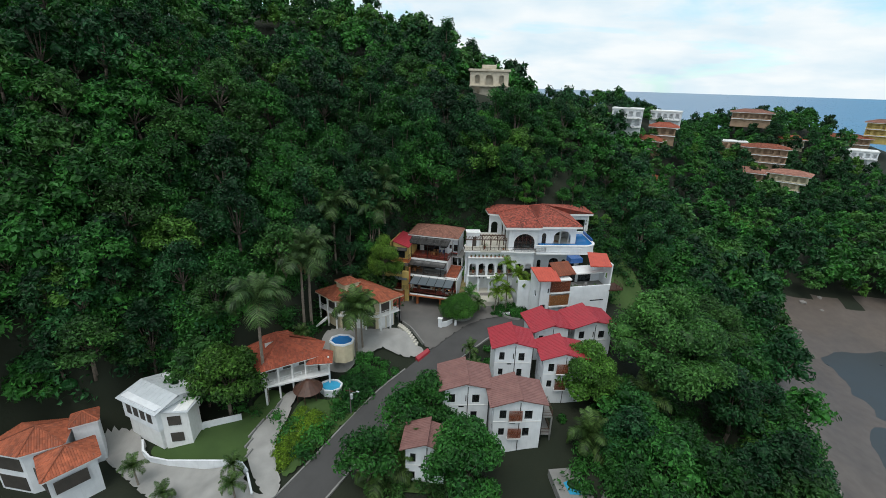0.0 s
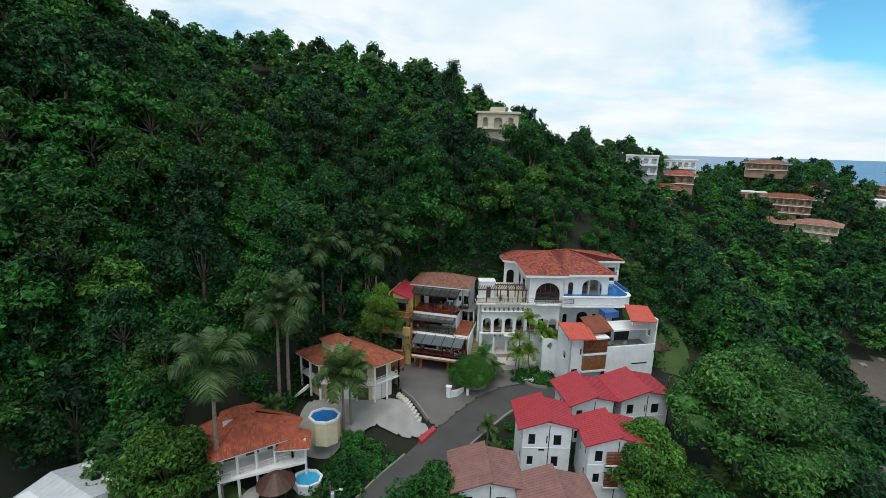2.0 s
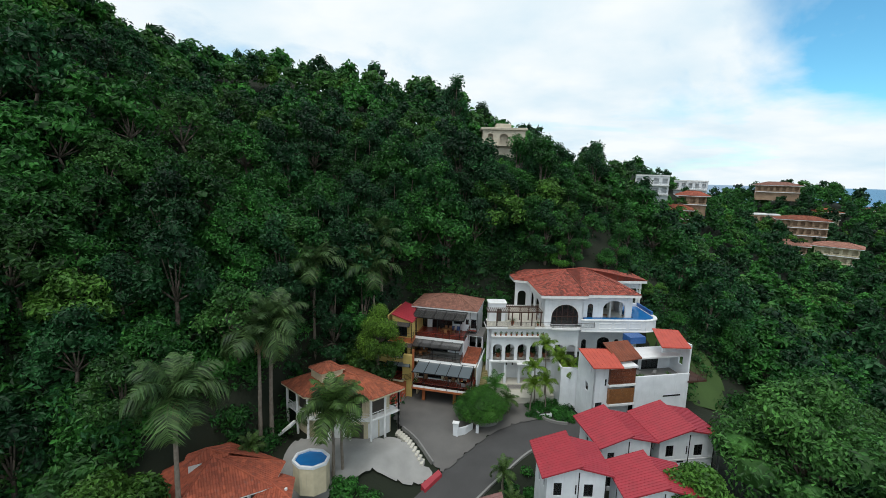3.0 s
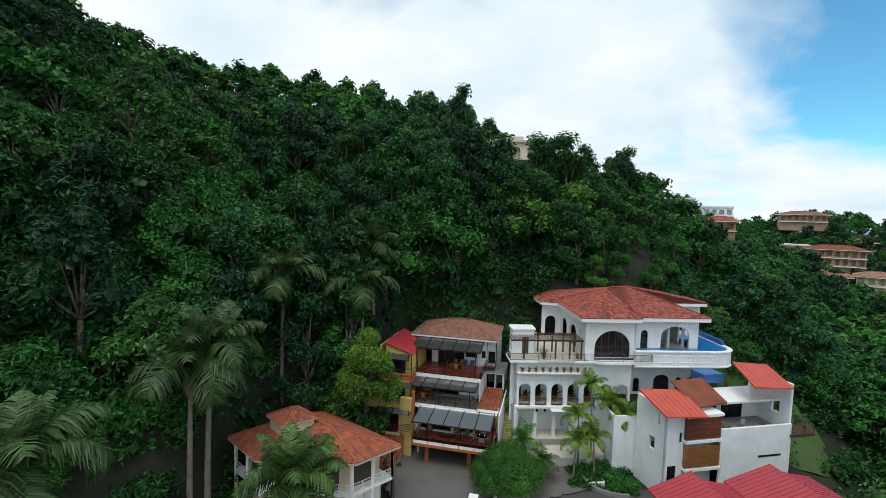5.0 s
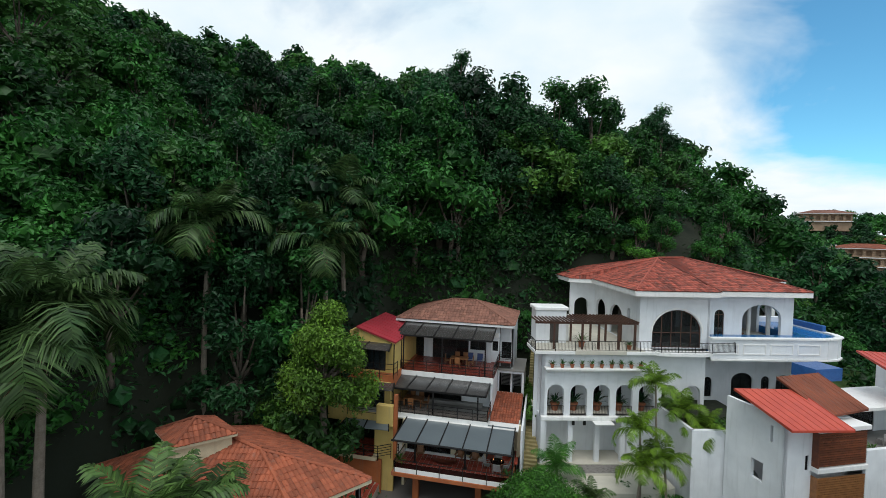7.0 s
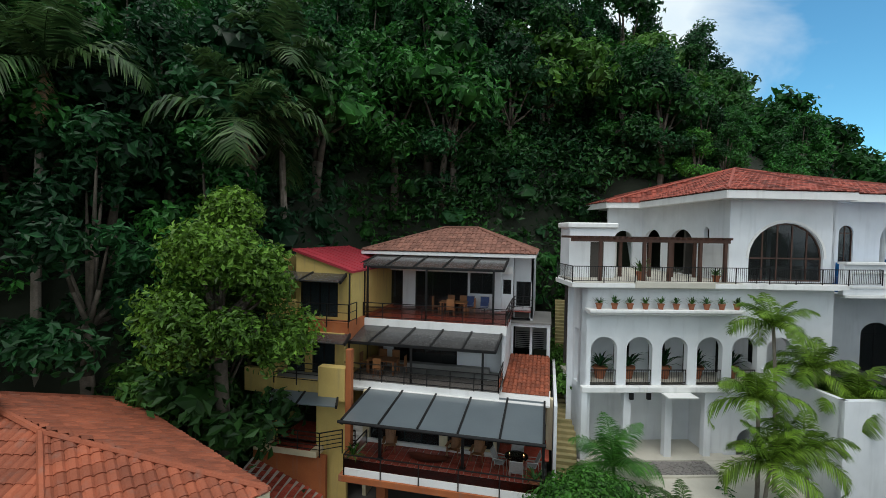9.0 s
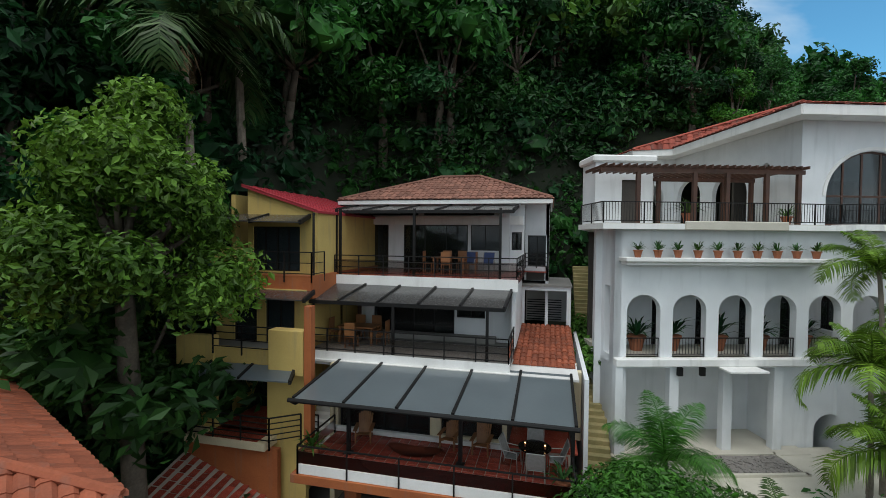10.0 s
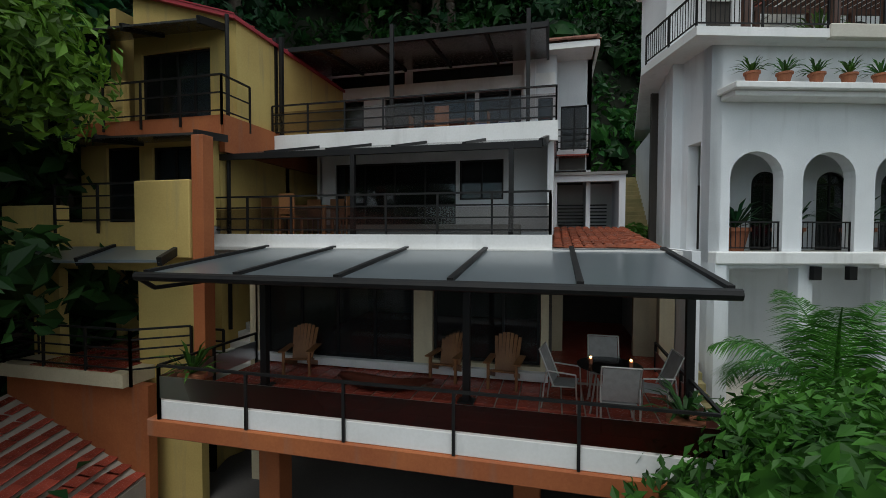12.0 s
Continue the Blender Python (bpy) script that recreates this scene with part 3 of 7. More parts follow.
def tree_meshes(name, seed, height, spread, lobes, leaves, size, leaf, flat=0.7, low=0.45, core=True, heart=0.66, lobe=0.36, fall=0.34, inner=0.72, detail=2):
    """Trunk with limbs, and crown, of one tree with its foot at the origin."""
    rng = np.random.default_rng(seed)
    bm = bmesh.new()
    trunk_top = Vector((rng.normal() * 0.3, rng.normal() * 0.3, height * low))
    r0 = 0.022 * height + 0.03
    mid = trunk_top * 0.5 + Vector((rng.normal() * 0.15, rng.normal() * 0.15, 0))
    bar(bm, (0, 0, -1.5), mid, r0, 8, r0 * 0.8)
    bar(bm, mid, trunk_top, r0 * 0.8, 8, r0 * 0.62)
    cs, rs = [], []
    for i in range(lobes):
        t = i / lobes * 2 * math.pi * 1.9 + rng.random()
        k = math.sqrt((i + 0.5) / lobes)
        rr = spread * (lobe + 0.16 * rng.random())
        zz = height * (0.97 - fall * k * k - 0.1 * rng.random()) - rr * flat * 0.8
        c = np.array([math.cos(t) * k * spread * 0.72, math.sin(t) * k * spread * 0.72, max(zz, height * low * 0.9)])
        cs.append(c)
        rs.append(rr)
        if i % 2 == 0 or lobes < 8:
            m = trunk_top.lerp(Vector(c), 0.5) + Vector((0, 0, -0.25))
            bar(bm, trunk_top, m, r0 * 0.42, 5, r0 * 0.28)
            bar(bm, m, Vector(c), r0 * 0.28, 5, r0 * 0.1)
    tm = mesh_of(name + "_trunk", bm, M['bark'], True)
    v, f = leaf_cloud(rng, np.array(cs), np.array(rs), leaves, size, flat, core, heart, inner, detail)
    return tm, raw_mesh(name + "_crown", v, f, leaf), (v, f)


def plant_tree(meshes, loc, scale, rz, label, category="tree", group="", name="tree", tilt=0):
    e = thing(name, label, category, loc, rz, group)
    e.scale = (scale, scale, scale)
    part("trunk", meshes[0], None, e)
    part("crown", meshes[1], None, e)
    return e


CROWNS = [
    ("forest_a", 1, 11.0, 4.5, 20, 'forest', 0.8), ("forest_b", 2, 12.5, 4.2, 18, 'deep', 0.85), ("forest_c", 3, 10.0, 5.0, 22, 'forest', 0.7),
    ("forest_d", 4, 13.0, 4.5, 20, 'deep', 0.85), ("forest_e", 5, 9.5, 4.4, 18, 'fresh', 0.7), ("forest_f", 6, 11.5, 4.8, 20, 'olive', 0.7),
]


def forest_kinds(leaves, size):
    return [tree_meshes(n, sd, h, w, k, leaves, size, L[m], flat=f, low=0.28, detail=1, heart=0.5, lobe=0.24, fall=0.44, inner=0.6) for n, sd, h, w, k, m, f in CROWNS]


KINDS = forest_kinds(2200, 0.27)
MIDDLE = forest_kinds(950, 0.4)
DISTANT = forest_kinds(330, 0.64)
KIND_LABEL = ["leafy green tropical tree in the hillside forest", "tall dark green forest tree on the hillside", "broad flat-crowned green forest tree", "tall deep green forest tree with a dense crown", "bright fresh green tree among darker forest", "grey-olive forest tree with a wide crown"]
WEIGHTS = [0.27, 0.2, 0.2, 0.12, 0.09, 0.12]

# ground kept clear of forest trees: x0, x1, y0, y1
CLEAR = [
    (-29.5, -12.5, 64, 91.5), (-14, 12, 71, 98), (8, 31, 71, 97), (12, 34, 52, 75), (-39.5, -14, 52, 72.5), (-44, -22, 40, 56), (-55.5, -30, 26, 42.5), (-66, -47, 8, 33), (-14, 15, 36, 72),
    (-16, 14, -40, 38), (-47, -5, -40, 32), (-28, -10, 134, 155),
]


def clear_of(x, y, m=0.0):
    if road_near(x, y)[0] < 6.5:
        return True
    return any(x0 - m < x < x1 + m and y0 - m < y < y1 + m for x0, x1, y0, y1 in CLEAR)


# where the canopy stands lower or taller: x0, x1, y0, y1, factor
STUNTED = [
    (30, 200, 160, 400, 0.86), (12, 60, 195, 245, 0.75), (-40, 12, 84, 104, 1.15), (-28, -7, 104, 137, 0.55), (-7, 4, 128, 150, 0.62), (0.5, 24, 95, 106, 0.42), (2.5, 24, 106, 116, 0.65),
    (-90, -62, 78, 100, 0.6), (-125, -100, 135, 160, 0.75), (-50, -8, 152, 182, 1.5), (-80, -50, 150, 182, 1.08), (-7, 4, 108, 122, 0.8),
]


def forest():
    rng = random.Random(11)
    spots, cells = [], {}
    tries = 0
    while tries < 14000:
        tries += 1
        x, y = rng.uniform(-135, 150), rng.uniform(20, 325)
        near = -115 < x < 45 and y < 135
        gap = 4.4 if near else 4.9 if x > 25 and 95 < y < 260 else 6.0
        if x < -95 and y < 25 or clear_of(x, y):
            continue
        key = (int(x // 7), int(y // 7))
        if any((x - a) ** 2 + (y - b) ** 2 < gap * gap for i in (-1, 0, 1) for j in (-1, 0, 1) for a, b in cells.get((key[0] + i, key[1] + j), ())):
            continue
        z = ground_z(x, y)
        if z < -22.0:
            continue
        cells.setdefault(key, []).append((x, y))
        spots.append((math.hypot(x + 12, y - 62), x, y, z))
    spots.sort()
    far_v, far_f, base = [], [], 0
    for n, (d, x, y, z) in enumerate(spots):
        k = rng.choices(range(6), WEIGHTS)[0]
        s = rng.uniform(0.8, 1.25)
        for x0, x1, y0, y1, k2 in STUNTED:
            if x0 < x < x1 and y0 < y < y1:
                s *= k2
        rz = rng.uniform(0, 360)
        if n < 290:
            plant_tree(KINDS[k] if n < 110 else MIDDLE[k], (x, y, z - 0.3), s, rz, KIND_LABEL[k], group="hillside forest", name="forest_tree")
        else:
            v = np.array(DISTANT[k][2][0])
            c, sn = math.cos(rz), math.sin(rz)
            w = np.stack([(v[:, 0] * c - v[:, 1] * sn) * s + x, (v[:, 0] * sn + v[:, 1] * c) * s + y, v[:, 2] * s + z - 0.3], 1)
            far_v.append((k, w))
    for k in range(6):
        vs, fs, base = [], [], 0
        for kk, w in far_v:
            if kk != k:
                continue
            vs.append(w)
            fs += [[q + base for q in f] for f in DISTANT[k][2][1]]
            base += len(w)
        if vs:
            me = raw_mesh("far_woods", np.concatenate(vs).tolist(), fs, KINDS[k][1].materials[0])
            tagged(new("far_woods", me), "dense green woods covering the far hillside and headland", "woods", kind="stuff")


forest()


# ---- roofs ----
def tile_plane(verts, faces, a, b, top, w=0.26, l=0.42, h=0.055, gap=0.0):
    """Barrel tiles laid on a roof plane that rises from the eave a-b to the points in top."""
    a, b = Vector(a), Vector(b)
    e = (b - a).normalized()
    t0 = Vector(top[0])
    nrm = e.cross(t0 - a).normalized()
    if nrm.z < 0:
        nrm = -nrm
    s = nrm.cross(e)
    if s.z < 0:
        s = -s
    poly = [((p - a).dot(e), (p - a).dot(s)) for p in [a, b] + [Vector(p) for p in top]]
    lo, hi = min(p[0] for p in poly), max(p[0] for p in poly)
    n = max(1, int((hi - lo) / w))
    for i in range(n):
        c = lo + (i + 0.5) * (hi - lo) / n
        ys = []
        for (x0, y0), (x1, y1) in zip(poly, poly[1:] + poly[:1]):
            if (x0 - c) * (x1 - c) < 0:
                ys.append(y0 + (y1 - y0) * (c - x0) / (x1 - x0))
        if len(ys) < 2:
            continue
        s0, s1 = min(ys) - 0.06, max(ys)
        k = s0
        while k < s1 - 0.05:
            q = min(k + l, s1)
            j = random.uniform(-0.012, 0.012)
            base = len(verts)
            for ss, lift in ((k - 0.03, 0.03 + j), (q, 0.0 + j)):
                for eo, ho in ((-0.52, 0.0), (-0.25, h), (0.25, h), (0.52, 0.0)):
                    verts.append(a + e * (c + eo * w) + s * ss + nrm * (ho + lift + 0.02))
            faces += [(base + m, base + m + 1, base + m + 5, base + m + 4) for m in range(3)]
            faces.append((base, base + 3, base + 2, base + 1))
            k += l


def polygon_roof(parent, eave, z, apexes, mat, tile=0.26, fascia=None, fh=0.22, ridge=True, thick=0.12):
    """A roof from an eave polygon (anticlockwise) to the nearest of the ridge points, tiled, with a fascia board."""
    verts, faces = [], []
    bm = bmesh.new()
    rid = bmesh.new()
    n = len(eave)
    near = [min(apexes, key=lambda p: (p[0] - x) ** 2 + (p[1] - y) ** 2) for x, y in eave]
    for i in range(n):
        j = (i + 1) % n
        a, b = (*eave[i], z), (*eave[j], z)
        top = [near[j]] if near[i] == near[j] else [near[j], near[i]]
        bm.faces.new([bm.verts.new(p) for p in (a, b, *top)])
        tile_plane(verts, faces, a, b, top, w=tile)
        if ridge:
            bar(rid, Vector(a) + Vector((0, 0, 0.07)), Vector(near[i]) + Vector((0, 0, 0.09)), 0.09, 6)
    if ridge and len(apexes) > 1:
        bar(rid, Vector(apexes[0]) + Vector((0, 0, 0.09)), Vector(apexes[1]) + Vector((0, 0, 0.09)), 0.1, 6)
    bmesh.ops.solidify(bm, geom=bm.faces[:], thickness=thick)
    deck = part("roof", bm, mat, parent)
    t = part("roof_tiles", raw_mesh("roof_tiles", verts, faces, mat), None, deck, kind="stuff")
    if ridge:
        part("ridge_tiles", rid, mat, deck)
    if fascia:
        cx, cy = sum(p[0] for p in eave) / n, sum(p[1] for p in eave) / n
        soffit = bmesh.new()
        inner = [(x + (cx - x) * 0.02, y + (cy - y) * 0.02) for x, y in eave]
        prism(soffit, inner, z - fh, z - fh + 0.03)
        lining = part("soffit", soffit, fascia, parent)
        for i in range(n):
            (xa, ya), (xb, yb) = eave[i], eave[(i + 1) % n]
            part("fascia", beam(bmesh.new(), (xa, ya, z - fh / 2 - 0.03), (xb, yb, z - fh / 2 - 0.03), 0.1, fh), fascia, lining)
    return deck


def rect(x0, x1, y0, y1):
    return [(x0, y0), (x1, y0), (x1, y1), (x0, y1)]


def sheet_roof(parent, corners, mat, seams=6, thick=0.08, name="roof", frame=None):
    """A metal or plastic sheet roof over four corners (low-left, low-right, high-right, high-left), with standing seams."""
    c = [Vector(p) for p in corners]
    bm = bmesh.new()
    hexa(bm, [p - Vector((0, 0, thick)) for p in c], c)
    ob = part(name, bm, mat, parent)
    for i in range(seams + 1):
        t = i / seams
        sm = bmesh.new()
        up = Vector((0, 0, 0.02 if not frame else -0.03))
        beam(sm, c[0].lerp(c[1], t) + up, c[3].lerp(c[2], t) + up, 0.035 if not frame else 0.09, 0.03 if not frame else 0.17)
        part("rafter" if frame else "seam", sm, frame or mat, ob)
    return ob


# ---- the terraced house ----
def terraced_house():
    h = thing("terraced_house", "three-storey white terraced house with canopied balconies on orange stilts", "house", (0, 0, 0))
    F1, F2, F3 = -3.45, -0.6, 2.2
    # deck and its supports
    deck = part("deck_slab", bx(-22.6, -14.05, 73.66, 79.6, -3.72, -3.5), M['grout'], h)
    part("deck_edge", bx(-22.66, -14.0, 73.56, 73.66, -3.76, -3.44, bevel=0.01), M['trimwhite'], h, "white concrete deck edge")
    part("deck_beam", bx(-22.85, -13.9, 73.5, 74.0, -4.06, -3.76, bevel=0.02), M['orange'], h, "burnt orange deck beam")
    for x, y in ((-21.3, 74.9), (-16.5, 74.9), (-14.3, 76.5), (-22.3, 78.5)):
        part("column", bx(x - 0.22, x + 0.22, y - 0.22, y + 0.22, -7.0, -3.74, bevel=0.02), M['orange'], h)
    part("garage_wall", wall(-24.4, -14.0, -7.0, -3.74, 79.0, 79.3, [(-21.8, -17.2, -6.7, -4.4)]), M['concrete'], h)
    part("garage_door", bx(-21.8, -17.2, 79.08, 79.16, -6.7, -4.4), M['darkroom'], h)
    part("side_wall", wall(73.9, 79.0, -7.0, -3.74, -14.2, -14.0, [(74.6, 77.8, -6.9, -4.6)], along='y'), M['orange'], h)
    # ground floor room behind the deck
    gf = [(-22.55, -18.95, F1, -1.15), (-18.55, -16.35, -3.2, -1.2)]
    part("front_wall", wall(-22.75, -16.2, F1, -0.95, 76.3, 76.5, gf), M['cream'], h, "cream plastered front wall")
    window(h, -22.5, -18.98, F1 + 0.12, -1.15, 76.42, bars=3, name="sliding_door")
    part("sill", bx(-22.7, -16.2, 76.15, 76.32, F1, -3.28, bevel=0.01), M['trimwhite'], h)
    window(h, -18.53, -16.37, -3.18, -1.22, 76.42, bars=2)
    part("side_wall", wall(76.3, 83, -6.9, -0.95, -22.9, -22.7, along='y'), M['cream'], h)
    part("dining_wall", wall(-16.2, -13.75, F1, -0.95, 78.6, 78.8, [(-15.9, -14.3, F1, -1.3)]), M['cream'], h)
    # return wall and room back are coloured dark for the unlit ground floor
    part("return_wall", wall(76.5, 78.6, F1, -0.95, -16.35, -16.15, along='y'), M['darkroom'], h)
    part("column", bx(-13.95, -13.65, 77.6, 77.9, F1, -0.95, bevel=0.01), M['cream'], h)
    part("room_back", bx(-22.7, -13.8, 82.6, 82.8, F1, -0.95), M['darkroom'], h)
    part("room_floor", bx(-22.7, -13.8, 76.5, 82.6, F1 - 0.04, F1 + 0.02), M['redtile'], h)
    part("room_ceiling", bx(-24.3, -13.8, 76.5, 82.6, -0.98, -0.9), M['interior'], h)
    part("side_wall", wall(78.8, 84.0, -6.9, -0.9, -14.0, -13.85, along='y'), M['white'], h)
    # first canopy
    can = sheet_roof(h, [(-22.66, 73.38, -1.25), (-14.05, 73.38, -1.25), (-14.05, 76.95, -0.88), (-22.66, 76.95, -0.88)], AWNING, seams=5, thick=0.05, name="canopy", frame=M['black'])
    g = bmesh.new()
    bar(g, (-22.8, 73.32, -1.3), (-13.95, 73.32, -1.3), 0.075, 8)
    bar(g, (-22.72, 73.32, -1.34), (-22.72, 73.6, -1.52), 0.04, 6)
    bar(g, (-22.72, 73.6, -1.52), (-22.72, 76.2, -1.52), 0.04, 6)
    part("gutter", g, M['black'], can)
    for x, y in ((-21.37, 74.7), (-17.54, 74.85), (-14.05, 75.0)):
        p = part("post", bx(x - 0.06, x + 0.06, y - 0.06, y + 0.06, F1, -1.15), M['black'], h)
        part("base_plate", bx(x - 0.14, x + 0.14, y - 0.14, y + 0.14, F1, F1 + 0.02), M['black'], p)
    railing(h, [(-22.6, 76.1), (-22.6, 73.53), (-14.05, 73.53), (-14.05, 77.4)], F1, 0.62, posts=1.68, rails=1, panel=REDPANEL, drop=0.3, low=0.62)
    # second terrace
    part("terrace_slab", bx(-24.45, -16.2, 76.72, 82.8, -0.9, F2 - 0.02), M['concrete'], h)
    part("terrace_edge", bx(-24.47, -16.15, 76.64, 76.74, -1.12, F2), M['trimwhite'], h, "white concrete terrace edge")
    op2 = [(-22.6, -18.85, F2, 1.5), (-18.75, -17.5, 0.38, 1.5)]
    part("front_wall", wall(-23.1, -16.2, F2, 2.0, 79.9, 80.1, op2), M['white'], h)
    window(h, -22.6, -18.85, F2 + 0.02, 1.5, 80.02, bars=3, name="sliding_door")
    window(h, -18.75, -17.5, 0.38, 1.5, 80.02, bars=1)
    part("front_wall", wall(-24.5, -23.1, F2, 2.0, 81.4, 81.6, [(-24.3, -23.4, F2, 1.4)]), M['white'], h)
    part("door", bx(-24.28, -23.42, 81.46, 81.52, F2, 1.4), M['darkwood'], h)
    part("side_wall", wall(79.9, 81.4, F2, 2.0, -23.2, -23.05, along='y'), M['white'], h)
    part("side_wall", wall(76.9, 81.4, F2, 2.0, -24.6, -24.45, along='y'), M['white'], h)
    part("side_wall", wall(79.0, 83.0, F2, 2.0, -16.3, -16.15, along='y'), M['white'], h)
    part("balcony_bench", bx(-22.9, -17.0, 79.4, 79.85, F2, -0.32, bevel=0.02), M['concrete'], h)
    # dark sheet gives the balcony room its gloom behind the glazing
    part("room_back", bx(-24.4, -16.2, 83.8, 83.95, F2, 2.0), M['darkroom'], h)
    part("room_floor", bx(-24.4, -16.2, 82.8, 84.0, F2 - 0.05, F2), M['redtile'], h)
    c2 = sheet_roof(h, [(-24.47, 76.85, 1.34), (-16.4, 76.95, 1.34), (-16.25, 79.75, 2.02), (-23.9, 79.6, 2.02)], DARKAWN, seams=5, thick=0.05, name="canopy", frame=M['black'])
    g = bmesh.new()
    beam(g, (-24.5, 76.85, 1.28), (-16.38, 76.95, 1.28), 0.1, 0.14)
    part("gutter", g, M['black'], c2)
    for x in (-24.3, -20.6, -17.0):
        part("post", bx(x - 0.05, x + 0.05, 76.85, 76.95, F2 - 0.3, 1.3), M['black'], h)
    railing(h, [(-24.4, 76.68), (-16.2, 76.68), (-16.2, 79.9)], F2, 0.88, posts=1.25, rails=4, panel=SMOKE, drop=0.22, low=0.6)
    # third terrace
    part("terrace_slab", bx(-23.95, -16.1, 78.85, 83.6, 1.95, F3 - 0.02), M['redtile'], h)
    part("terrace_edge", bx(-24.0, -16.05, 78.76, 78.88, 1.72, F3), M['trimwhite'], h, "white concrete terrace edge")
    op3 = [(-24.9, -23.25, F3, 4.5), (-22.4, -18.95, F3, 4.5), (-18.8, -17.3, 3.2, 4.5), (-16.72, -16.22, 3.25, 4.15), (-24.6, -21.6, 5.0, 5.45), (-21.3, -17.6, 5.0, 5.45)]
    part("front_wall", wall(-25.2, -16.1, F3, 5.6, 83.5, 83.7, op3), M['white'], h)
    window(h, -24.9, -23.25, F3, 4.5, 83.6, bars=1, name="sliding_door")
    window(h, -22.4, -18.95, F3, 4.5, 83.6, bars=2, name="sliding_door")
    window(h, -18.8, -17.3, 3.2, 4.5, 83.6, bars=1)
    window(h, -16.72, -16.22, 3.25, 4.15, 83.6, bars=0)
    window(h, -24.6, -21.6, 5.0, 5.45, 83.6, bars=1)
    window(h, -21.3, -17.6, 5.0, 5.45, 83.6, bars=1)
    part("lintel_band", bx(-25.2, -16.15, 83.36, 83.5, 4.52, 4.95), M['trimwhite'], h)
    part("pier", bx(-17.2, -16.8, 83.2, 83.5, F3, 5.3), M['white'], h)
    part("side_wall", wall(83.7, 90.2, -1.0, 5.7, -25.3, -25.1, along='y'), M['white'], h)
    part("annex_wall", wall(-16.1, -14.9, 1.7, 5.6, 84.2, 84.4, [(-15.95, -15.0, 2.45, 4.0)]), M['white'], h)
    window(h, -15.95, -15.0, 2.45, 4.0, 84.28, bars=1)
    railing(h, [(-16.05, 83.9), (-14.95, 83.9)], 2.35, 0.75, posts=0.6, rails=4)
    part("annex_side", wall(84.2, 90.2, -1.0, 5.6, -15.05, -14.9, along='y'), M['white'], h)
    # no hole here: the opening's shade is a dark sheet on the wall
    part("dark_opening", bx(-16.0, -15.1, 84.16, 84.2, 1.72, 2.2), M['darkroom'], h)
    # top storey's dim interior, held in this sheet's dark colour
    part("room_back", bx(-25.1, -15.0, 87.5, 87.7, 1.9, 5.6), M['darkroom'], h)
    part("room_floor", bx(-25.1, -15.0, 83.7, 87.5, F3 - 0.05, F3), M['redtile'], h)
    part("room_ceiling", bx(-25.1, -15.0, 83.7, 90.2, 5.6, 5.66), M['white'], h)
    c3 = sheet_roof(h, [(-24.75, 79.72, 5.05), (-16.35, 79.8, 5.05), (-16.4, 83.4, 5.5), (-24.9, 83.3, 5.5)], DARKAWN, seams=5, thick=0.05, name="canopy", frame=M['black'])
    g = bmesh.new()
    beam(g, (-24.8, 79.72, 4.98), (-16.33, 79.8, 4.98), 0.1, 0.14)
    part("gutter", g, M['black'], c3)
    for x in (-24.05, -23.85, -20.45, -16.8):
        part("post", bx(x - 0.05, x + 0.05, 79.0, 79.1, 1.9, 5.08), M['black'], h)
    railing(h, [(-24.0, 78.82), (-16.1, 78.82), (-16.1, 83.4)], F3, 0.85, posts=1.15, rails=4, panel=SMOKE, drop=0.2)
    # hipped roof
    polygon_roof(h, rect(-25.9, -14.8, 83.0, 90.6), 5.78, [(-21.2, 86.6, 7.3), (-18.8, 86.6, 7.3)], M['claybrown'], tile=0.3, fascia=M['trimwhite'], fh=0.2)
    # tiled lean-to and open store on the right
    v, f = [], []
    tile_plane(v, f, (-16.15, 77.85, -0.92), (-13.85, 77.85, -0.92), [(-13.85, 83.3, -0.42), (-16.15, 83.3, -0.42)], w=0.22)
    lean = part("lean_to_roof", hexa(bmesh.new(), [(-16.2, 77.8, -1.1), (-13.8, 77.8, -1.1), (-13.8, 83.4, -0.6), (-16.2, 83.4, -0.6)], [(-16.2, 77.8, -0.97), (-13.8, 77.8, -0.97), (-13.8, 83.4, -0.47), (-16.2, 83.4, -0.47)]), M['clay'], h, "orange clay tiled lean-to roof")
    part("roof_tiles", raw_mesh("lean_tiles", v, f, M['clay']), None, lean, kind="stuff")
    part("store_frame", wall(-16.2, -13.8, -0.7, 1.5, 83.7, 83.95, [(-16.05, -14.0, -0.6, 1.25)]), M['white'], h)
    part("store_side", wall(83.95, 88.0, -0.9, 1.5, -13.95, -13.8, along='y'), M['white'], h)
    part("store_back", bx(-16.1, -13.9, 86.2, 86.3, -0.7, 1.4), M['interior'], h)
    part("store_roof", bx(-16.25, -13.75, 83.6, 88.0, 1.46, 1.56), M['concrete'], h)
    sl = bmesh.new()
    for k in range(9):
        beam(sl, (-16.0, 85.6, -0.5 + k * 0.13), (-14.2, 85.6, -0.5 + k * 0.13), 0.03, 0.05)
    part("louvre", sl, M['black'], h)
    # white stair between the houses
    for k in range(8):
        st = bmesh.new()
        box(st, -24.3, -22.95, 75.6 + k * 0.3, 75.9 + k * 0.3, -4.4 + k * 0.18, -4.22 + k * 0.18)
        part("step", st, M['trimwhite'], h)
    railing(h, [(-24.3, 75.5), (-22.95, 75.5)], -3.5, 0.85, posts=0.7, rails=4)
    return h


HOUSE = terraced_house()
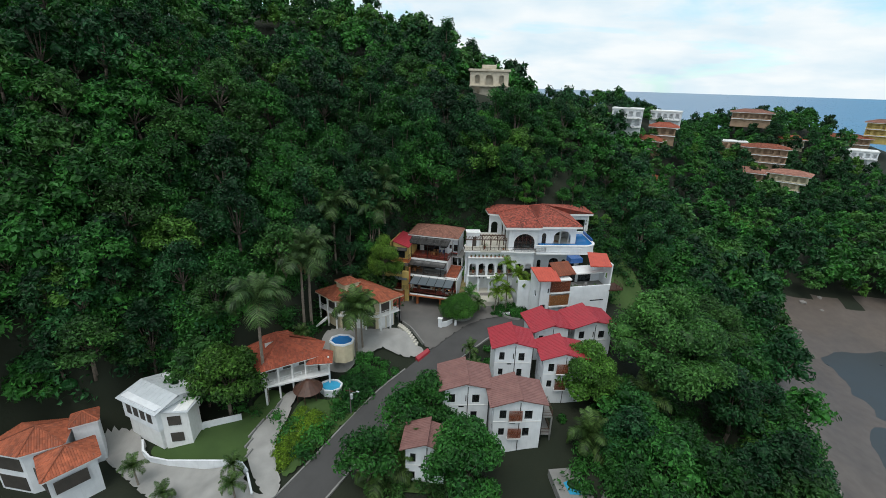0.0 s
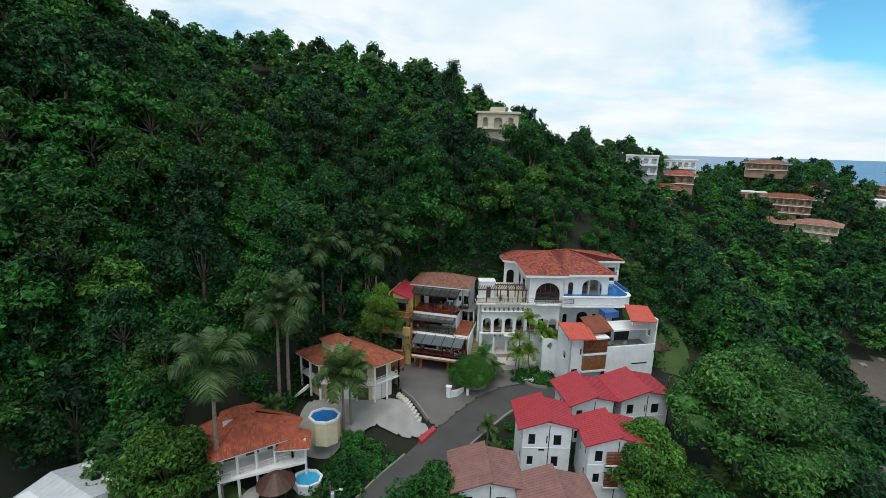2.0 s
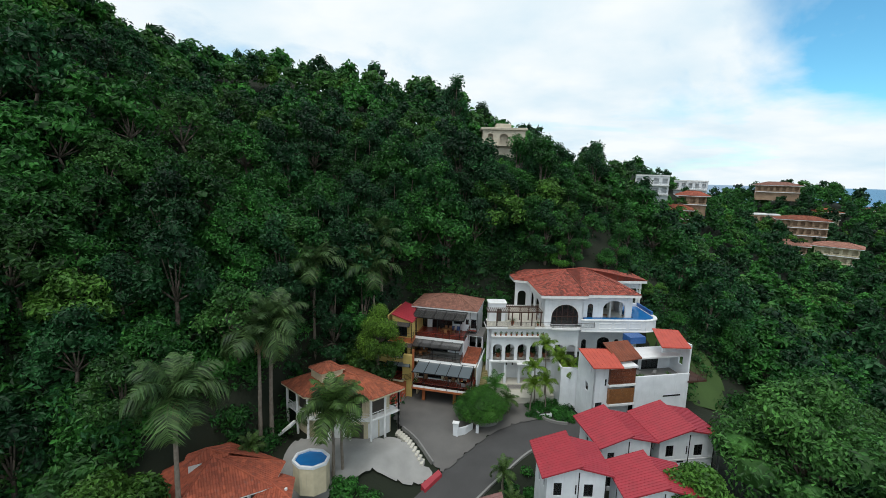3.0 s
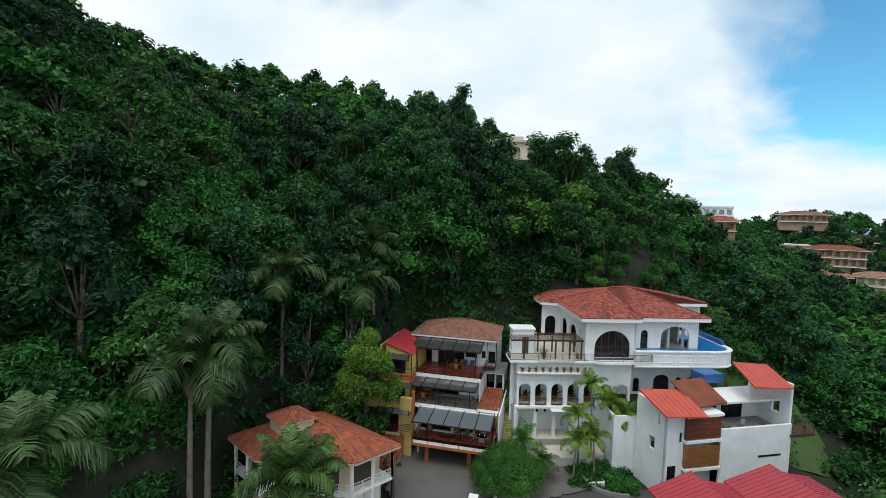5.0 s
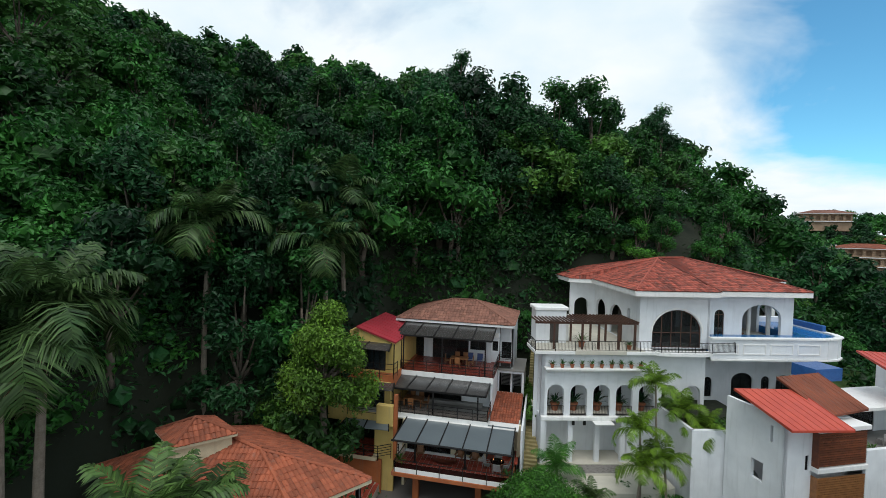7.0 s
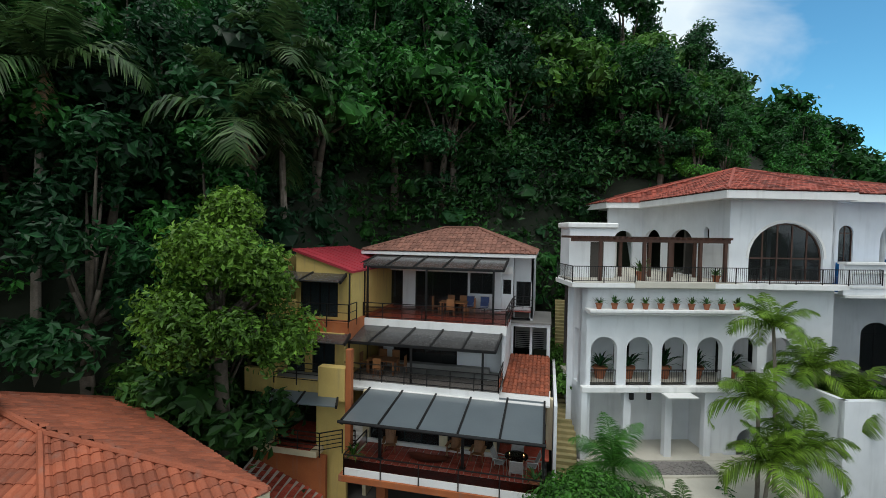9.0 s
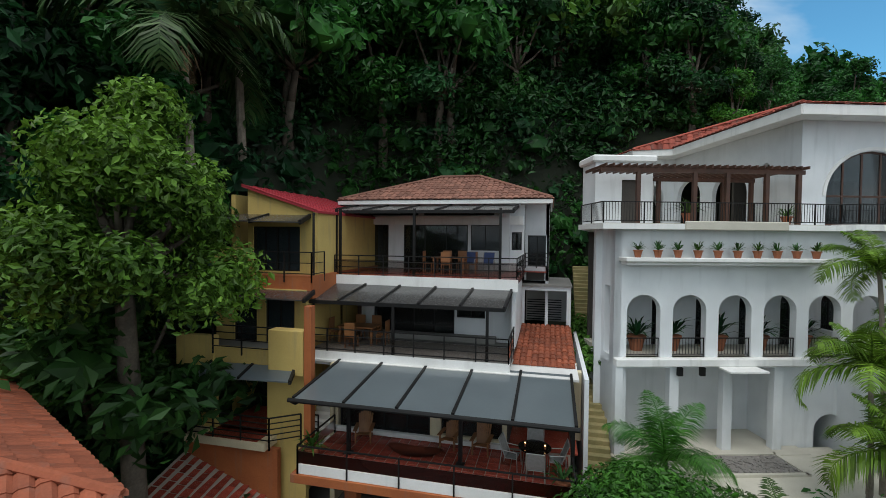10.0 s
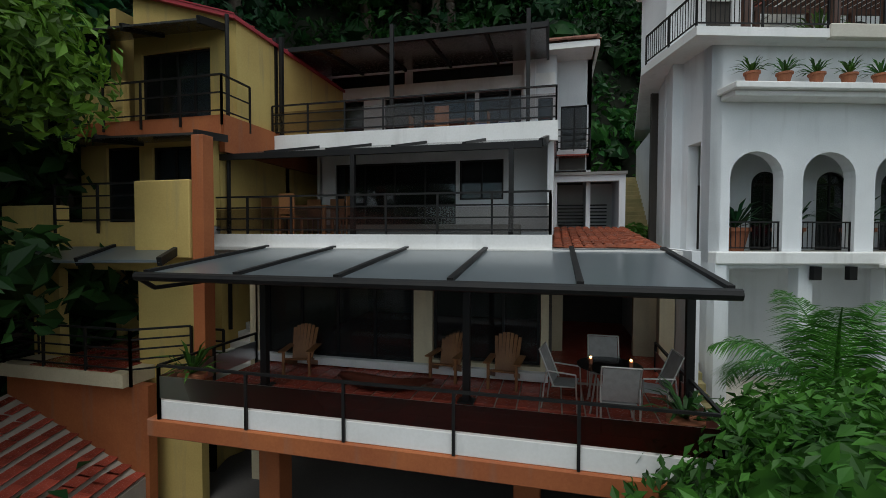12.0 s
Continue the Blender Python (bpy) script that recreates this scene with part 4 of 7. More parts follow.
# floor tiles of the deck, laid square with open joints
tile_me = mesh_of("tile", bx(-0.17, 0.17, -0.17, 0.17, 0, 0.02, bevel=0.004), M['redtile'])
slab = [o for o in HOUSE.children if o.name.startswith("deck_slab")][0]
nx, ny = 23, 7
for i in range(nx):
    for j in range(ny):
        o = new("tile", tile_me)
        o.parent = slab
        o.matrix_basis = pose(-22.38 + i * 0.367, 73.95 + j * 0.367, -3.5 + random.uniform(0, 0.004), 0, 0, random.uniform(-0.4, 0.4))


def ochre_house():
    h = thing("ochre_annex", "ochre plastered three-storey annex with small railed balconies", "house", (0, 0, 0))
    y0 = 75.2
    part("front_wall", wall(-27.9, -23.27, -7.2, -1.1, y0, y0 + 0.2, [(-27.1, -24.85, -3.4, -1.4)]), M['yellow'], h)
    part("front_wall", wall(-28.2, -24.65, -1.1, -0.35, y0 + 0.1, y0 + 0.3), M['yellow'], h)
    part("parapet", bx(-24.65, -23.27, y0 - 0.25, y0 + 0.25, -1.1, 0.5, bevel=0.02), M['yellow'], h)
    part("parapet", bx(-28.9, -27.2, y0 + 0.04, y0 + 0.35, -1.15, 0.05, bevel=0.02), M['yellow'], h)
    part("parapet", bx(-28.7, -26.95, 76.75, 76.95, 2.28, 3.35, bevel=0.02), M['yellow'], h)
    part("front_wall", wall(-28.2, -24.1, -0.4, 1.75, 76.6, 76.8, [(-27.35, -26.3, -0.4, 1.6), (-25.9, -24.6, -0.4, 1.55)]), M['yellow'], h)
    window(h, -27.35, -26.3, -0.4, 1.6, 76.7, bars=0)
    window(h, -25.9, -24.6, -0.4, 1.55, 76.7, bars=1)
    part("curtain", bx(-27.3, -26.35, 76.76, 76.79, -0.4, 1.6), M['curtain'], h)
    part("curtain", bx(-25.85, -24.65, 76.76, 76.79, -0.4, 1.5), M['curtain'], h)
    part("terrace_slab", bx(-28.2, -24.1, y0 + 0.3, 76.8, -0.6, -0.42), M['concrete'], h)
    railing(h, [(-27.2, y0 + 0.02), (-24.7, y0 + 0.02)], -0.4, 0.9, posts=1.1, rails=4, drop=0.2)
    # top storey
    part("floor_band", bx(-28.7, -23.95, 76.7, 79.2, 1.72, 2.28), M['orange'], h, "burnt orange floor band")
    part("band_side", bx(-24.05, -23.9, 76.75, 84.0, 1.4, 2.3), M['orange'], h)
    bm = wall(-27.3, -24.25, 2.28, 4.75, 77.4, 77.6, [(-27.05, -24.85, 2.4, 4.25)])
    hexa(bm, [(-27.3, 77.4, 4.75), (-24.25, 77.4, 4.75), (-24.25, 77.6, 4.75), (-27.3, 77.6, 4.75)], [(-27.3, 77.4, 5.85), (-24.25, 77.4, 4.9), (-24.25, 77.6, 4.9), (-27.3, 77.6, 5.85)])
    part("front_wall", bm, M['yellow'], h)
    window(h, -27.05, -24.85, 2.4, 4.25, 77.5, bars=3)
    for k, (a, b) in enumerate(((-26.98, -26.0), (-25.9, -24.92))):
        part("curtain", bx(a, b, 77.55, 77.58, 2.42, 4.22), M['curtain'], h)
    part("side_wall", wall(77.4, 84.0, 2.28, 4.85, -24.25, -24.05, along='y'), M['yellow'], h)
    part("side_wall", wall(77.4, 84.0, -7.0, 5.6, -28.1, -27.9, along='y'), M['yellow'], h)
    # one dark sheet supplies the gloom behind all the annex windows
    part("room_back", bx(-28.0, -24.1, 79.6, 79.8, -7.0, 4.9), M['darkroom'], h)
    part("side_wall", wall(76.82, 84.0, -7.0, 1.75, -24.3, -24.1, along='y'), M['yellow'], h)
    sheet_roof(h, [(-23.95, 77.2, 4.9), (-23.95, 84.2, 4.9), (-27.45, 84.2, 6.0), (-27.45, 77.2, 6.0)], M['metalred'], seams=9, thick=0.1)
    railing(h, [(-27.5, 76.66), (-23.9, 76.66), (-23.9, 77.7)], 2.28, 0.95, posts=1.2, rails=3, drop=0.25)
    for nm, c in (("awning", [(-28.6, 76.2, 4.5), (-24.2, 76.3, 4.42), (-24.4, 77.5, 4.75), (-28.2, 77.5, 4.8)]), ("awning", [(-28.9, 75.3, 1.6), (-23.5, 75.4, 1.55), (-23.8, 76.69, 1.72), (-28.6, 76.69, 1.74)]), ("awning", [(-27.4, 74.3, -1.18), (-23.4, 74.35, -1.1), (-23.7, 75.19, -0.86), (-27.2, 75.19, -0.9)])):
        sheet_roof(h, c, DARKAWN if c[0][2] > 0 else AWNING, seams=2, thick=0.05, name=nm, frame=M['black'])
    # ground balcony
    part("balcony_slab", bx(-27.8, -24.45, 74.45, 75.3, -3.7, -3.42), M['cream'], h)
    part("balcony_floor", bx(-27.0, -24.8, 74.5, 77.5, -3.44, -3.4), M['redtile'], h)
    railing(h, [(-27.75, 75.2), (-27.75, 74.5), (-24.3, 74.5), (-23.45, 75.15)], -3.42, 0.9, posts=1.2, rails=5, drop=0.25)
    part("lower_wall", wall(-28.0, -24.1, -7.2, -3.7, 74.7, 74.9), M['orange'], h, "burnt orange retaining wall")
    part("pipe", bar(bmesh.new(), (-24.0, 77.0, -3.0), (-24.0, 77.0, 4.8), 0.05, 8), M['black'], h)
    part("corner_post", bx(-23.25, -22.97, 75.0, 75.3, -3.7, 1.4, bevel=0.01), M['orange'], h)
    # red tiled ramp below
    return h


OCHRE = ochre_house()
ramp_bm = hexa(bmesh.new(), [(-28.0, 68.5, -7.2), (-24.2, 70.5, -7.2), (-24.2, 74.7, -7.0), (-28.0, 74.7, -5.6)], [(-28.0, 68.5, -6.0), (-24.2, 70.5, -6.3), (-24.2, 74.7, -5.6), (-28.0, 74.7, -4.2)])
RAMP = tagged(part("tiled_ramp", ramp_bm, M['grout']), "red tiled ramp with pale joints beside the annex", "ramp")
for i in range(11):
    for j in range(16):
        u, v = (i + 0.5) / 11, (j + 0.5) / 16
        x = -28.0 + 3.8 * u
        ya = 68.5 + 2.0 * u
        y = ya + (74.7 - ya) * v
        za, zb = -6.0 - 0.3 * u, -4.2 - 1.4 * u
        o = new("tile", tile_me)
        o.parent = RAMP
        o.matrix_basis = pose(x, y, za + (zb - za) * v + 0.004, math.degrees(math.atan2(zb - za, 74.7 - ya)), 0, 0)

# ---- furniture of the deck ----
DECK = -3.48


def adirondack(loc, rz):
    c = thing("adirondack_chair", "honey-coloured wooden slat garden chair on the tiled deck", "chair", loc, rz, "garden chairs on the deck")
    for s in (-1, 1):
        b = bmesh.new()
        beam(b, (s * 0.3, -0.35, 0), (s * 0.3, -0.35, 0.52), 0.05, 0.09)
        part("front_leg", b, M['wood'], c)
        b = bmesh.new()
        beam(b, (s * 0.27, -0.38, 0.34), (s * 0.27, 0.5, 0.05), 0.03, 0.1)
        part("back_leg", b, M['wood'], c)
        part("armrest", bx(min(s * 0.24, s * 0.4), max(s * 0.24, s * 0.4), -0.45, 0.35, 0.53, 0.56, bevel=0.008), M['wood'], c)
    for k in range(6):
        t = k / 5
        b = bmesh.new()
        box(b, -0.27, 0.27, -0.4 + 0.48 * t, -0.33 + 0.48 * t, 0.37 - 0.13 * t, 0.39 - 0.13 * t)
        part("seat_slat", b, M['wood'], c)
    for k in range(7):
        x = -0.27 + k * 0.09
        b = bmesh.new()
        top = 1.02 - 1.3 * x * x
        beam(b, (x * 0.75, 0.08, 0.22), (x, 0.42, top), 0.075, 0.02)
        part("back_slat", b, M['wood'], c)
    c.scale = (0.88, 0.88, 0.92)
    return c


for x, y, rz in ((-21.25, 75.75, 14), (-18.15, 76.1, -8), (-17.0, 75.95, -4)):
    adirondack((x, y, DECK), rz)


def patio_chair(loc, rz, mat=None, group="patio dining set"):
    c = thing("patio_chair", "metal patio chair with a grey mesh sling seat" if mat is None else "navy fabric folding chair on the balcony", "chair", loc, rz, group)
    fr = bmesh.new()
    for s in (-0.27, 0.27):
        pts = [(s, -0.28, 0), (s, -0.25, 0.62), (s, 0.22, 0.64), (s, 0.3, 0.0)]
        for a, b in zip(pts, pts[1:]):
            bar(fr, a, b, 0.014, 6)
        bar(fr, (s, 0.1, 0.4), (s, 0.34, 0.98), 0.014, 6)
    bar(fr, (-0.27, 0.34, 0.98), (0.27, 0.34, 0.98), 0.014, 6)
    part("frame", fr, M['chairframe'], c)
    b = bmesh.new()
    hexa(b, [(-0.25, -0.24, 0.4), (0.25, -0.24, 0.4), (0.25, 0.14, 0.37), (-0.25, 0.14, 0.37)], [(-0.25, -0.24, 0.42), (0.25, -0.24, 0.42), (0.25, 0.14, 0.39), (-0.25, 0.14, 0.39)])
    part("seat", b, mat or M['chairmesh'], c)
    b = bmesh.new()
    hexa(b, [(-0.25, 0.12, 0.42), (0.25, 0.12, 0.42), (0.25, 0.33, 0.96), (-0.25, 0.33, 0.96)], [(-0.25, 0.14, 0.42), (0.25, 0.14, 0.42), (0.25, 0.35, 0.96), (-0.25, 0.35, 0.96)])
    part("backrest", b, mat or M['chairmesh'], c)
    return c


for x, y, rz in ((-15.95, 75.15, 80), (-15.15, 74.5, 180), (-14.5, 75.2, -85), (-15.2, 75.95, 0)):
    patio_chair((x, y, DECK), rz)
tb = thing("patio_table", "round glass patio table on a metal frame", "table", (-15.2, 75.2, DECK))
g = bmesh.new()
bmesh.ops.create_cone(g, cap_ends=True, segments=28, radius1=0.52, radius2=0.52, depth=0.015, matrix=Matrix.Translation((0, 0, 0.72)))
part("tabletop", g, GLASS, tb)
for k in range(4):
    a = math.pi / 4 + k * math.pi / 2
    part("leg", bar(bmesh.new(), (0.45 * math.cos(a), 0.45 * math.sin(a), 0), (0.3 * math.cos(a), 0.3 * math.sin(a), 0.71), 0.016, 6), M['chairframe'], tb)


def candle(loc):
    c = thing("candle_glass", "small lit candle in a glass on the patio table", "candle", loc, group="table candles")
    g = bmesh.new()
    bmesh.ops.create_cone(g, cap_ends=True, segments=10, radius1=0.03, radius2=0.035, depth=0.09, matrix=Matrix.Translation((0, 0, 0.045)))
    part("glass", g, M['terracotta'], c)
    g = bmesh.new()
    bmesh.ops.create_uvsphere(g, u_segments=8, v_segments=6, radius=0.022, matrix=Matrix.Translation((0, 0, 0.115)))
    part("flame", g, FLAME, c)


FLAME = bpy.data.materials.new("candle_flame")
FLAME.use_nodes = True
FLAME.node_tree.nodes["Principled BSDF"].inputs["Emission Color"].default_value = (1.0, 0.55, 0.2, 1)
FLAME.node_tree.nodes["Principled BSDF"].inputs["Emission Strength"].default_value = 6.0
candle((-15.5, 75.15, DECK + 0.735))
candle((-14.88, 75.1, DECK + 0.735))


def dining_set(x, y, z, label):
    t = thing("dining_table", label, "table", (x, y, z))
    part("tabletop", bx(-0.8, 0.8, -0.45, 0.45, 0.7, 0.76, bevel=0.01), M['wood'], t)
    for sx in (-0.7, 0.7):
        for sy in (-0.36, 0.36):
            part("leg", bx(sx - 0.04, sx + 0.04, sy - 0.04, sy + 0.04, 0, 0.7), M['wood'], t)
    for dx, dy, rz in ((-1.05, 0, 90), (1.05, 0, -90), (-0.35, 0.75, 0), (0.4, 0.75, 0), (0.0, -0.75, 180)):
        c = thing("dining_chair", "wooden dining chair with a tall slatted back", "chair", (x + dx, y + dy, z), rz, "balcony dining chairs")
        part("seat", bx(-0.22, 0.22, -0.22, 0.22, 0.42, 0.46, bevel=0.008), M['wood'], c)
        part("backrest", bx(-0.22, 0.22, 0.19, 0.23, 0.5, 1.02, bevel=0.008), M['wood'], c)
        for sx in (-0.19, 0.19):
            for sy in (-0.19, 0.2):
                part("leg", bx(sx - 0.02, sx + 0.02, sy - 0.02, sy + 0.02, 0, 0.5 if sy > 0 else 0.42), M['wood'], c)


dining_set(-22.6, 78.3, -0.61, "wooden dining table on the covered balcony")
dining_set(-19.4, 81.4, 2.19, "dark wooden table on the upper terrace")
for x in (-18.6, -17.7):
    patio_chair((x, 82.2, 2.19), 0, M['blueseat'], "navy terrace chairs")
hm = thing("hammock", "faded woven hammock slumped low on the tiled deck", "hammock", (-19.2, 75.3, DECK))
g = bmesh.new()
rows = []
for i in range(15):
    t = i / 14
    x = (t - 0.5) * 1.9
    sag = 0.16 - 0.15 * (1 - (2 * t - 1) ** 2)
    wdt = 0.08 + 0.3 * (1 - (2 * t - 1) ** 4)
    rows.append([g.verts.new((x, -wdt, sag + 0.04)), g.verts.new((x, 0, sag)), g.verts.new((x, wdt, sag + 0.04))])
for a, b in zip(rows, rows[1:]):
    for k in range(2):
        g.faces.new((a[k], b[k], b[k + 1], a[k + 1]))
bmesh.ops.solidify(g, geom=g.faces[:], thickness=0.02)
part("cloth", g, M['clayrust'], hm, smooth=True)


# ---- the villa ----
def pot(loc, group, s=1.0, leaf=None, tall=0.45, seed=0, label="terracotta pot with a trailing green plant"):
    p = thing("potted_plant", label, "potted plant", loc, 0, group)
    g = bmesh.new()
    bmesh.ops.create_cone(g, cap_ends=True, segments=12, radius1=0.11 * s, radius2=0.17 * s, depth=0.28 * s, matrix=Matrix.Translation((0, 0, 0.14 * s)))
    bmesh.ops.create_cone(g, cap_ends=True, segments=12, radius1=0.19 * s, radius2=0.19 * s, depth=0.05 * s, matrix=Matrix.Translation((0, 0, 0.28 * s)))
    part("pot", g, M['terracotta'], p)
    rng = np.random.default_rng(seed)
    vs, fs = [], []
    for i in range(36):
        a, b = rng.random() * 6.28, 0.3 + rng.random() * 1.0
        ln = tall * s * (0.6 + 0.7 * rng.random())
        d = Vector((math.cos(a) * math.sin(b), math.sin(a) * math.sin(b), math.cos(b)))
        side = d.cross(Vector((0, 0, 1))).normalized() * 0.025 * s
        o = Vector((0, 0, 0.3 * s))
        m = o + d * ln * 0.6
        e = o + d * ln + Vector((0, 0, -0.25 * ln))
        n = len(vs)
        vs += [o - side * 0.4, o + side * 0.4, m + side, e, m - side]
        fs += [(n, n + 1, n + 2, n + 4), (n + 4, n + 2, n + 3)]
    part("leaves", raw_mesh("leaves", vs, fs, leaf or L['fresh']), None, p)
    return p


VO, VA = (-12.15, 80.1, 0.0), 16.0
VM = pose(*VO, 0, 0, VA)


def villa():
    h = thing("villa", "grand white stucco villa with arcades, red tiled roof and raised pool", "house", VO, VA)
    W, T = M['white'], M['trimwhite']
    # forecourt level: open recess behind square pillars
    part("lower_back_wall", wall(0.2, 8.0, -5.3, -1.3, 2.3, 2.5), W, h)
    part("lower_side_wall", wall(0.0, 3.5, -5.3, -1.3, 0.0, 0.3, along='y'), W, h)
    for u in (0.35, 2.6, 4.9, 7.1):
        part("pillar", bx(u - 0.2, u + 0.2, 0.25, 0.6, -5.3, -1.3, bevel=0.01), W, h)
    part("lower_block", wall(7.3, 13.9, -6.6, -1.3, 0.6, 0.9, [(9.0, 10.4, -6.5, -3.6, 0.7), (11.2, 12.6, -6.5, -3.6, 0.7)]), W, h)
    part("lower_return", wall(0.6, 3.6, -6.6, -1.3, 7.3, 7.55, along='y'), W, h)
    part("recess_floor", bx(0.0, 8.2, -0.2, 3.6, -5.6, -4.95), M['limestone'], h)
    part("recess_ceiling", bx(0.1, 8.2, 0.2, 3.6, -1.45, -1.32), W, h)
    # arcade
    arches = [(0.55 + i * 1.95, 1.97 + i * 1.95, -1.05, 1.58, 0.66) for i in range(7)]
    part("arcade_wall", wall(0.0, 14.0, -1.3, 4.3, 0.3, 0.65, arches), W, h)
    part("gallery_back", wall(0.3, 14.0, -1.05, 4.2, 2.6, 2.8, [(0.7, 1.35, -1.05, 0.95), (2.8, 3.75, -1.05, 1.4, 0.4), (4.9, 5.9, -1.05, 1.4, 0.4), (7.0, 7.9, -1.05, 1.4, 0.4), (9.0, 9.9, -1.05, 1.4, 0.4), (11.0, 11.9, -1.05, 1.4, 0.4)]), W, h)
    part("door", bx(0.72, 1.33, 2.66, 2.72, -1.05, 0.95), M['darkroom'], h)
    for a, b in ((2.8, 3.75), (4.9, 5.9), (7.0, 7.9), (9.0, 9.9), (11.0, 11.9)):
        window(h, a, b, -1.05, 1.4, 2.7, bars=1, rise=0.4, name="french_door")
    # dark sheet paints the unlit rooms beyond the french doors
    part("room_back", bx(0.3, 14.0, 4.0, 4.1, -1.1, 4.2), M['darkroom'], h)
    part("gallery_floor", bx(0.1, 14.0, 0.3, 4.0, -1.3, -1.05), M['limestone'], h)
    part("slab_band", bx(0.0, 8.5, -0.05, 0.32, -1.34, -1.02, bevel=0.03), T, h)
    part("canopy_slab", bx(4.3, 5.9, -0.75, 0.0, -1.42, -1.34, bevel=0.01), T, h)
    for i, (a, b, _, _, _) in enumerate(arches):
        railing(h, [(a, 0.42), (b, 0.42)], -1.03, 0.78, posts=2, rails=2, balusters=0.13)
    part("corner_wall", wall(0.3, 2.6, -5.3, 4.3, 0.0, 0.3, [(0.7, 1.3, -1.0, 1.9)], along='y'), W, h)
    part("left_wing", prism(bmesh.new(), [(-0.3, 1.6), (0.02, 1.6), (0.9, 4.2), (0.6, 4.2)], -5.3, 4.3), W, h)
    part("rear_annex", prism(bmesh.new(), [(1.1, 5.4), (3.4, 4.8), (4.4, 9.6), (2.5, 9.8)], -3.0, 3.4), W, h)
    # plant shelf
    part("plant_shelf", bx(0.15, 8.5, -0.42, 0.32, 2.98, 3.14, bevel=0.02), T, h)
    part("shelf_moulding", bx(0.25, 8.4, -0.25, 0.32, 2.84, 2.98, bevel=0.02), T, h)
    # terrace
    part("balcony_slab", prism(bmesh.new(), [(-0.75, -0.25), (9.6, -0.25), (9.6, 12.0), (3.4, 12.0), (-0.75, 2.6)], 4.28, 4.5), T, h)
    part("balcony_bay", prism(bmesh.new(), [(9.2, -0.1), (9.5, -0.5), (10.4, -0.75), (13.2, -0.75), (14.1, -0.45), (14.3, 0.3), (9.2, 0.3)], 4.3, 4.55), T, h)
    part("terrace_floor", prism(bmesh.new(), [(-0.5, 0.0), (8.6, 0.0), (8.6, 11.2), (3.4, 11.2), (-0.5, 2.6)], 4.5, 4.53), M['limestone'], h)
    part("limestone_edge", bx(2.6, 6.9, -0.3, -0.1, 4.26, 4.62, bevel=0.03), M['limestone'], h)
    railing(h, [(-0.7, 2.4), (-0.7, -0.15), (2.6, -0.2), (6.9, -0.2), (9.3, -0.05), (9.7, -0.45), (14.0, -0.5), (16.2, -0.2), (16.2, 0.8)], 4.52, 0.85, posts=1.6, rails=2, balusters=0.12)
    # stair tower
    part("tower", wall(0.0, 2.7, 4.5, 7.4, 2.6, 2.8, [(1.25, 2.05, 4.5, 6.6)]), W, h)
    part("tower_side", wall(2.8, 4.2, 4.5, 7.4, 0.0, 0.2, along='y'), W, h)
    part("tower_side", wall(2.8, 4.2, 4.5, 7.4, 2.5, 2.7, along='y'), W, h)
    part("tower_door", bx(1.25, 2.05, 2.66, 2.72, 4.5, 6.6), M['darkroom'], h)
    part("tower_roof", bx(-0.15, 2.85, 2.45, 4.4, 7.4, 7.72, bevel=0.06), T, h)
    # pergola
    pb = bmesh.new()
    beam(pb, (-0.6, 0.5, 6.74), (8.15, 0.5, 6.74), 0.1, 0.18)
    beam(pb, (2.7, 3.4, 6.74), (8.15, 3.4, 6.74), 0.1, 0.18)
    perg = part("pergola", pb, M['darkwood'], h, "dark stained timber pergola")
    for k in range(28):
        u = -0.5 + k * 0.315
        part("rafter", beam(bmesh.new(), (u, 0.1, 6.89), (u, 2.44 if u < 2.9 else 3.7, 6.89), 0.06, 0.12), M['darkwood'], perg)
    for u, v in ((1.0, 0.5), (3.4, 0.5), (4.8, 0.5), (6.5, 0.5), (7.9, 0.5), (3.4, 3.4), (5.2, 3.4), (6.6, 3.4), (8.0, 3.4)):
        part("post", bx(u - 0.08, u + 0.08, v - 0.08, v + 0.08, 4.5, 6.68), M['darkwood'], perg)
    part("stone_column", bar(bmesh.new(), (3.05, 3.6, 4.5), (3.05, 3.6, 6.9), 0.2, 12), T, h, smooth=False)
    # upper storey
    part("upper_front", wall(8.6, 14.8, 4.5, 9.3, 1.2, 1.5, [(9.75, 14.1, 4.55, 7.85, 2.0)]), W, h)
    window(h, 9.75, 14.1, 4.55, 7.85, 1.36, bars=4, rise=2.0, frame_mat=M['darkwood'], w=0.08, name="arched_window")
    ar = bmesh.new()
    for i in range(20):
        t0, t1 = math.pi * i / 20, math.pi * (i + 1) / 20
        p = [(11.925 - 2.28 * math.cos(t), 1.2, 5.85 + 2.1 * math.sin(t)) for t in (t0, t1)]
        beam(ar, p[0], p[1], 0.1, 0.14)
    part("arch_moulding", ar, T, h)
    part("upper_left", wall(1.5, 17.5, 4.5, 9.3, 8.6, 8.85, [(3.0, 3.5, 6.6, 7.6, 0.25), (4.5, 7.3, 4.53, 7.5, 1.2), (8.4, 10.8, 4.53, 7.5, 1.0)], along='y'), W, h)
    part("upper_back", wall(5.8, 14.8, 4.5, 9.3, 17.4, 17.6), W, h)
    part("upper_left_wing", wall(5.9, 8.6, 4.5, 9.2, 11.2, 11.45, [(6.4, 7.9, 4.53, 7.4, 0.75)]), W, h)
    # room darkness behind the arched window, put into a sheet's colour
    part("room_back", bx(9.0, 14.6, 6.0, 6.2, 4.5, 9.2), M['darkroom'], h)
    part("room_floor", bx(8.6, 23.0, 1.4, 17.5, 4.4, 4.52), M['limestone'], h)
    part("room_ceiling", bx(8.6, 22.9, 1.4, 17.5, 9.1, 9.2), W, h)
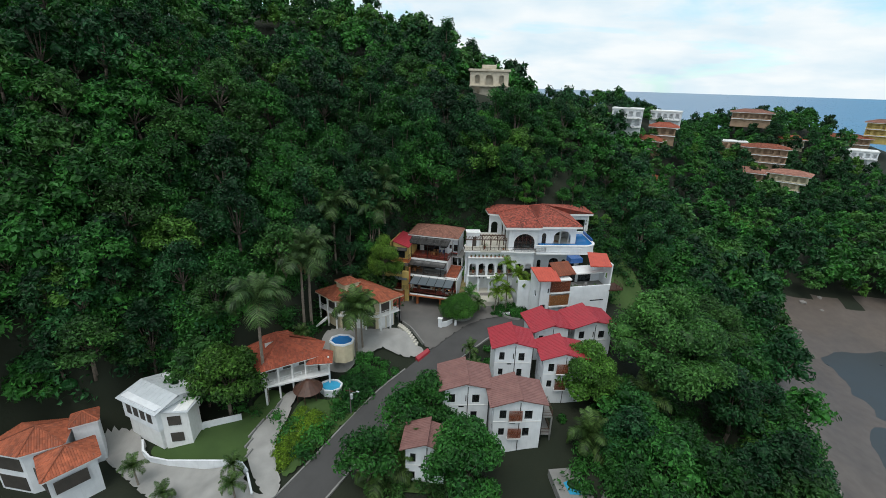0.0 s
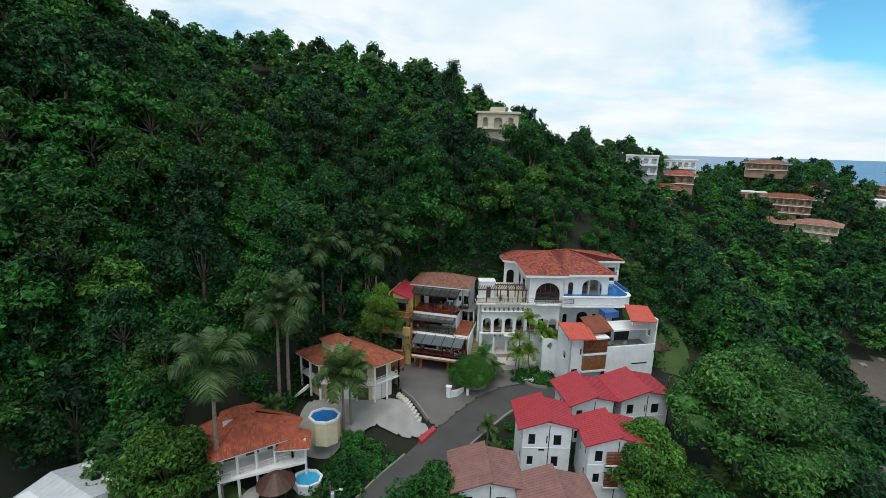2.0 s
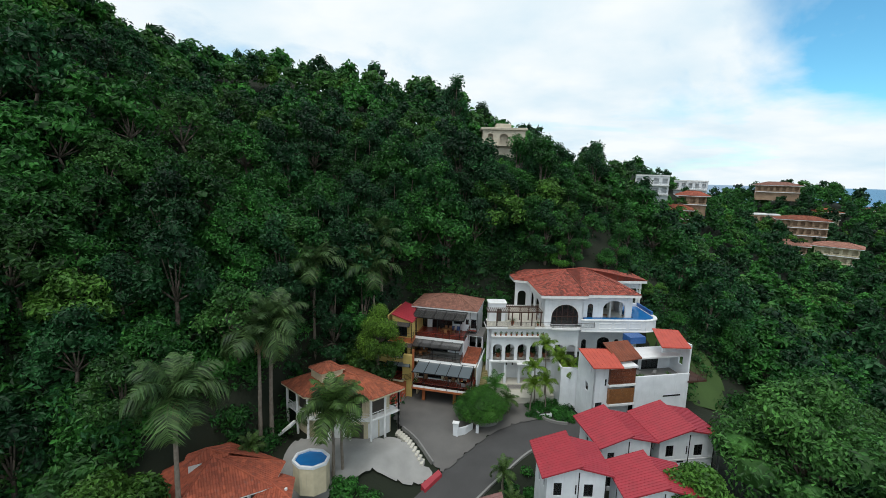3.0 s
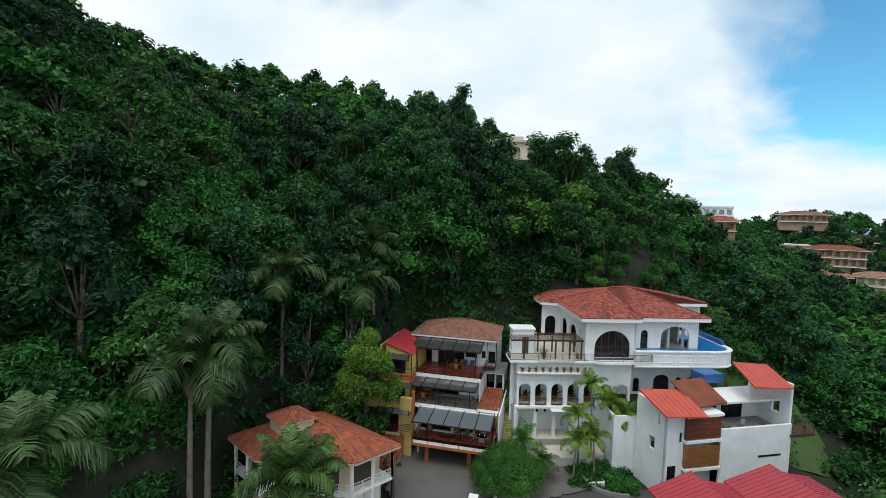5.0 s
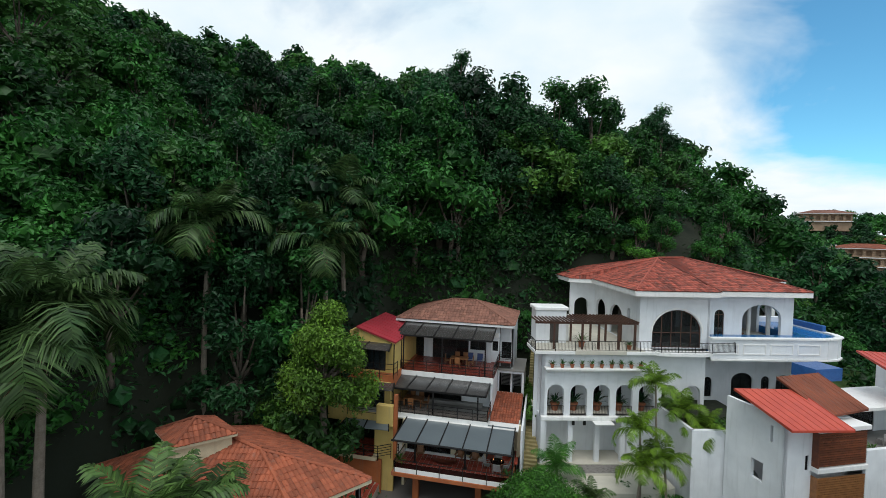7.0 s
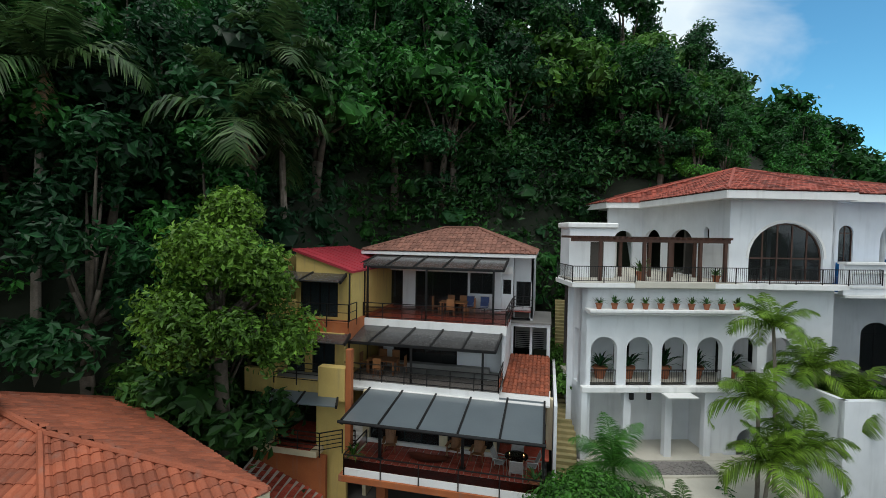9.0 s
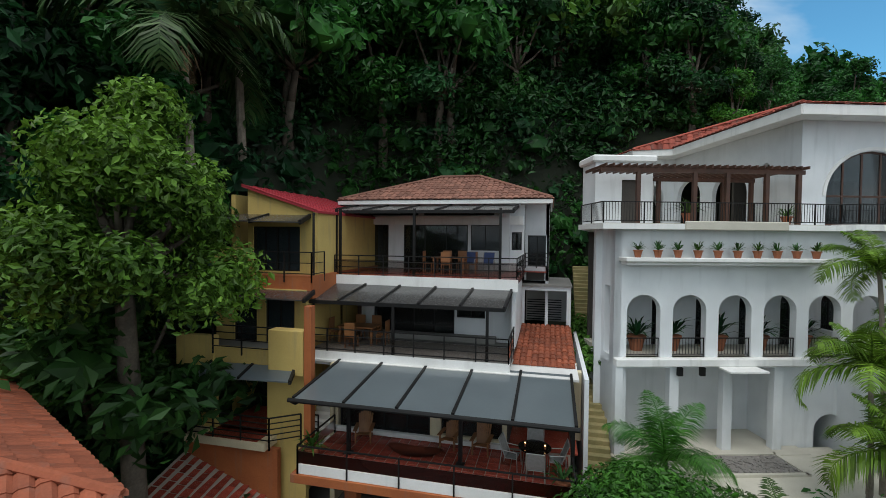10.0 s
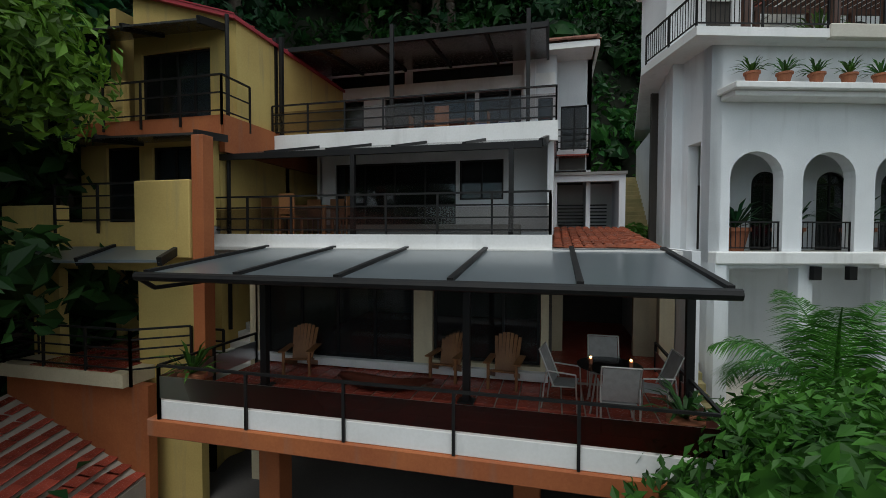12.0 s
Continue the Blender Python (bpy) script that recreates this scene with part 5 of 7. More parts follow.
    part("upper_right", wall(14.8, 17.6, 4.5, 9.1, 2.0, 2.25, [(15.75, 16.65, 4.9, 7.8, 0.45)]), W, h)
    window(h, 15.75, 16.65, 4.9, 7.8, 2.12, bars=1, rise=0.45, frame_mat=M['darkwood'])
    part("right_return", wall(1.2, 2.0, 4.5, 9.2, 14.6, 14.85, along='y'), W, h)
    part("loggia_wall", wall(17.6, 23.0, 4.5, 9.1, 2.0, 2.3, [(18.3, 21.9, 5.0, 8.3, 1.3)]), W, h)
    part("loggia_side", wall(2.3, 9.0, 4.5, 9.1, 22.75, 23.0, [(3.0, 6.0, 5.0, 8.3, 1.2)], along='y'), W, h)
    part("loggia_back", wall(14.8, 23.0, 4.5, 9.1, 8.0, 8.2, [(16.5, 18.0, 4.6, 7.4), (19.0, 21.5, 4.6, 7.4)]), M['interior'], h)
    for u in (20.1, 22.0):
        part("loggia_column", bar(bmesh.new(), (u, 3.6, 4.5), (u, 3.6, 9.1), 0.18, 12), T, h)
    part("back_wing", wall(23.0, 29.0, 4.5, 9.3, 11.5, 11.8, [(24.0, 28.2, 5.0, 8.0)]), W, h)
    part("back_wing_side", wall(11.5, 17.5, 4.5, 9.3, 28.7, 29.0, along='y'), W, h)
    part("loggia_column", bx(28.6, 28.95, 11.3, 11.7, 4.5, 9.3), T, h)
    # tiled roof
    eave = [(5.3, 18.3), (5.5, 10.6), (7.7, 9.8), (7.7, 0.2), (15.0, 0.2), (15.2, 1.0), (23.8, 1.0), (23.8, 10.6), (29.6, 10.8), (29.6, 18.3)]
    polygon_roof(h, eave, 9.55, [(14.0, 8.6, 11.9), (17.5, 10.0, 11.9)], M['clayred'], tile=0.34, fascia=T, fh=0.42, thick=0.15)
    # raised pool
    par = [(14.2, 0.0), (24.5, 0.0), (25.6, 0.25), (26.5, 0.9), (26.9, 1.9), (26.9, 8.0)]
    pm = bmesh.new()
    rim = bmesh.new()
    pn = bmesh.new()
    for (xa, ya), (xb, yb) in zip(par, par[1:]):
        beam(pm, (xa, ya + 0.15, 4.75), (xb, yb + 0.15, 4.75), 0.3, 1.8)
        beam(rim, (xa, ya + 0.12, 5.7), (xb, yb + 0.12, 5.7), 0.55, 0.12)
        beam(rim, (xa, ya + 0.12, 3.9), (xb, yb + 0.12, 3.9), 0.5, 0.14)
    part("pool_parapet", pm, W, h)
    part("parapet_cornice", rim, T, h)
    for a, b in ((14.6, 16.6), (17.0, 19.0), (19.4, 21.4), (21.8, 23.8)):
        f = bmesh.new()
        for z in (4.35, 5.15):
            box(f, a, b, -0.05, 0.0, z, z + 0.08)
        for x in (a, b - 0.08):
            box(f, x, x + 0.08, -0.05, 0.0, 4.43, 5.15)
        part("moulded_panel", f, T, h)
    part("pool_basin", prism(bmesh.new(), [(14.9, 0.3), (24.3, 0.3), (25.5, 0.6), (26.4, 1.3), (26.7, 2.2), (26.7, 8.0), (23.2, 8.0), (23.2, 1.7), (14.9, 1.7)], 4.0, 4.9), M['pooltile'], h)
    part("pool_water", prism(bmesh.new(), [(15.0, 0.3), (24.3, 0.3), (25.5, 0.6), (26.4, 1.3), (26.6, 2.2), (26.6, 8.0), (23.2, 8.0), (23.2, 1.7), (15.0, 1.7)], 4.9, 5.66), POOLWATER, h, "deep blue pool water")
    part("pool_wall", bx(23.1, 27.2, 8.0, 8.4, 4.3, 6.2, bevel=0.03), W, h)
    part("pool_wall", bx(26.7, 27.1, 3.0, 8.2, 5.66, 6.3, bevel=0.05), M['pooltile'], h)
    part("pool_deck", bx(14.8, 23.2, 1.7, 8.2, 4.5, 5.0), M['limestone'], h)
    part("pool_slab", prism(bmesh.new(), [(14.2, 0.0), (24.5, 0.0), (25.6, 0.3), (26.8, 1.9), (26.8, 8.0), (14.2, 8.0)], 3.86, 4.0), T, h)
    # storey beneath the pool
    part("under_pool_wall", wall(14.0, 24.5, -6.5, 3.9, 2.6, 2.9, [(15.4, 16.2, -0.2, 1.6, 0.4), (18.0, 20.0, -1.2, 2.0, 0.7), (20.8, 21.6, 0.0, 1.7, 0.4), (22.2, 23.6, -0.6, 1.8, 0.6)]), W, h)
    for a, b, c, d, r in ((15.4, 16.2, -0.2, 1.6, 0.4), (18.0, 20.0, -1.2, 2.0, 0.7), (20.8, 21.6, 0.0, 1.7, 0.4), (22.2, 23.6, -0.6, 1.8, 0.6)):
        window(h, a, b, c, d, 2.75, bars=1, rise=r)
    part("under_pool_side", wall(2.6, 10.0, -6.5, 3.9, 24.3, 24.6, along='y'), W, h)
    # dark backing paints the gloom inside the windows under the pool
    part("under_pool_back", bx(14.0, 24.4, 5.5, 5.7, -6.5, 3.8), M['darkroom'], h)
    part("garden_wall", wall(10.0, 16.8, -6.5, -0.1, -4.6, -4.3, [(13.4, 15.2, -6.4, -2.9, 0.9)]), W, h)
    part("garden_wall_side", wall(-4.5, 2.6, -6.5, -0.1, 10.0, 10.25, along='y'), W, h)
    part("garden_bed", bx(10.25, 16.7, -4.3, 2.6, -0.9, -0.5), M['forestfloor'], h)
    # forecourt
    part("forecourt", prism(bmesh.new(), [(-0.2, 0.2), (1.0, -3.4), (4.0, -4.3), (7.5, -4.4), (9.5, -3.6), (9.6, 0.5)], -6.7, -4.98), M['limestone'], h)
    part("gravel_bed", bx(2.9, 6.6, -1.7, -0.25, -5.0, -4.95), M['gravel'], h)
    kb = bmesh.new()
    for xa, xb, ya, yb in ((2.8, 6.7, -1.85, -1.7), (2.8, 6.7, -0.25, -0.1), (2.75, 2.9, -1.85, -0.1), (6.6, 6.75, -1.85, -0.1)):
        box(kb, xa, xb, ya, yb, -5.0, -4.88)
    part("gravel_kerb", kb, M['limestone'], h)
    for u in (2.75, 3.7):
        part("wall_light", bx(u - 0.1, u + 0.1, 0.05, 0.2, -1.75, -1.4), M['black'], h)
    return h


villa()
# rounded stones in the gravel bed
rng_st = random.Random(5)
stone_mes = []
for s in range(3):
    g = bmesh.new()
    bmesh.ops.create_icosphere(g, subdivisions=1, radius=1.0)
    for q in g.verts:
        q.co *= 1 + 0.25 * noise.noise(q.co * 1.7 + Vector((s * 5, 0, 0)))
    stone_mes.append(mesh_of("stone", g, M['gravel']))
bed = [o for o in bpy.data.objects if o.name.startswith("gravel_bed")][0]
for i in range(260):
    o = new("stone", stone_mes[i % 3])
    o.parent = bed
    r = rng_st.uniform(0.06, 0.13)
    o.matrix_basis = pose(rng_st.uniform(3.0, 6.5), rng_st.uniform(-1.6, -0.35), -4.93, 0, 0, rng_st.uniform(0, 360)) @ Matrix.Diagonal((r, r, r * 0.6, 1))
for i in range(10):
    pot(VM @ Vector((0.75 + i * 0.83, -0.12, 3.14)), "pots on the villa's plant shelf", 1.0, L['olive'] if i % 3 else L['fresh'], 0.5, i)
pot(VM @ Vector((3.6, 1.2, 4.53)), "pots on the villa terrace", 1.6, L['palm'], 0.6, 31, "large potted palm on the terrace")
pot(VM @ Vector((7.5, 0.6, 4.53)), "pots on the villa terrace", 1.2, L['fresh'], 0.5, 32, "potted yellow-green shrub on the terrace")
for i, u in enumerate((1.6, 3.2, 5.3, 7.2, 9.2)):
    pot(VM @ Vector((u, 1.6, -1.05)), "pots in the arcade", 2.2, L['deep'], 0.55, 50 + i, "large dark green potted plant in the arcade")
pot((-22.35, 74.0, -3.48), "pots on the deck", 1.3, L['fresh'], 0.55, 61, "terracotta pot with a bushy green plant on the deck")
pot((-14.35, 74.0, -3.48), "pots on the deck", 1.3, L['olive'], 0.5, 62, "terracotta pot with a thin green plant on the deck")
for i, (u, v) in enumerate(((17.2, 4.5), (19.0, 4.2))):
    c = thing("sun_lounger", "orange timber lounger on the pool terrace", "lounger", VM @ Vector((u, v, 5.0)), VA + 80, "pool terrace loungers")
    part("seat", bx(-0.32, 0.32, -0.9, 0.4, 0.3, 0.38, bevel=0.01), M['wood'], c)
    b = bmesh.new()
    hexa(b, [(-0.32, 0.4, 0.3), (0.32, 0.4, 0.3), (0.32, 0.9, 0.8), (-0.32, 0.9, 0.8)], [(-0.32, 0.4, 0.38), (0.32, 0.4, 0.38), (0.32, 0.86, 0.86), (-0.32, 0.86, 0.86)])
    part("backrest", b, M['wood'], c)
    for sx in (-0.28, 0.28):
        for sy in (-0.8, 0.3):
            part("leg", bx(sx - 0.03, sx + 0.03, sy - 0.03, sy + 0.03, 0, 0.3), M['wood'], c)

# ---- stone stair between the two houses ----
stair = thing("garden_stair", "narrow mossy sandstone garden stair climbing between the houses", "stair")
smat = material("mossy_sandstone", (0.36, 0.29, 0.14), (0.22, 0.2, 0.09), rough=0.9, scale=2, fine=20, bump=0.3)
for k in range(46):
    part("step", bx(-13.45, -12.35, 76.6 + k * 0.3, 77.0 + k * 0.3, -7.0 if k < 3 else -6.9 + k * 0.19, -6.45 + k * 0.19, bevel=0.015), smat, stair)
part("stair_wall", bx(-13.62, -13.47, 76.6, 90.5, -7.0, -0.9), M['white'], stair)


# ---- houses along the lane ----
def storey_walls(h, poly, z0, z1, mat, name="wall"):
    return part(name, prism(bmesh.new(), poly, z0, z1), mat, h)


def veranda_rail(h, pts, z, mat):
    railing(h, pts, z, 0.85, posts=1.4, rails=3, mat=mat)


def wall_panel(h, name, a, b, t0, t1, z0, z1, mat, proud=0.05):
    """A flat panel (a door or a shutter) set a little proud of the wall line a-b."""
    a, b = Vector(a), Vector(b)
    p, q = a.lerp(b, t0), a.lerp(b, t1)
    d = (b - a).normalized()
    o = Vector((d.y, -d.x)) * proud
    g = bmesh.new()
    hexa(g, [(p.x, p.y, z0), (q.x, q.y, z0), (q.x + o.x, q.y + o.y, z0), (p.x + o.x, p.y + o.y, z0)], [(p.x, p.y, z1), (q.x, q.y, z1), (q.x + o.x, q.y + o.y, z1), (p.x + o.x, p.y + o.y, z1)])
    return part(name, g, mat, h)


def inset(poly, k):
    cx, cy = sum(p[0] for p in poly) / len(poly), sum(p[1] for p in poly) / len(poly)
    return [(x + (cx - x) * k, y + (cy - y) * k) for x, y in poly]


def orange_house():
    h = thing("orange_roofed_house", "two-storey cream house with a broad orange clay hip roof", "house")
    eave = [(-38.0, 63.5), (-33.1, 60.8), (-24.4, 62.7), (-21.7, 66.7), (-31.7, 71.2)]
    ze = -0.5
    polygon_roof(h, eave, ze, [(-31.6, 65.6, 1.7), (-28.0, 65.2, 1.05)], M['clay'], fascia=M['cream'], fh=0.2)
    cap = [(-34.2, 64.1), (-31.6, 62.6), (-29.5, 65.1), (-32.3, 66.6)]
    storey_walls(h, inset(cap, 0.12), 0.6, 1.95, M['cream'], "lantern_wall")
    polygon_roof(h, cap, 1.95, [(-31.9, 64.6, 2.75)], M['clay'], fascia=M['cream'], fh=0.14)
    body = inset(eave, 0.24)
    storey_walls(h, body, -3.55, ze - 0.12, M['cream'], "upper_wall")
    storey_walls(h, inset(eave, 0.22), -7.0, -3.8, M['cream'], "lower_wall")
    slab = inset(eave, 0.07)
    storey_walls(h, slab, -3.8, -3.55, M['trimwhite'], "veranda_slab")
    rim = inset(eave, 0.09)
    railing(h, rim[:4], -3.55, 0.85, posts=1.2, rails=3, mat=M['trimwhite'], balusters=0.2)
    for (xa, ya), (xb, yb) in zip(rim[:4], rim[1:4] + rim[3:4]):
        n = max(1, round(math.hypot(xb - xa, yb - ya) / 2.8))
        for i in range(n):
            x, y = xa + (xb - xa) * i / n, ya + (yb - ya) * i / n
            part("veranda_post", bx(x - 0.13, x + 0.13, y - 0.13, y + 0.13, -7.2, ze - 0.12, bevel=0.02), M['trimwhite'], h)
    part("veranda_post", bx(rim[3][0] - 0.13, rim[3][0] + 0.13, rim[3][1] - 0.13, rim[3][1] + 0.13, -7.2, ze - 0.12, bevel=0.02), M['trimwhite'], h)
    # solid panels: the dim rooms behind the glass are painted as their dark colour
    for a, b, spans in ((body[0], body[1], ((0.2, 0.75),)), (body[1], body[2], ((0.08, 0.3), (0.38, 0.62), (0.7, 0.92))), (body[2], body[3], ((0.15, 0.8),))):
        for t0, t1 in spans:
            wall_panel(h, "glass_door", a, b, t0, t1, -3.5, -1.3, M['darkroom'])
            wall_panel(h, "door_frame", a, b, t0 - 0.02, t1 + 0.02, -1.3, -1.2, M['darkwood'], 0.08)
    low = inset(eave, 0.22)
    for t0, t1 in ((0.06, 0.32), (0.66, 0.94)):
        # lower glass doors get the same painted room darkness
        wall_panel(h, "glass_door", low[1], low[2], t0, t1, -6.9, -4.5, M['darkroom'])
    for t0, t1 in ((0.05, 0.46), (0.52, 0.95)):
        wall_panel(h, "garage_door", low[2], low[3], t0, t1, -6.95, -4.4, M['trimwhite'])
    wall_panel(h, "garage_door", low[1], low[2], 0.38, 0.62, -6.95, -4.4, M['trimwhite'])
    for k in range(12):
        part("stair_step", bx(-37.6 + k * 0.28, -37.3 + k * 0.28, 60.6 - k * 0.1, 61.7 - k * 0.1, -7.0 + k * 0.26, -6.85 + k * 0.28), M['trimwhite'], h)
    return h


def octagon_pool(loc, r, depth, water, label, wall_mat):
    p = thing("pool", label, "pool", loc, 10)
    o = [(r * math.cos(math.pi * (2 * i + 1) / 8), r * 0.85 * math.sin(math.pi * (2 * i + 1) / 8)) for i in range(8)]
    part("pool_wall", prism(bmesh.new(), [(x * 1.02, y * 1.02) for x, y in o], -depth, -0.06), wall_mat, p)
    b = bmesh.new()
    for (xa, ya), (xb, yb) in zip(o, o[1:] + o[:1]):
        beam(b, (xa, ya, 0.08), (xb, yb, 0.08), 0.28, 0.3)
    part("pool_rim", b, M['poolrim'], p)
    part("pool_water", prism(bmesh.new(), o, -0.05, 0.03), water, p)


orange_house()
octagon_pool((-28.9, 55.1, -4.6), 2.0, 3.4, POOLWATER, "raised octagonal pool with deep blue water and a cream base", M['cream'])
octagon_pool((-28.4, 49.4, -9.6), 1.75, 1.2, LIGHTPOOL, "octagonal pool of light blue water with a white rim", M['poolrim'])
PAVED_AREAS = [
    ("pavement", [(-34.5, 58.5), (-33.0, 54.0), (-28.4, 53.6), (-26.6, 56.2), (-24.2, 56.6), (-23.6, 58.2), (-17.2, 59.4), (-15.6, 61.7), (-22.2, 65.0), (-25.0, 63.5), (-34.0, 61.5)], 'paledrive', "pale concrete forecourt sloping to the lane", "pavement", 0.3),
    ("courtyard", [(-24.5, 79.0), (-24.6, 69.5), (-22.4, 66.9), (-16.1, 62.6), (-15.0, 61.6), (-12.2, 66.6), (-9.0, 71.0), (-4.0, 74.0), (-2.2, 77.0), (-5.0, 78.2), (-13.6, 79.4)], 'darkconcrete', "damp dark asphalt courtyard before the houses", "courtyard", 0.22),
]
kb = thing("kerb_mark", "faded red painted threshold strip across the drive", "marking", kind="structure")
part("strip", hexa(bmesh.new(), [(-17.1, 59.3, -9.9), (-16.3, 58.5, -9.9), (-14.9, 61.2, -9.3), (-15.6, 61.8, -9.3)], [(-17.1, 59.3, road_z(59.3) + 0.3), (-16.5, 58.8, road_z(58.8) + 0.22), (-15.1, 61.4, road_z(61.4) + 0.22), (-15.6, 61.8, road_z(61.8) + 0.3)]), M['metalred'], kb)
gate = thing("gate_pillar", "white rendered gate pillar with a curved wall beside the courtyard", "gate pillar")
part("pillar", bx(-15.2, -14.5, 67.9, 68.4, -8.0, -5.3, bevel=0.05), M['white'], gate)
part("cap", bx(-15.3, -14.4, 67.8, 68.5, -5.3, -5.15, bevel=0.04), M['trimwhite'], gate)
part("curved_wall", prism(bmesh.new(), [(-14.5, 68.1), (-13.6, 68.7), (-12.8, 69.9), (-12.95, 70.0), (-13.7, 68.95), (-14.5, 68.35)], -8.0, -6.0), M['white'], gate)
gate2 = thing("gate_pillar", "low white gate pillar at the courtyard planter", "gate pillar")
part("pillar", bx(-12.3, -11.9, 69.3, 69.7, -8.0, -5.9, bevel=0.05), M['white'], gate2)
stp = thing("garden_steps", "railway-sleeper steps on a planted bank", "steps")
for k in range(11):
    t = k / 10
    x, y = -22.3 + 4.4 * t, 66.0 - 3.4 * t
    part("step", bx(x - 0.2, x + 0.2, y - 0.55, y + 0.55, ground_z(x, y) - 0.4, ground_z(x, y) + 0.42, bevel=0.03), M['limestone'], stp)
for k in range(6):
    a, b = k / 6, (k + 1) / 6
    p, q = (-21.9 + 5.2 * a, 66.9 - 3.9 * a), (-21.9 + 5.2 * b, 66.9 - 3.9 * b)
    part("side_wall", beam(bmesh.new(), (*p, ground_z(*p) + 0.2), (*q, ground_z(*q) + 0.2), 0.2, 1.0), M['concrete'], stp)


def rust_house():
    h = thing("rust_roofed_house", "two-storey house with a rust-red tiled hip roof and open verandas", "house")
    eave = [(-36.9, 43.4), (-30.4, 49.9), (-31.4, 53.8), (-39.6, 55.2), (-43.0, 48.6)]
    polygon_roof(h, [(-31.6, 47.9), (-28.0, 49.4), (-29.4, 52.4), (-32.2, 52.6)], -5.1, [(-31.0, 50.4, -4.35)], M['clayrust'], fascia=M['trimwhite'], fh=0.15)
    polygon_roof(h, eave, -4.5, [(-36.8, 49.2, -1.7), (-37.6, 50.2, -1.7)], M['clayrust'], fascia=M['trimwhite'], fh=0.15)
    cap = [(-38.4, 47.6), (-36.0, 49.9), (-36.9, 51.2), (-39.2, 49.0)]
    storey_walls(h, cap, -3.2, -2.0, M['trimwhite'], "lantern_wall")
    polygon_roof(h, [(x + (x + 37.6) * 0.25, y + (y - 49.4) * 0.25) for x, y in cap], -2.0, [(-37.6, 49.4, -1.2)], M['clayrust'])
    body = [(-38.6, 46.8), (-33.0, 52.0), (-38.8, 54.2), (-42.0, 49.0)]
    storey_walls(h, body, -11.0, -4.6, M['white'])
    fr = [(-36.7, 44.2), (-30.8, 50.2), (-29.0, 50.2)]
    storey_walls(h, [(-36.8, 44.1), (-28.8, 50.0), (-30.2, 51.9), (-33.2, 52.2), (-38.8, 46.8)], -7.9, -7.6, M['trimwhite'], "veranda_slab")
    veranda_rail(h, fr, -7.6, M['trimwhite'])
    for (xa, ya), (xb, yb) in zip(fr, fr[1:]):
        n = max(1, round(math.hypot(xb - xa, yb - ya) / 2.4))
        for i in range(n + 1):
            x, y = xa + (xb - xa) * i / n, ya + (yb - ya) * i / n
            part("veranda_post", bx(x - 0.11, x + 0.11, y - 0.11, y + 0.11, -11.0, -4.6), M['trimwhite'], h)
    for i in range(3):
        t0, t1 = (i + 0.15) / 3, (i + 0.75) / 3
        for z0 in (-7.5, -10.6):
            p0 = Vector((-38.6, 46.8)).lerp(Vector((-33.0, 52.0)), t0)
            p1 = Vector((-38.6, 46.8)).lerp(Vector((-33.0, 52.0)), t1)
            off = Vector((0.68, -0.73)) * 0.03
            b = bmesh.new()
            a0, a1 = p0 + off, p1 + off
            hexa(b, [(p0.x, p0.y, z0), (p1.x, p1.y, z0), (a1.x, a1.y, z0), (a0.x, a0.y, z0)], [(p0.x, p0.y, z0 + 2.2), (p1.x, p1.y, z0 + 2.2), (a1.x, a1.y, z0 + 2.2), (a0.x, a0.y, z0 + 2.2)])
            # opaque panel, its dark colour stands for the unlit room behind glass
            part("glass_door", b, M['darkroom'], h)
    return h


def white_house():
    h = thing("grey_roofed_house", "pale house with a light grey metal roof and garage below", "house")
    a, b, c, d = Vector((-54.1, 34.8)), Vector((-45.9, 33.1)), Vector((-44.2, 40.0)), Vector((-51.8, 41.8))
    sheet_roof(h, [(*a, -6.0), (*b, -6.0), (*(b.lerp(c, 0.5)), -5.0), (*(a.lerp(d, 0.5)), -5.0)], M['metalgrey'], seams=10)
    sheet_roof(h, [(*d, -6.0), (*c, -6.0), (*(c.lerp(b, 0.5)), -5.0), (*(d.lerp(a, 0.5)), -5.0)], M['metalgrey'], seams=10)
    ctr = (a + b + c + d) / 4
    body = [tuple(p + (ctr - p) * 0.12) for p in (a, b, c, d)]
    storey_walls(h, body, -9.2, -5.6, M['white'], "upper_wall")
    storey_walls(h, [tuple(p + (ctr - p) * 0.2) for p in (a, b, c, d)], -12.6, -9.2, M['trimwhite'], "lower_wall")
    storey_walls(h, [(-46.2, 34.2), (-43.0, 35.6), (-43.6, 38.2), (-46.6, 37.6)], -12.6, -6.3, M['trimwhite'], "tower_wall")
    sheet_roof(h, [(-46.6, 33.9, -6.2), (-42.7, 35.3, -6.4), (-43.3, 38.6, -6.4), (-46.9, 38.0, -6.2)], M['metalgrey'], seams=5)
    for z in (-8.6, -11.4):
        w = bmesh.new()
        hexa(w, [(-45.4, 34.48, z), (-43.9, 35.16, z), (-43.88, 35.1, z), (-45.38, 34.42, z)], [(-45.4, 34.48, z + 1.5), (-43.9, 35.16, z + 1.5), (-43.88, 35.1, z + 1.5), (-45.38, 34.42, z + 1.5)])
        # window without a pane: interior gloom painted on a solid slab
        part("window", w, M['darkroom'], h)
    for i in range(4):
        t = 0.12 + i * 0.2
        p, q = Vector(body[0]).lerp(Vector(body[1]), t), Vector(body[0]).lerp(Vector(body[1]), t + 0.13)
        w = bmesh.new()
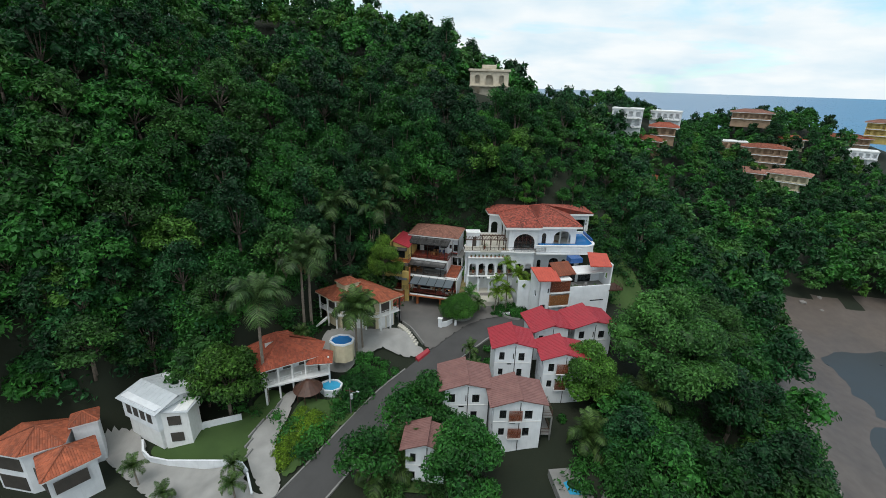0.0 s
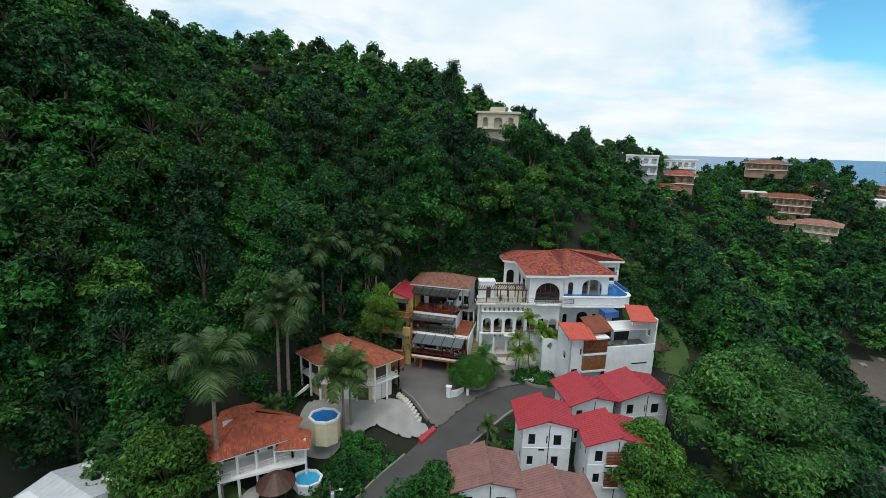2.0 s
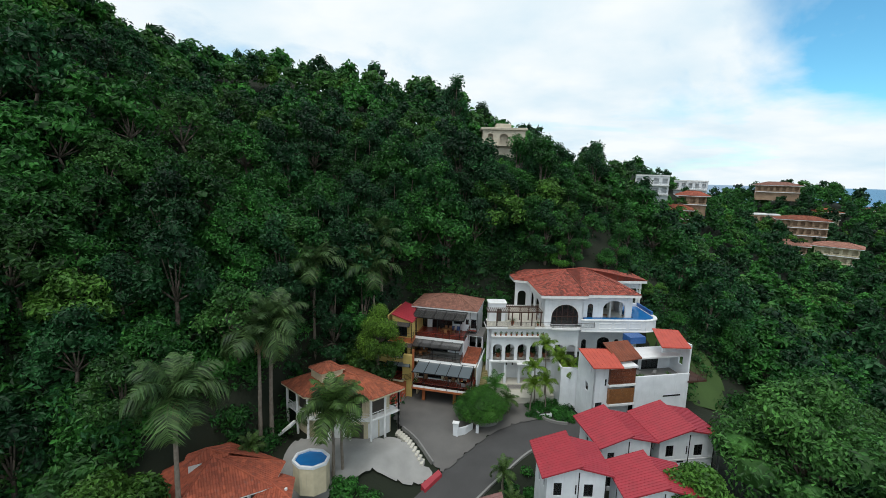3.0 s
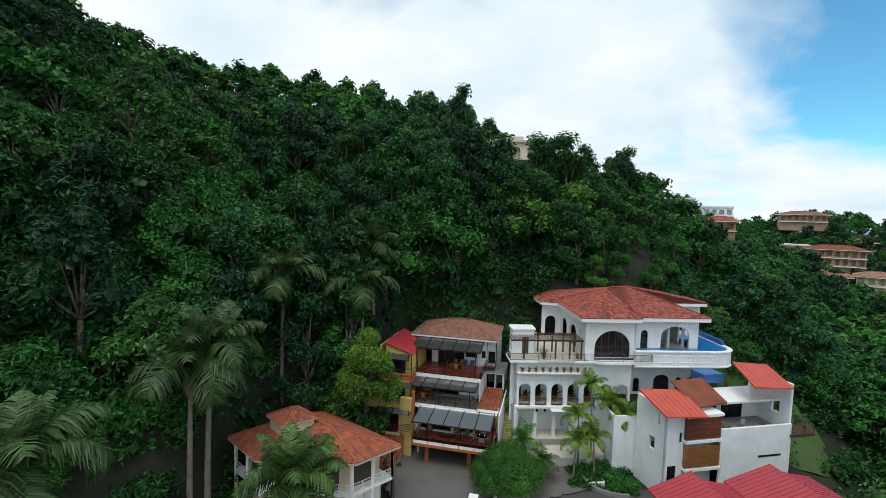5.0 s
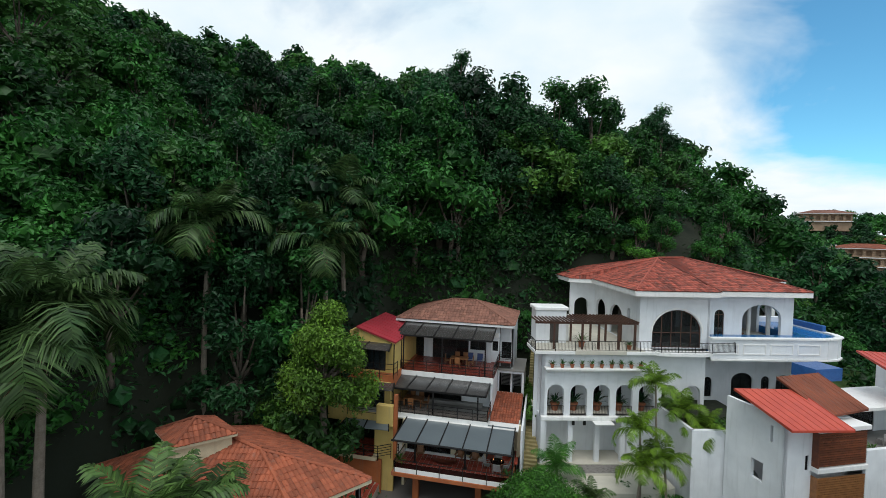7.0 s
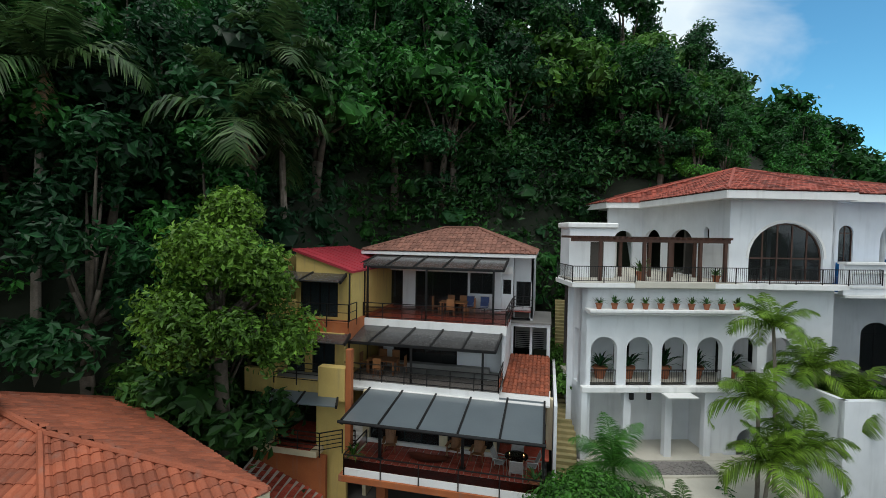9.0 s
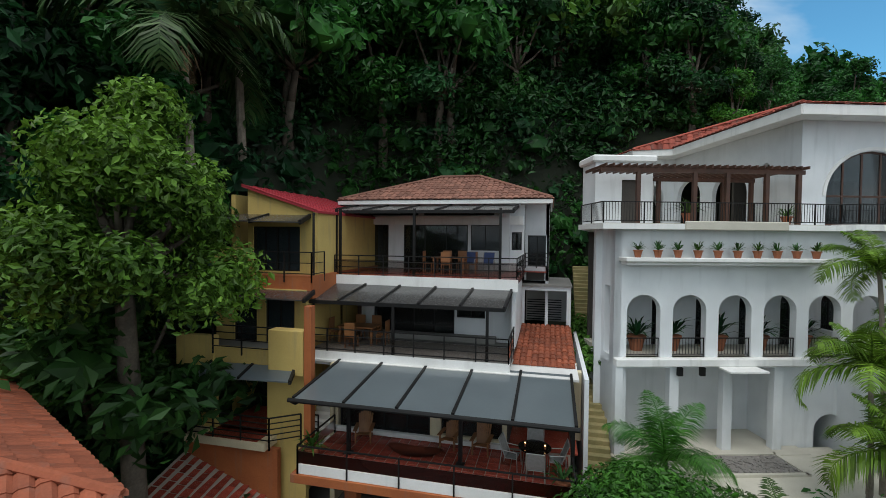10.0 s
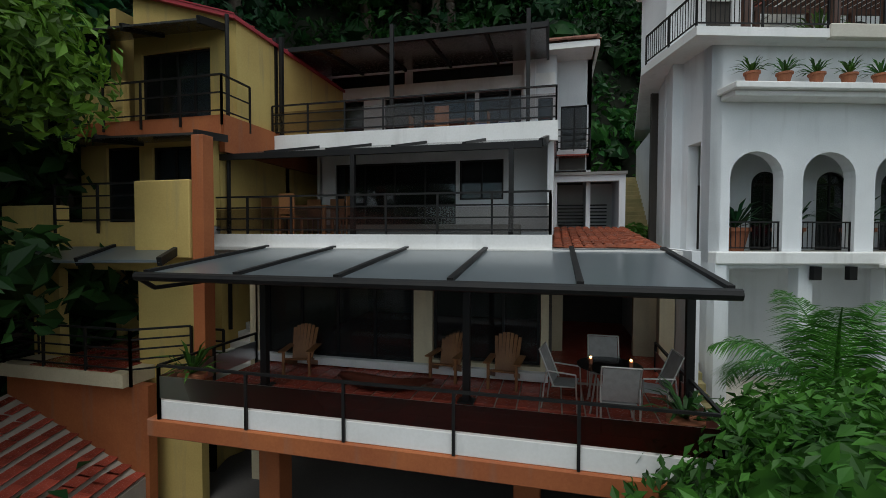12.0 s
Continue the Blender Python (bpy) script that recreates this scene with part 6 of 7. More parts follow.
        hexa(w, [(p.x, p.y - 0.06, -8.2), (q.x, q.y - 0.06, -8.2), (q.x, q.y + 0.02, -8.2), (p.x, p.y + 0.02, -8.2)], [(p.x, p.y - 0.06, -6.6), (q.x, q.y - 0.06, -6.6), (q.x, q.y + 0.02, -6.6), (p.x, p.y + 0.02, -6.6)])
        # upper windows are solid too, with the gloom in their colour
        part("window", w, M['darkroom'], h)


def corner_orange_house():
    h = thing("clay_roofed_house", "white house with stepped bright orange clay roofs", "house")
    for eave, z, ap in (
        ([(-52.4, 22.7), (-49.6, 27.9), (-53.4, 30.4), (-57.2, 25.6)], -8.6, [(-53.3, 26.8, -6.9)]),
        ([(-57.9, 24.4), (-54.6, 27.6), (-57.6, 31.6), (-63.5, 29.0), (-63.5, 24.0)], -7.6, [(-58.6, 27.6, -5.7)]),
        ([(-56.0, 29.4), (-53.6, 31.6), (-55.8, 33.6), (-58.0, 31.4)], -7.0, [(-55.9, 31.5, -6.0)]),
    ):
        polygon_roof(h, eave, z, ap, M['clay'], fascia=M['trimwhite'], fh=0.2)
        cx, cy = sum(p[0] for p in eave) / len(eave), sum(p[1] for p in eave) / len(eave)
        storey_walls(h, [(x + (cx - x) * 0.15, y + (cy - y) * 0.15) for x, y in eave], -14.6, z - 0.05, M['white'])
    for x0, y0, x1, y1, z0, z1 in ((-52.0, 23.6, -50.4, 26.6, -11.2, -9.4), (-56.6, 24.9, -53.0, 23.6, -11.4, -9.4), (-62.5, 24.6, -58.6, 24.85, -10.6, -8.6), (-62.5, 24.6, -58.6, 24.85, -13.8, -11.6)):
        d = (Vector((x1, y1)) - Vector((x0, y0))).normalized()
        nrm = Vector((d.y, -d.x)) * 0.12
        b = bmesh.new()
        hexa(b, [(x0, y0, z0), (x1, y1, z0), (x1 + nrm.x, y1 + nrm.y, z0), (x0 + nrm.x, y0 + nrm.y, z0)], [(x0, y0, z1), (x1, y1, z1), (x1 + nrm.x, y1 + nrm.y, z1), (x0 + nrm.x, y0 + nrm.y, z1)])
        # solid dark slab paints the unlit interior of each window
        part("window", b, M['darkroom'], h)


rust_house()
white_house()
corner_orange_house()


def rotated(cx, cy, ang, pts):
    c, s = math.cos(radians(ang)), math.sin(radians(ang))
    return [(cx + x * c - y * s, cy + x * s + y * c) for x, y in pts]


def townhouse(loc, rz, wd, dp, z0, z1, roof, label, balcony=True, slats=True, deck=True):
    """A white town house block with two butterfly-pitched sheet roofs, dark windows and slatted timber bays."""
    h = thing("townhouse", label, "house", loc, rz, "white townhouses")
    W = M['white']
    ops = [(-wd * 0.38, -wd * 0.24, z1 - 2.6, z1 - 1.2), (-wd * 0.38, -wd * 0.26, z1 - 5.4, z1 - 4.2), (wd * 0.14, wd * 0.3, z1 - 2.7, z1 - 1.3), (wd * 0.12, wd * 0.26, z1 - 5.6, z1 - 4.2)]
    part("front_wall", wall(-wd / 2, wd / 2, z0, z1, 0, 0.25, ops), W, h)
    for a, b, c, d in ops:
        window(h, a, b, c, d, 0.12, bars=1)
    part("back_wall", wall(-wd / 2, wd / 2, z0, z1, dp - 0.25, dp), W, h)
    sops = [(dp * 0.2, dp * 0.3, z1 - 2.4, z1 - 1.2), (dp * 0.2, dp * 0.32, z1 - 5.5, z1 - 4.3), (dp * 0.6, dp * 0.68, z1 - 3.2, z1 - 1.4)]
    for x in (-wd / 2, wd / 2 - 0.25):
        part("side_wall", wall(0.25, dp - 0.25, z0, z1, x, x + 0.25, sops, along='y'), W, h)
        for a, b, c, d in sops:
            window(h, a, b, c, d, x + 0.12, along='y', bars=0)
    part("cornice_trim", bx(-wd / 2 - 0.05, wd / 2 + 0.05, -0.05, 0.0, z1 - 3.12, z1 - 3.0), M['trimwhite'], h)
    part("corner_downpipe", bar(bmesh.new(), (wd / 2 + 0.06, -0.06, z0), (wd / 2 + 0.06, -0.06, z1), 0.05, 6), M['black'], h)
    part("slot_window", bx(-0.06, 0.06, -0.03, 0.02, z1 - 2.4, z1 - 1.4), M['black'], h)
    part("slot_window", bx(-wd * 0.16, -wd * 0.04, -0.03, 0.02, z1 - 3.4, z1 - 3.2), M['black'], h)
    part("floor", bx(-wd / 2 + 0.2, wd / 2 - 0.2, 0.2, dp - 0.2, z1 - 3.2, z1 - 3.0), M['darkroom'], h)
    part("downpipe", bar(bmesh.new(), (0.25, -0.06, z0), (0.25, -0.06, z1), 0.05, 6), M['black'], h)
    o = 0.7
    # two pitches meeting at different heights
    sheet_roof(h, [(-wd / 2 - o, -o, z1 - 0.15), (-wd / 2 - o, dp + o, z1 - 0.15), (0.35, dp + o, z1 + 1.15), (0.35, -o, z1 + 1.15)], roof, seams=16, thick=0.14)
    sheet_roof(h, [(wd / 2 + o, dp + o * 0.6, z1 - 0.1), (wd / 2 + o, -o * 0.6, z1 - 0.1), (-0.1, -o * 0.6, z1 + 0.8), (-0.1, dp + o * 0.6, z1 + 0.8)], roof, seams=16, thick=0.14)
    for y in (0.02, dp - 0.22):
        for pts in (((-wd / 2, z1), (0.3, z1), (0.3, z1 + 0.95)), ((0.3, z1), (wd / 2, z1), (0.3, z1 + 0.6))):
            tri = bmesh.new()
            lo = [tri.verts.new((x, y, z)) for x, z in pts]
            hi = [tri.verts.new((x, y + 0.2, z)) for x, z in pts]
            tri.faces.new(lo)
            tri.faces.new(hi[::-1])
            for i in range(3):
                tri.faces.new((lo[i], lo[(i + 1) % 3], hi[(i + 1) % 3], hi[i]))
            bmesh.ops.recalc_face_normals(tri, faces=tri.faces[:])
            part("gable", tri, W, h)
    if slats:
        for lev in range(2):
            zb = z1 - 2.7 - 2.9 * lev
            bay = part("bay", bx(-wd * 0.2, wd * 0.08, -0.5, 0, zb - 0.2, zb, bevel=0.02), M['trimwhite'], h)
            for k in range(9):
                part("slat", bx(-wd * 0.2, wd * 0.08, -0.47, -0.43, zb + 0.05 + k * 0.19, zb + 0.18 + k * 0.19), M['slatwood'], bay)
    if deck:
        for lev in range(2):
            z = z1 - 3.0 - 3.0 * lev
            part("balcony_slab", bx(wd / 2, wd / 2 + 1.8, 0.8, dp - 0.6, z - 0.2, z), M['concrete'], h)
            railing(h, [(wd / 2, 0.85), (wd / 2 + 1.75, 0.85), (wd / 2 + 1.75, dp - 0.65), (wd / 2, dp - 0.65)], z, 0.9, posts=1.2, rails=4, mat=M['darkwood'])
            for y in (0.9, dp - 0.7):
                part("balcony_post", bx(wd / 2 + 1.6, wd / 2 + 1.8, y - 0.1, y + 0.1, z0 - 1, z), M['concrete'], h)
    return h


T1 = "white townhouse with faded rose sheet roofs and timber slat bays"
T2 = "white townhouse with crimson sheet roofs and dark windows"
townhouse((-5.8, 45.9, 0), 16, 6.4, 5.0, -11.0, -2.6, M['metalpink'], T1, slats=False, deck=False)
townhouse((1.6, 44.6, 0), 16, 6.6, 4.6, -12.0, -2.7, M['metalpink'], T1)
townhouse((-0.1, 55.5, 0), 14, 5.8, 4.8, -9.8, -0.9, M['metalred'], T2, slats=False, deck=False)
townhouse((7.6, 54.9, 0), 14, 6.2, 4.4, -10.5, -1.2, M['metalred'], T2)
townhouse((5.6, 62.6, 0), 22, 5.8, 5.4, -8.4, -1.0, M['metalred'], T2, slats=False, deck=False)
townhouse((12.6, 65.8, 0), 22, 6.8, 5.2, -9.0, -0.9, M['metalred'], T2, slats=False)
townhouse((-9.4, 37.4, 0), 8, 5.0, 3.6, -14.0, -6.2, M['metalpink'], "white townhouse half hidden by garden trees", slats=False, deck=False)


def slat_villa():
    """The white house with slatted timber bays above the lane's end."""
    O = (3.9, 75.3, 0)
    h = thing("slat_bay_house", "white modern house with vermilion roofs and louvred timber bays", "house", O, 25, "white townhouses")
    W = M['white']
    part("left_wall", wall(0, 4.5, -6.9, 2.6, -1.0, -0.75, [(1.4, 2.3, -2.2, -0.9), (0.8, 1.0, 0.8, 1.9)], along='y'), W, h)
    part("front_wall", wall(-1.0, 1.2, -6.9, 2.6, 0, 0.25, [(-0.5, 0.5, -5.0, -3.2), (0.7, 1.0, -0.8, 0.2)]), W, h)
    window(h, -0.5, 0.5, -5.0, -3.2, 0.12, bars=1, cross=True)
    window(h, 0.7, 1.0, -0.8, 0.2, 0.12, bars=0)
    part("bay_wall", wall(1.2, 5.2, -6.9, 2.2, 0.7, 0.95), W, h)
    for lev, (za, mt) in enumerate(((-0.4, M['slatwood']), (-3.3, M['wood']))):
        bay = part("bay", bx(1.15, 5.25, -0.5, 0.75, za - 0.42, za - 0.1, bevel=0.02), M['trimwhite'], h)
        for k in range(14):
            part("slat", bx(1.3, 5.1, -0.42, -0.36, za + k * 0.155, za + 0.12 + k * 0.155), mt, bay)
        part("bay_side", bx(1.2, 1.3, -0.42, 0.7, za - 0.1, za + 2.15), mt, bay)
    part("bay_cap", bx(1.1, 5.3, -0.55, 0.8, 1.85, 2.15, bevel=0.02), M['trimwhite'], h)
    part("terrace_front", bx(5.2, 13.8, -0.4, -0.15, -6.9, 0.4, bevel=0.03), W, h)
    part("terrace_floor", bx(5.2, 13.8, -0.3, 4.2, -0.75, -0.5), M['concrete'], h)
    part("terrace_back", wall(5.2, 13.8, -0.5, 2.3, 3.6, 3.85, [(5.8, 8.2, -0.5, 1.5), (8.8, 11.6, -0.5, 1.5)]), W, h)
    window(h, 5.8, 8.2, -0.5, 1.5, 3.7, bars=2, name="sliding_door")
    window(h, 8.8, 11.6, -0.5, 1.5, 3.7, bars=2, name="sliding_door")
    part("roof_slab", bx(5.0, 13.9, 1.2, 5.0, 2.2, 2.45, bevel=0.02), M['trimwhite'], h)
    part("right_wall", wall(-0.2, 5.0, -6.9, 4.6, 13.6, 13.85, [(1.0, 1.9, 1.0, 2.4)], along='y'), W, h)
    part("block", wall(11.4, 13.8, 2.4, 4.4, 2.6, 2.85), W, h)
    part("room_back", bx(5.2, 13.6, 5.0, 5.15, -6.9, 2.2), M['white'], h)
    slot = part("slot_window", bx(9.8, 12.6, -0.44, -0.4, -2.9, -2.7), M['black'], h)
    sheet_roof(h, [(-1.9, -1.2, 2.55), (2.4, -1.6, 2.45), (2.6, 2.4, 3.6), (-2.0, 3.0, 3.7)], M['metalbright'], seams=8, thick=0.14)
    sheet_roof(h, [(2.4, 0.0, 2.7), (6.6, 0.6, 2.7), (6.2, 3.8, 4.2), (2.0, 3.4, 4.2)], M['clay'], seams=10, thick=0.14)
    sheet_roof(h, [(8.8, -0.4, 4.6), (13.2, -0.8, 4.4), (14.4, 3.6, 5.4), (10.6, 4.4, 5.6)], M['metalbright'], seams=8, thick=0.14)
    part("pool_mosaic", bx(7.6, 10.2, 5.0, 7.0, 3.0, 4.0), M['pooltile'], h)
    part("side_balcony", bx(13.6, 16.6, -0.6, 2.6, -1.0, -0.75), M['darkwood'], h)
    railing(h, [(13.7, -0.55), (16.5, -0.55), (16.5, 2.5)], -0.75, 0.9, posts=1.2, rails=5, mat=M['darkwood'])
    for k, (x, y) in enumerate(((6.6, 1.4), (7.5, 2.1), (9.4, 1.5))):
        c = thing("patio_chair", "dark terrace chair beside a small table", "chair", pose(*O, 0, 0, 25) @ Vector((x, y, -0.5)), k * 100, "slat house terrace chairs")
        part("seat", bx(-0.25, 0.25, -0.25, 0.25, 0.4, 0.45, bevel=0.01), M['chairmesh'], c)
        part("backrest", bx(-0.25, 0.25, 0.2, 0.25, 0.45, 0.95, bevel=0.01), M['chairmesh'], c)
        for sx in (-0.22, 0.22):
            for sy in (-0.22, 0.22):
                part("leg", bx(sx - 0.02, sx + 0.02, sy - 0.02, sy + 0.02, 0, 0.4), M['chairframe'], c)
    for lx in (5.9, 6.9, 11.0):
        pot(pose(*O, 0, 0, 25) @ Vector((lx, 0.4, -0.5)), "pots on the slat house terrace", 1.3, L['fresh'], 0.6, int(lx * 10))


slat_villa()

# ---- far houses on the hill and the headland ----
ROOFS = [M['clay'], M['claybrown'], M['clayrust']]


def far_house(x, y, w, d, floors, z, mat, roof, label, rz=0):
    h = thing("hillside_house", label, "house", (x, y, z), rz, "houses on the far headland")
    hh = floors * 3.2
    ops = []
    n = max(2, int(w / 2.4))
    for f in range(floors):
        ops += [(-w / 2 + w * (i + 0.2) / n, -w / 2 + w * (i + 0.8) / n, f * 3.2 + 0.5, f * 3.2 + 2.5) for i in range(n)]
    part("front_wall", wall(-w / 2, w / 2, -4, hh, -d / 2, -d / 2 + 0.3, ops), mat, h)
    part("core", bx(-w / 2 + 0.1, w / 2 - 0.1, -d / 2 + 1.2, d / 2, -4, hh), mat, h)
    part("side_wall", bx(-w / 2, -w / 2 + 0.3, -d / 2 + 0.3, d / 2, -4, hh), mat, h)
    part("side_wall", bx(w / 2 - 0.3, w / 2, -d / 2 + 0.3, d / 2, -4, hh), mat, h)
    for f in range(floors):
        part("balcony_slab", bx(-w / 2 - 0.2, w / 2 + 0.2, -d / 2 - 1.1, -d / 2 + 1.2, f * 3.2 - 0.15, f * 3.2 + 0.1), M['trimwhite'], h)
        railing(h, [(-w / 2, -d / 2 - 1.0), (w / 2, -d / 2 - 1.0)], f * 3.2 + 0.1, 0.9, posts=2.5, rails=2, r=0.04)
    if roof:
        polygon_roof(h, rect(-w / 2 - 1.2, w / 2 + 1.2, -d / 2 - 1.3, d / 2 + 1.0), hh + 0.05, [(-w * 0.22, 0, hh + 1.6), (w * 0.22, 0, hh + 1.6)], roof, tile=0.6, fascia=M['trimwhite'])
    else:
        part("parapet", bx(-w / 2 - 0.2, w / 2 + 0.2, -d / 2 - 0.2, d / 2, hh, hh + 0.5), M['trimwhite'], h)
    return h


hs = thing("hilltop_house", "sand-coloured hilltop house with a flat parapet and a small cupola", "house", (-19.3, 148.0, 33.0), 12)
part("front_wall", wall(-6, 6, -4, 7, -4, -3.7, [(-4.5, -3.0, 3.4, 6, 0.6), (-1.2, 1.2, 3.0, 6, 0.9), (3.0, 4.5, 3.4, 6, 0.6), (-4.5, -3.0, 0, 2.4), (3.0, 4.5, 0, 2.4)]), M['sand'], hs)
part("core", bx(-5.9, 5.9, -2.8, 5, -4, 7), M['sand'], hs)
part("side_wall", bx(5.7, 6, -3.7, 5, -4, 7), M['sand'], hs)
part("cornice", bx(-6.5, 6.5, -4.5, 5.4, 7, 7.7, bevel=0.1), M['sand'], hs)
part("cupola", bx(-2.2, 2.2, -2, 2.4, 7.7, 9.0, bevel=0.2), M['sand'], hs)
part("balcony_slab", bx(-6.3, 6.3, -5.4, -3.7, 2.6, 2.9), M['sand'], hs)


for n, (x, y, z, w, d, fl, mt, rf) in enumerate((
    (30.8, 192, 22.0, 11, 8, 2, M['white'], None), (50.9, 219, 23.5, 12, 8, 1, M['white'], None), (40.3, 197, 13.5, 12, 9, 1, M['farochre'], M['clay']),
    (41.0, 181, 0.5, 9, 7, 1, M['farochre'], M['clay']), (47.0, 201, 18.5, 9, 8, 1, M['farochre'], M['clayrust']), (102, 267, 22.5, 17, 10, 1, M['farochre'], M['claybrown']),
    (79, 236, 1.5, 10, 8, 1, M['white'], None), (70, 232, 4.5, 13, 8, 1, M['farochre'], M['clayrust']), (90, 250, 6.0, 13, 8, 2, M['farochre'], None),
    (100, 236, 5.5, 17, 9, 2, M['farochre'], M['clay']), (86, 219, -3.0, 17, 10, 2, M['farochre'], M['claybrown']), (103, 214, -2.5, 13, 9, 2, M['cream'], M['claybrown']),
    (120, 259, 11.0, 9, 7, 1, M['cream'], M['clay']), (157, 285, 11.0, 18, 10, 1, M['farochre'], M['clay']), (146, 258, 4.0, 20, 10, 2, M['white'], None),
    (170, 281, 16.0, 14, 10, 2, M['yellow'], M['claybrown']),
)):
    far_house(x, y, w, d, fl, z, mt, rf, "pale hillside house with %s and balconies" % ("an orange clay roof" if rf else "a flat roof"), rz=-12 - n % 4 * 6)


# ---- palms ----
def frond_mesh(name, seed, length, leaf, droop=0.9, n=26, width=0.5, lean=0.75, stiff=1.0, blade=0.036):
    """One feather frond that leaves the crown along +x and arches over."""
    rng = random.Random(seed)
    vs, fs = [], []

    def at(t):
        a = lean - droop * 1.9 * t * t
        return a
    p = Vector((0, 0, 0))
    pts = [p.copy()]
    for i in range(n):
        a = at(i / n)
        p = p + Vector((math.cos(a), 0, math.sin(a))) * length / n
        pts.append(p.copy())
    for i in range(n):
        a, b = pts[i], pts[i + 1]
        r = 0.035 * (1 - i / n) + 0.008
        k = len(vs)
        for q in (a, b):
            vs += [q + Vector((0, -r, 0)), q + Vector((0, r, 0)), q + Vector((0, 0, -r * 1.4))]
        fs += [(k, k + 1, k + 4, k + 3), (k + 1, k + 2, k + 5, k + 4), (k + 2, k, k + 3, k + 5)]
        t = (i + 0.5) / n
        ll = width * (0.35 + 1.3 * math.sin(math.pi * min(1, t * 0.9 + 0.12)) ** 0.8) * length / 3.0
        d = (b - a).normalized()
        for s in (-1, 1):
            for h in (0.0, 0.5):
                o = a.lerp(b, h + rng.uniform(0, 0.3))
                out = (Vector((0, s, 0)) * 0.9 + d * 0.55 + Vector((0, 0, rng.uniform(-0.45, 0.1) * stiff))).normalized()
                tip = o + out * ll * rng.uniform(0.85, 1.1) + Vector((0, 0, -0.28 * ll))
                mid = o + out * ll * 0.5
                w = d * blade * (length / 3.0 + 0.4)
                k = len(vs)
                vs += [o - w * 0.5, o + w * 0.5, mid + w, tip, mid - w]
                fs += [(k, k + 1, k + 2, k + 4), (k + 4, k + 2, k + 3)]
    return raw_mesh(name, vs, fs, leaf)


def palm_kit(name, seed, length, leaf, **kw):
    return [frond_mesh(name + "_frond", seed + i, length * (0.9 + 0.1 * i), leaf, droop=0.55 + 0.25 * i, lean=1.25 - 0.42 * i, **kw) for i in range(4)]


FEATHER = palm_kit("feather", 100, 4.8, L['greypalm'], width=0.7)
COCO = palm_kit("coco", 200, 4.3, L['palm'], width=0.6)
LIME = palm_kit("lime", 300, 2.15, L['limepalm'], width=0.62, n=34, blade=0.022)
DWARF = palm_kit("dwarf", 400, 2.0, L['palm'], width=0.55, n=34, blade=0.018)
DRY = [frond_mesh("dry_frond", 500 + i, 2.6, M['deadfrond'], droop=0.4, lean=-1.15 + 0.1 * i, n=14, width=0.3) for i in range(2)]


def palm(loc, top, kit, label, n=16, r=0.16, dry=0, seed=0, bend=0.5, group=""):
    """A palm whose trunk stands at loc and whose crown is at height top."""
    rng = random.Random(seed)
    e = thing("palm_tree", label, "palm", loc, rng.uniform(0, 360), group)
    h = top - loc[2]
    b = bmesh.new()
    prev = Vector((0, 0, -0.6))
    for i in range(1, 9):
        t = i / 8
        q = Vector((bend * t * t, 0.2 * bend * math.sin(t * 3), h * t))
        bar(b, prev, q, r * (1.25 - 0.5 * (t - 0.125)), 8, r * (1.25 - 0.5 * t) * 0.94)
        prev = q
    part("trunk", b, M['palmbark'], e)
    for i in range(n):
        t = i / n
        o = part("frond", kit[min(3, int(t * 4))], None, e)
        o.matrix_basis = pose(*prev, rng.uniform(-8, 8), 0, i * 137.5 + rng.uniform(-12, 12)) @ Matrix.Scale(rng.uniform(0.85, 1.1), 4)
    for i in range(dry):
        o = part("dry_frond", DRY[i % 2], None, e, "hanging dry brown frond")
        o.matrix_basis = pose(prev.x, prev.y, prev.z - 0.15, 0, 0, i * 360 / dry + rng.uniform(-15, 15)) @ Matrix.Scale(rng.uniform(0.8, 1.2), 4)
    return e


def gz(x, y):
    return ground_z(x, y)


palm((-37.0, 59.6, gz(-37, 59.6)), 9.6, FEATHER, "tall grey-green feather palm with hanging dry fronds", 18, 0.24, 7, 1)
palm((-37.8, 58.4, gz(-37.8, 58.4)), 8.4, FEATHER, "tall grey-green feather palm with hanging dry fronds", 14, 0.22, 6, 2)
palm((-37.6, 71.8, gz(-37.6, 71.8)), 14.6, FEATHER, "very tall slim palm with a ragged crown on the hillside", 15, 0.2, 5, 3)
palm((-37.0, 44.8, gz(-37, 44.8)), 7.4, FEATHER, "large arching green palm above the rust-roofed house", 16, 0.24, 3, 4)
palm((-30.6, 81.4, gz(-30.6, 81.4)), 17.2, FEATHER, "very tall feather palm with hanging dry fronds", 13, 0.2, 7, 9)
palm((-30.5, 78.0, gz(-30.5, 78)), 13.0, FEATHER, "tall palm with brown drooping fronds behind the annex", 13, 0.2, 6, 5)
palm((-27.2, 57.0, -7.6), 1.6, COCO, "coconut palm beside the raised pool", 17, 0.17, 6, 6)
palm((-26.4, 57.9, -7.4), 0.8, COCO, "coconut palm beside the raised pool", 15, 0.16, 5, 7)
palm((-36.0, 53.5, gz(-36, 53.5)), -3.4, DWARF, "pale feathery young palm by the garden stair", 14, 0.1, 0, 8)


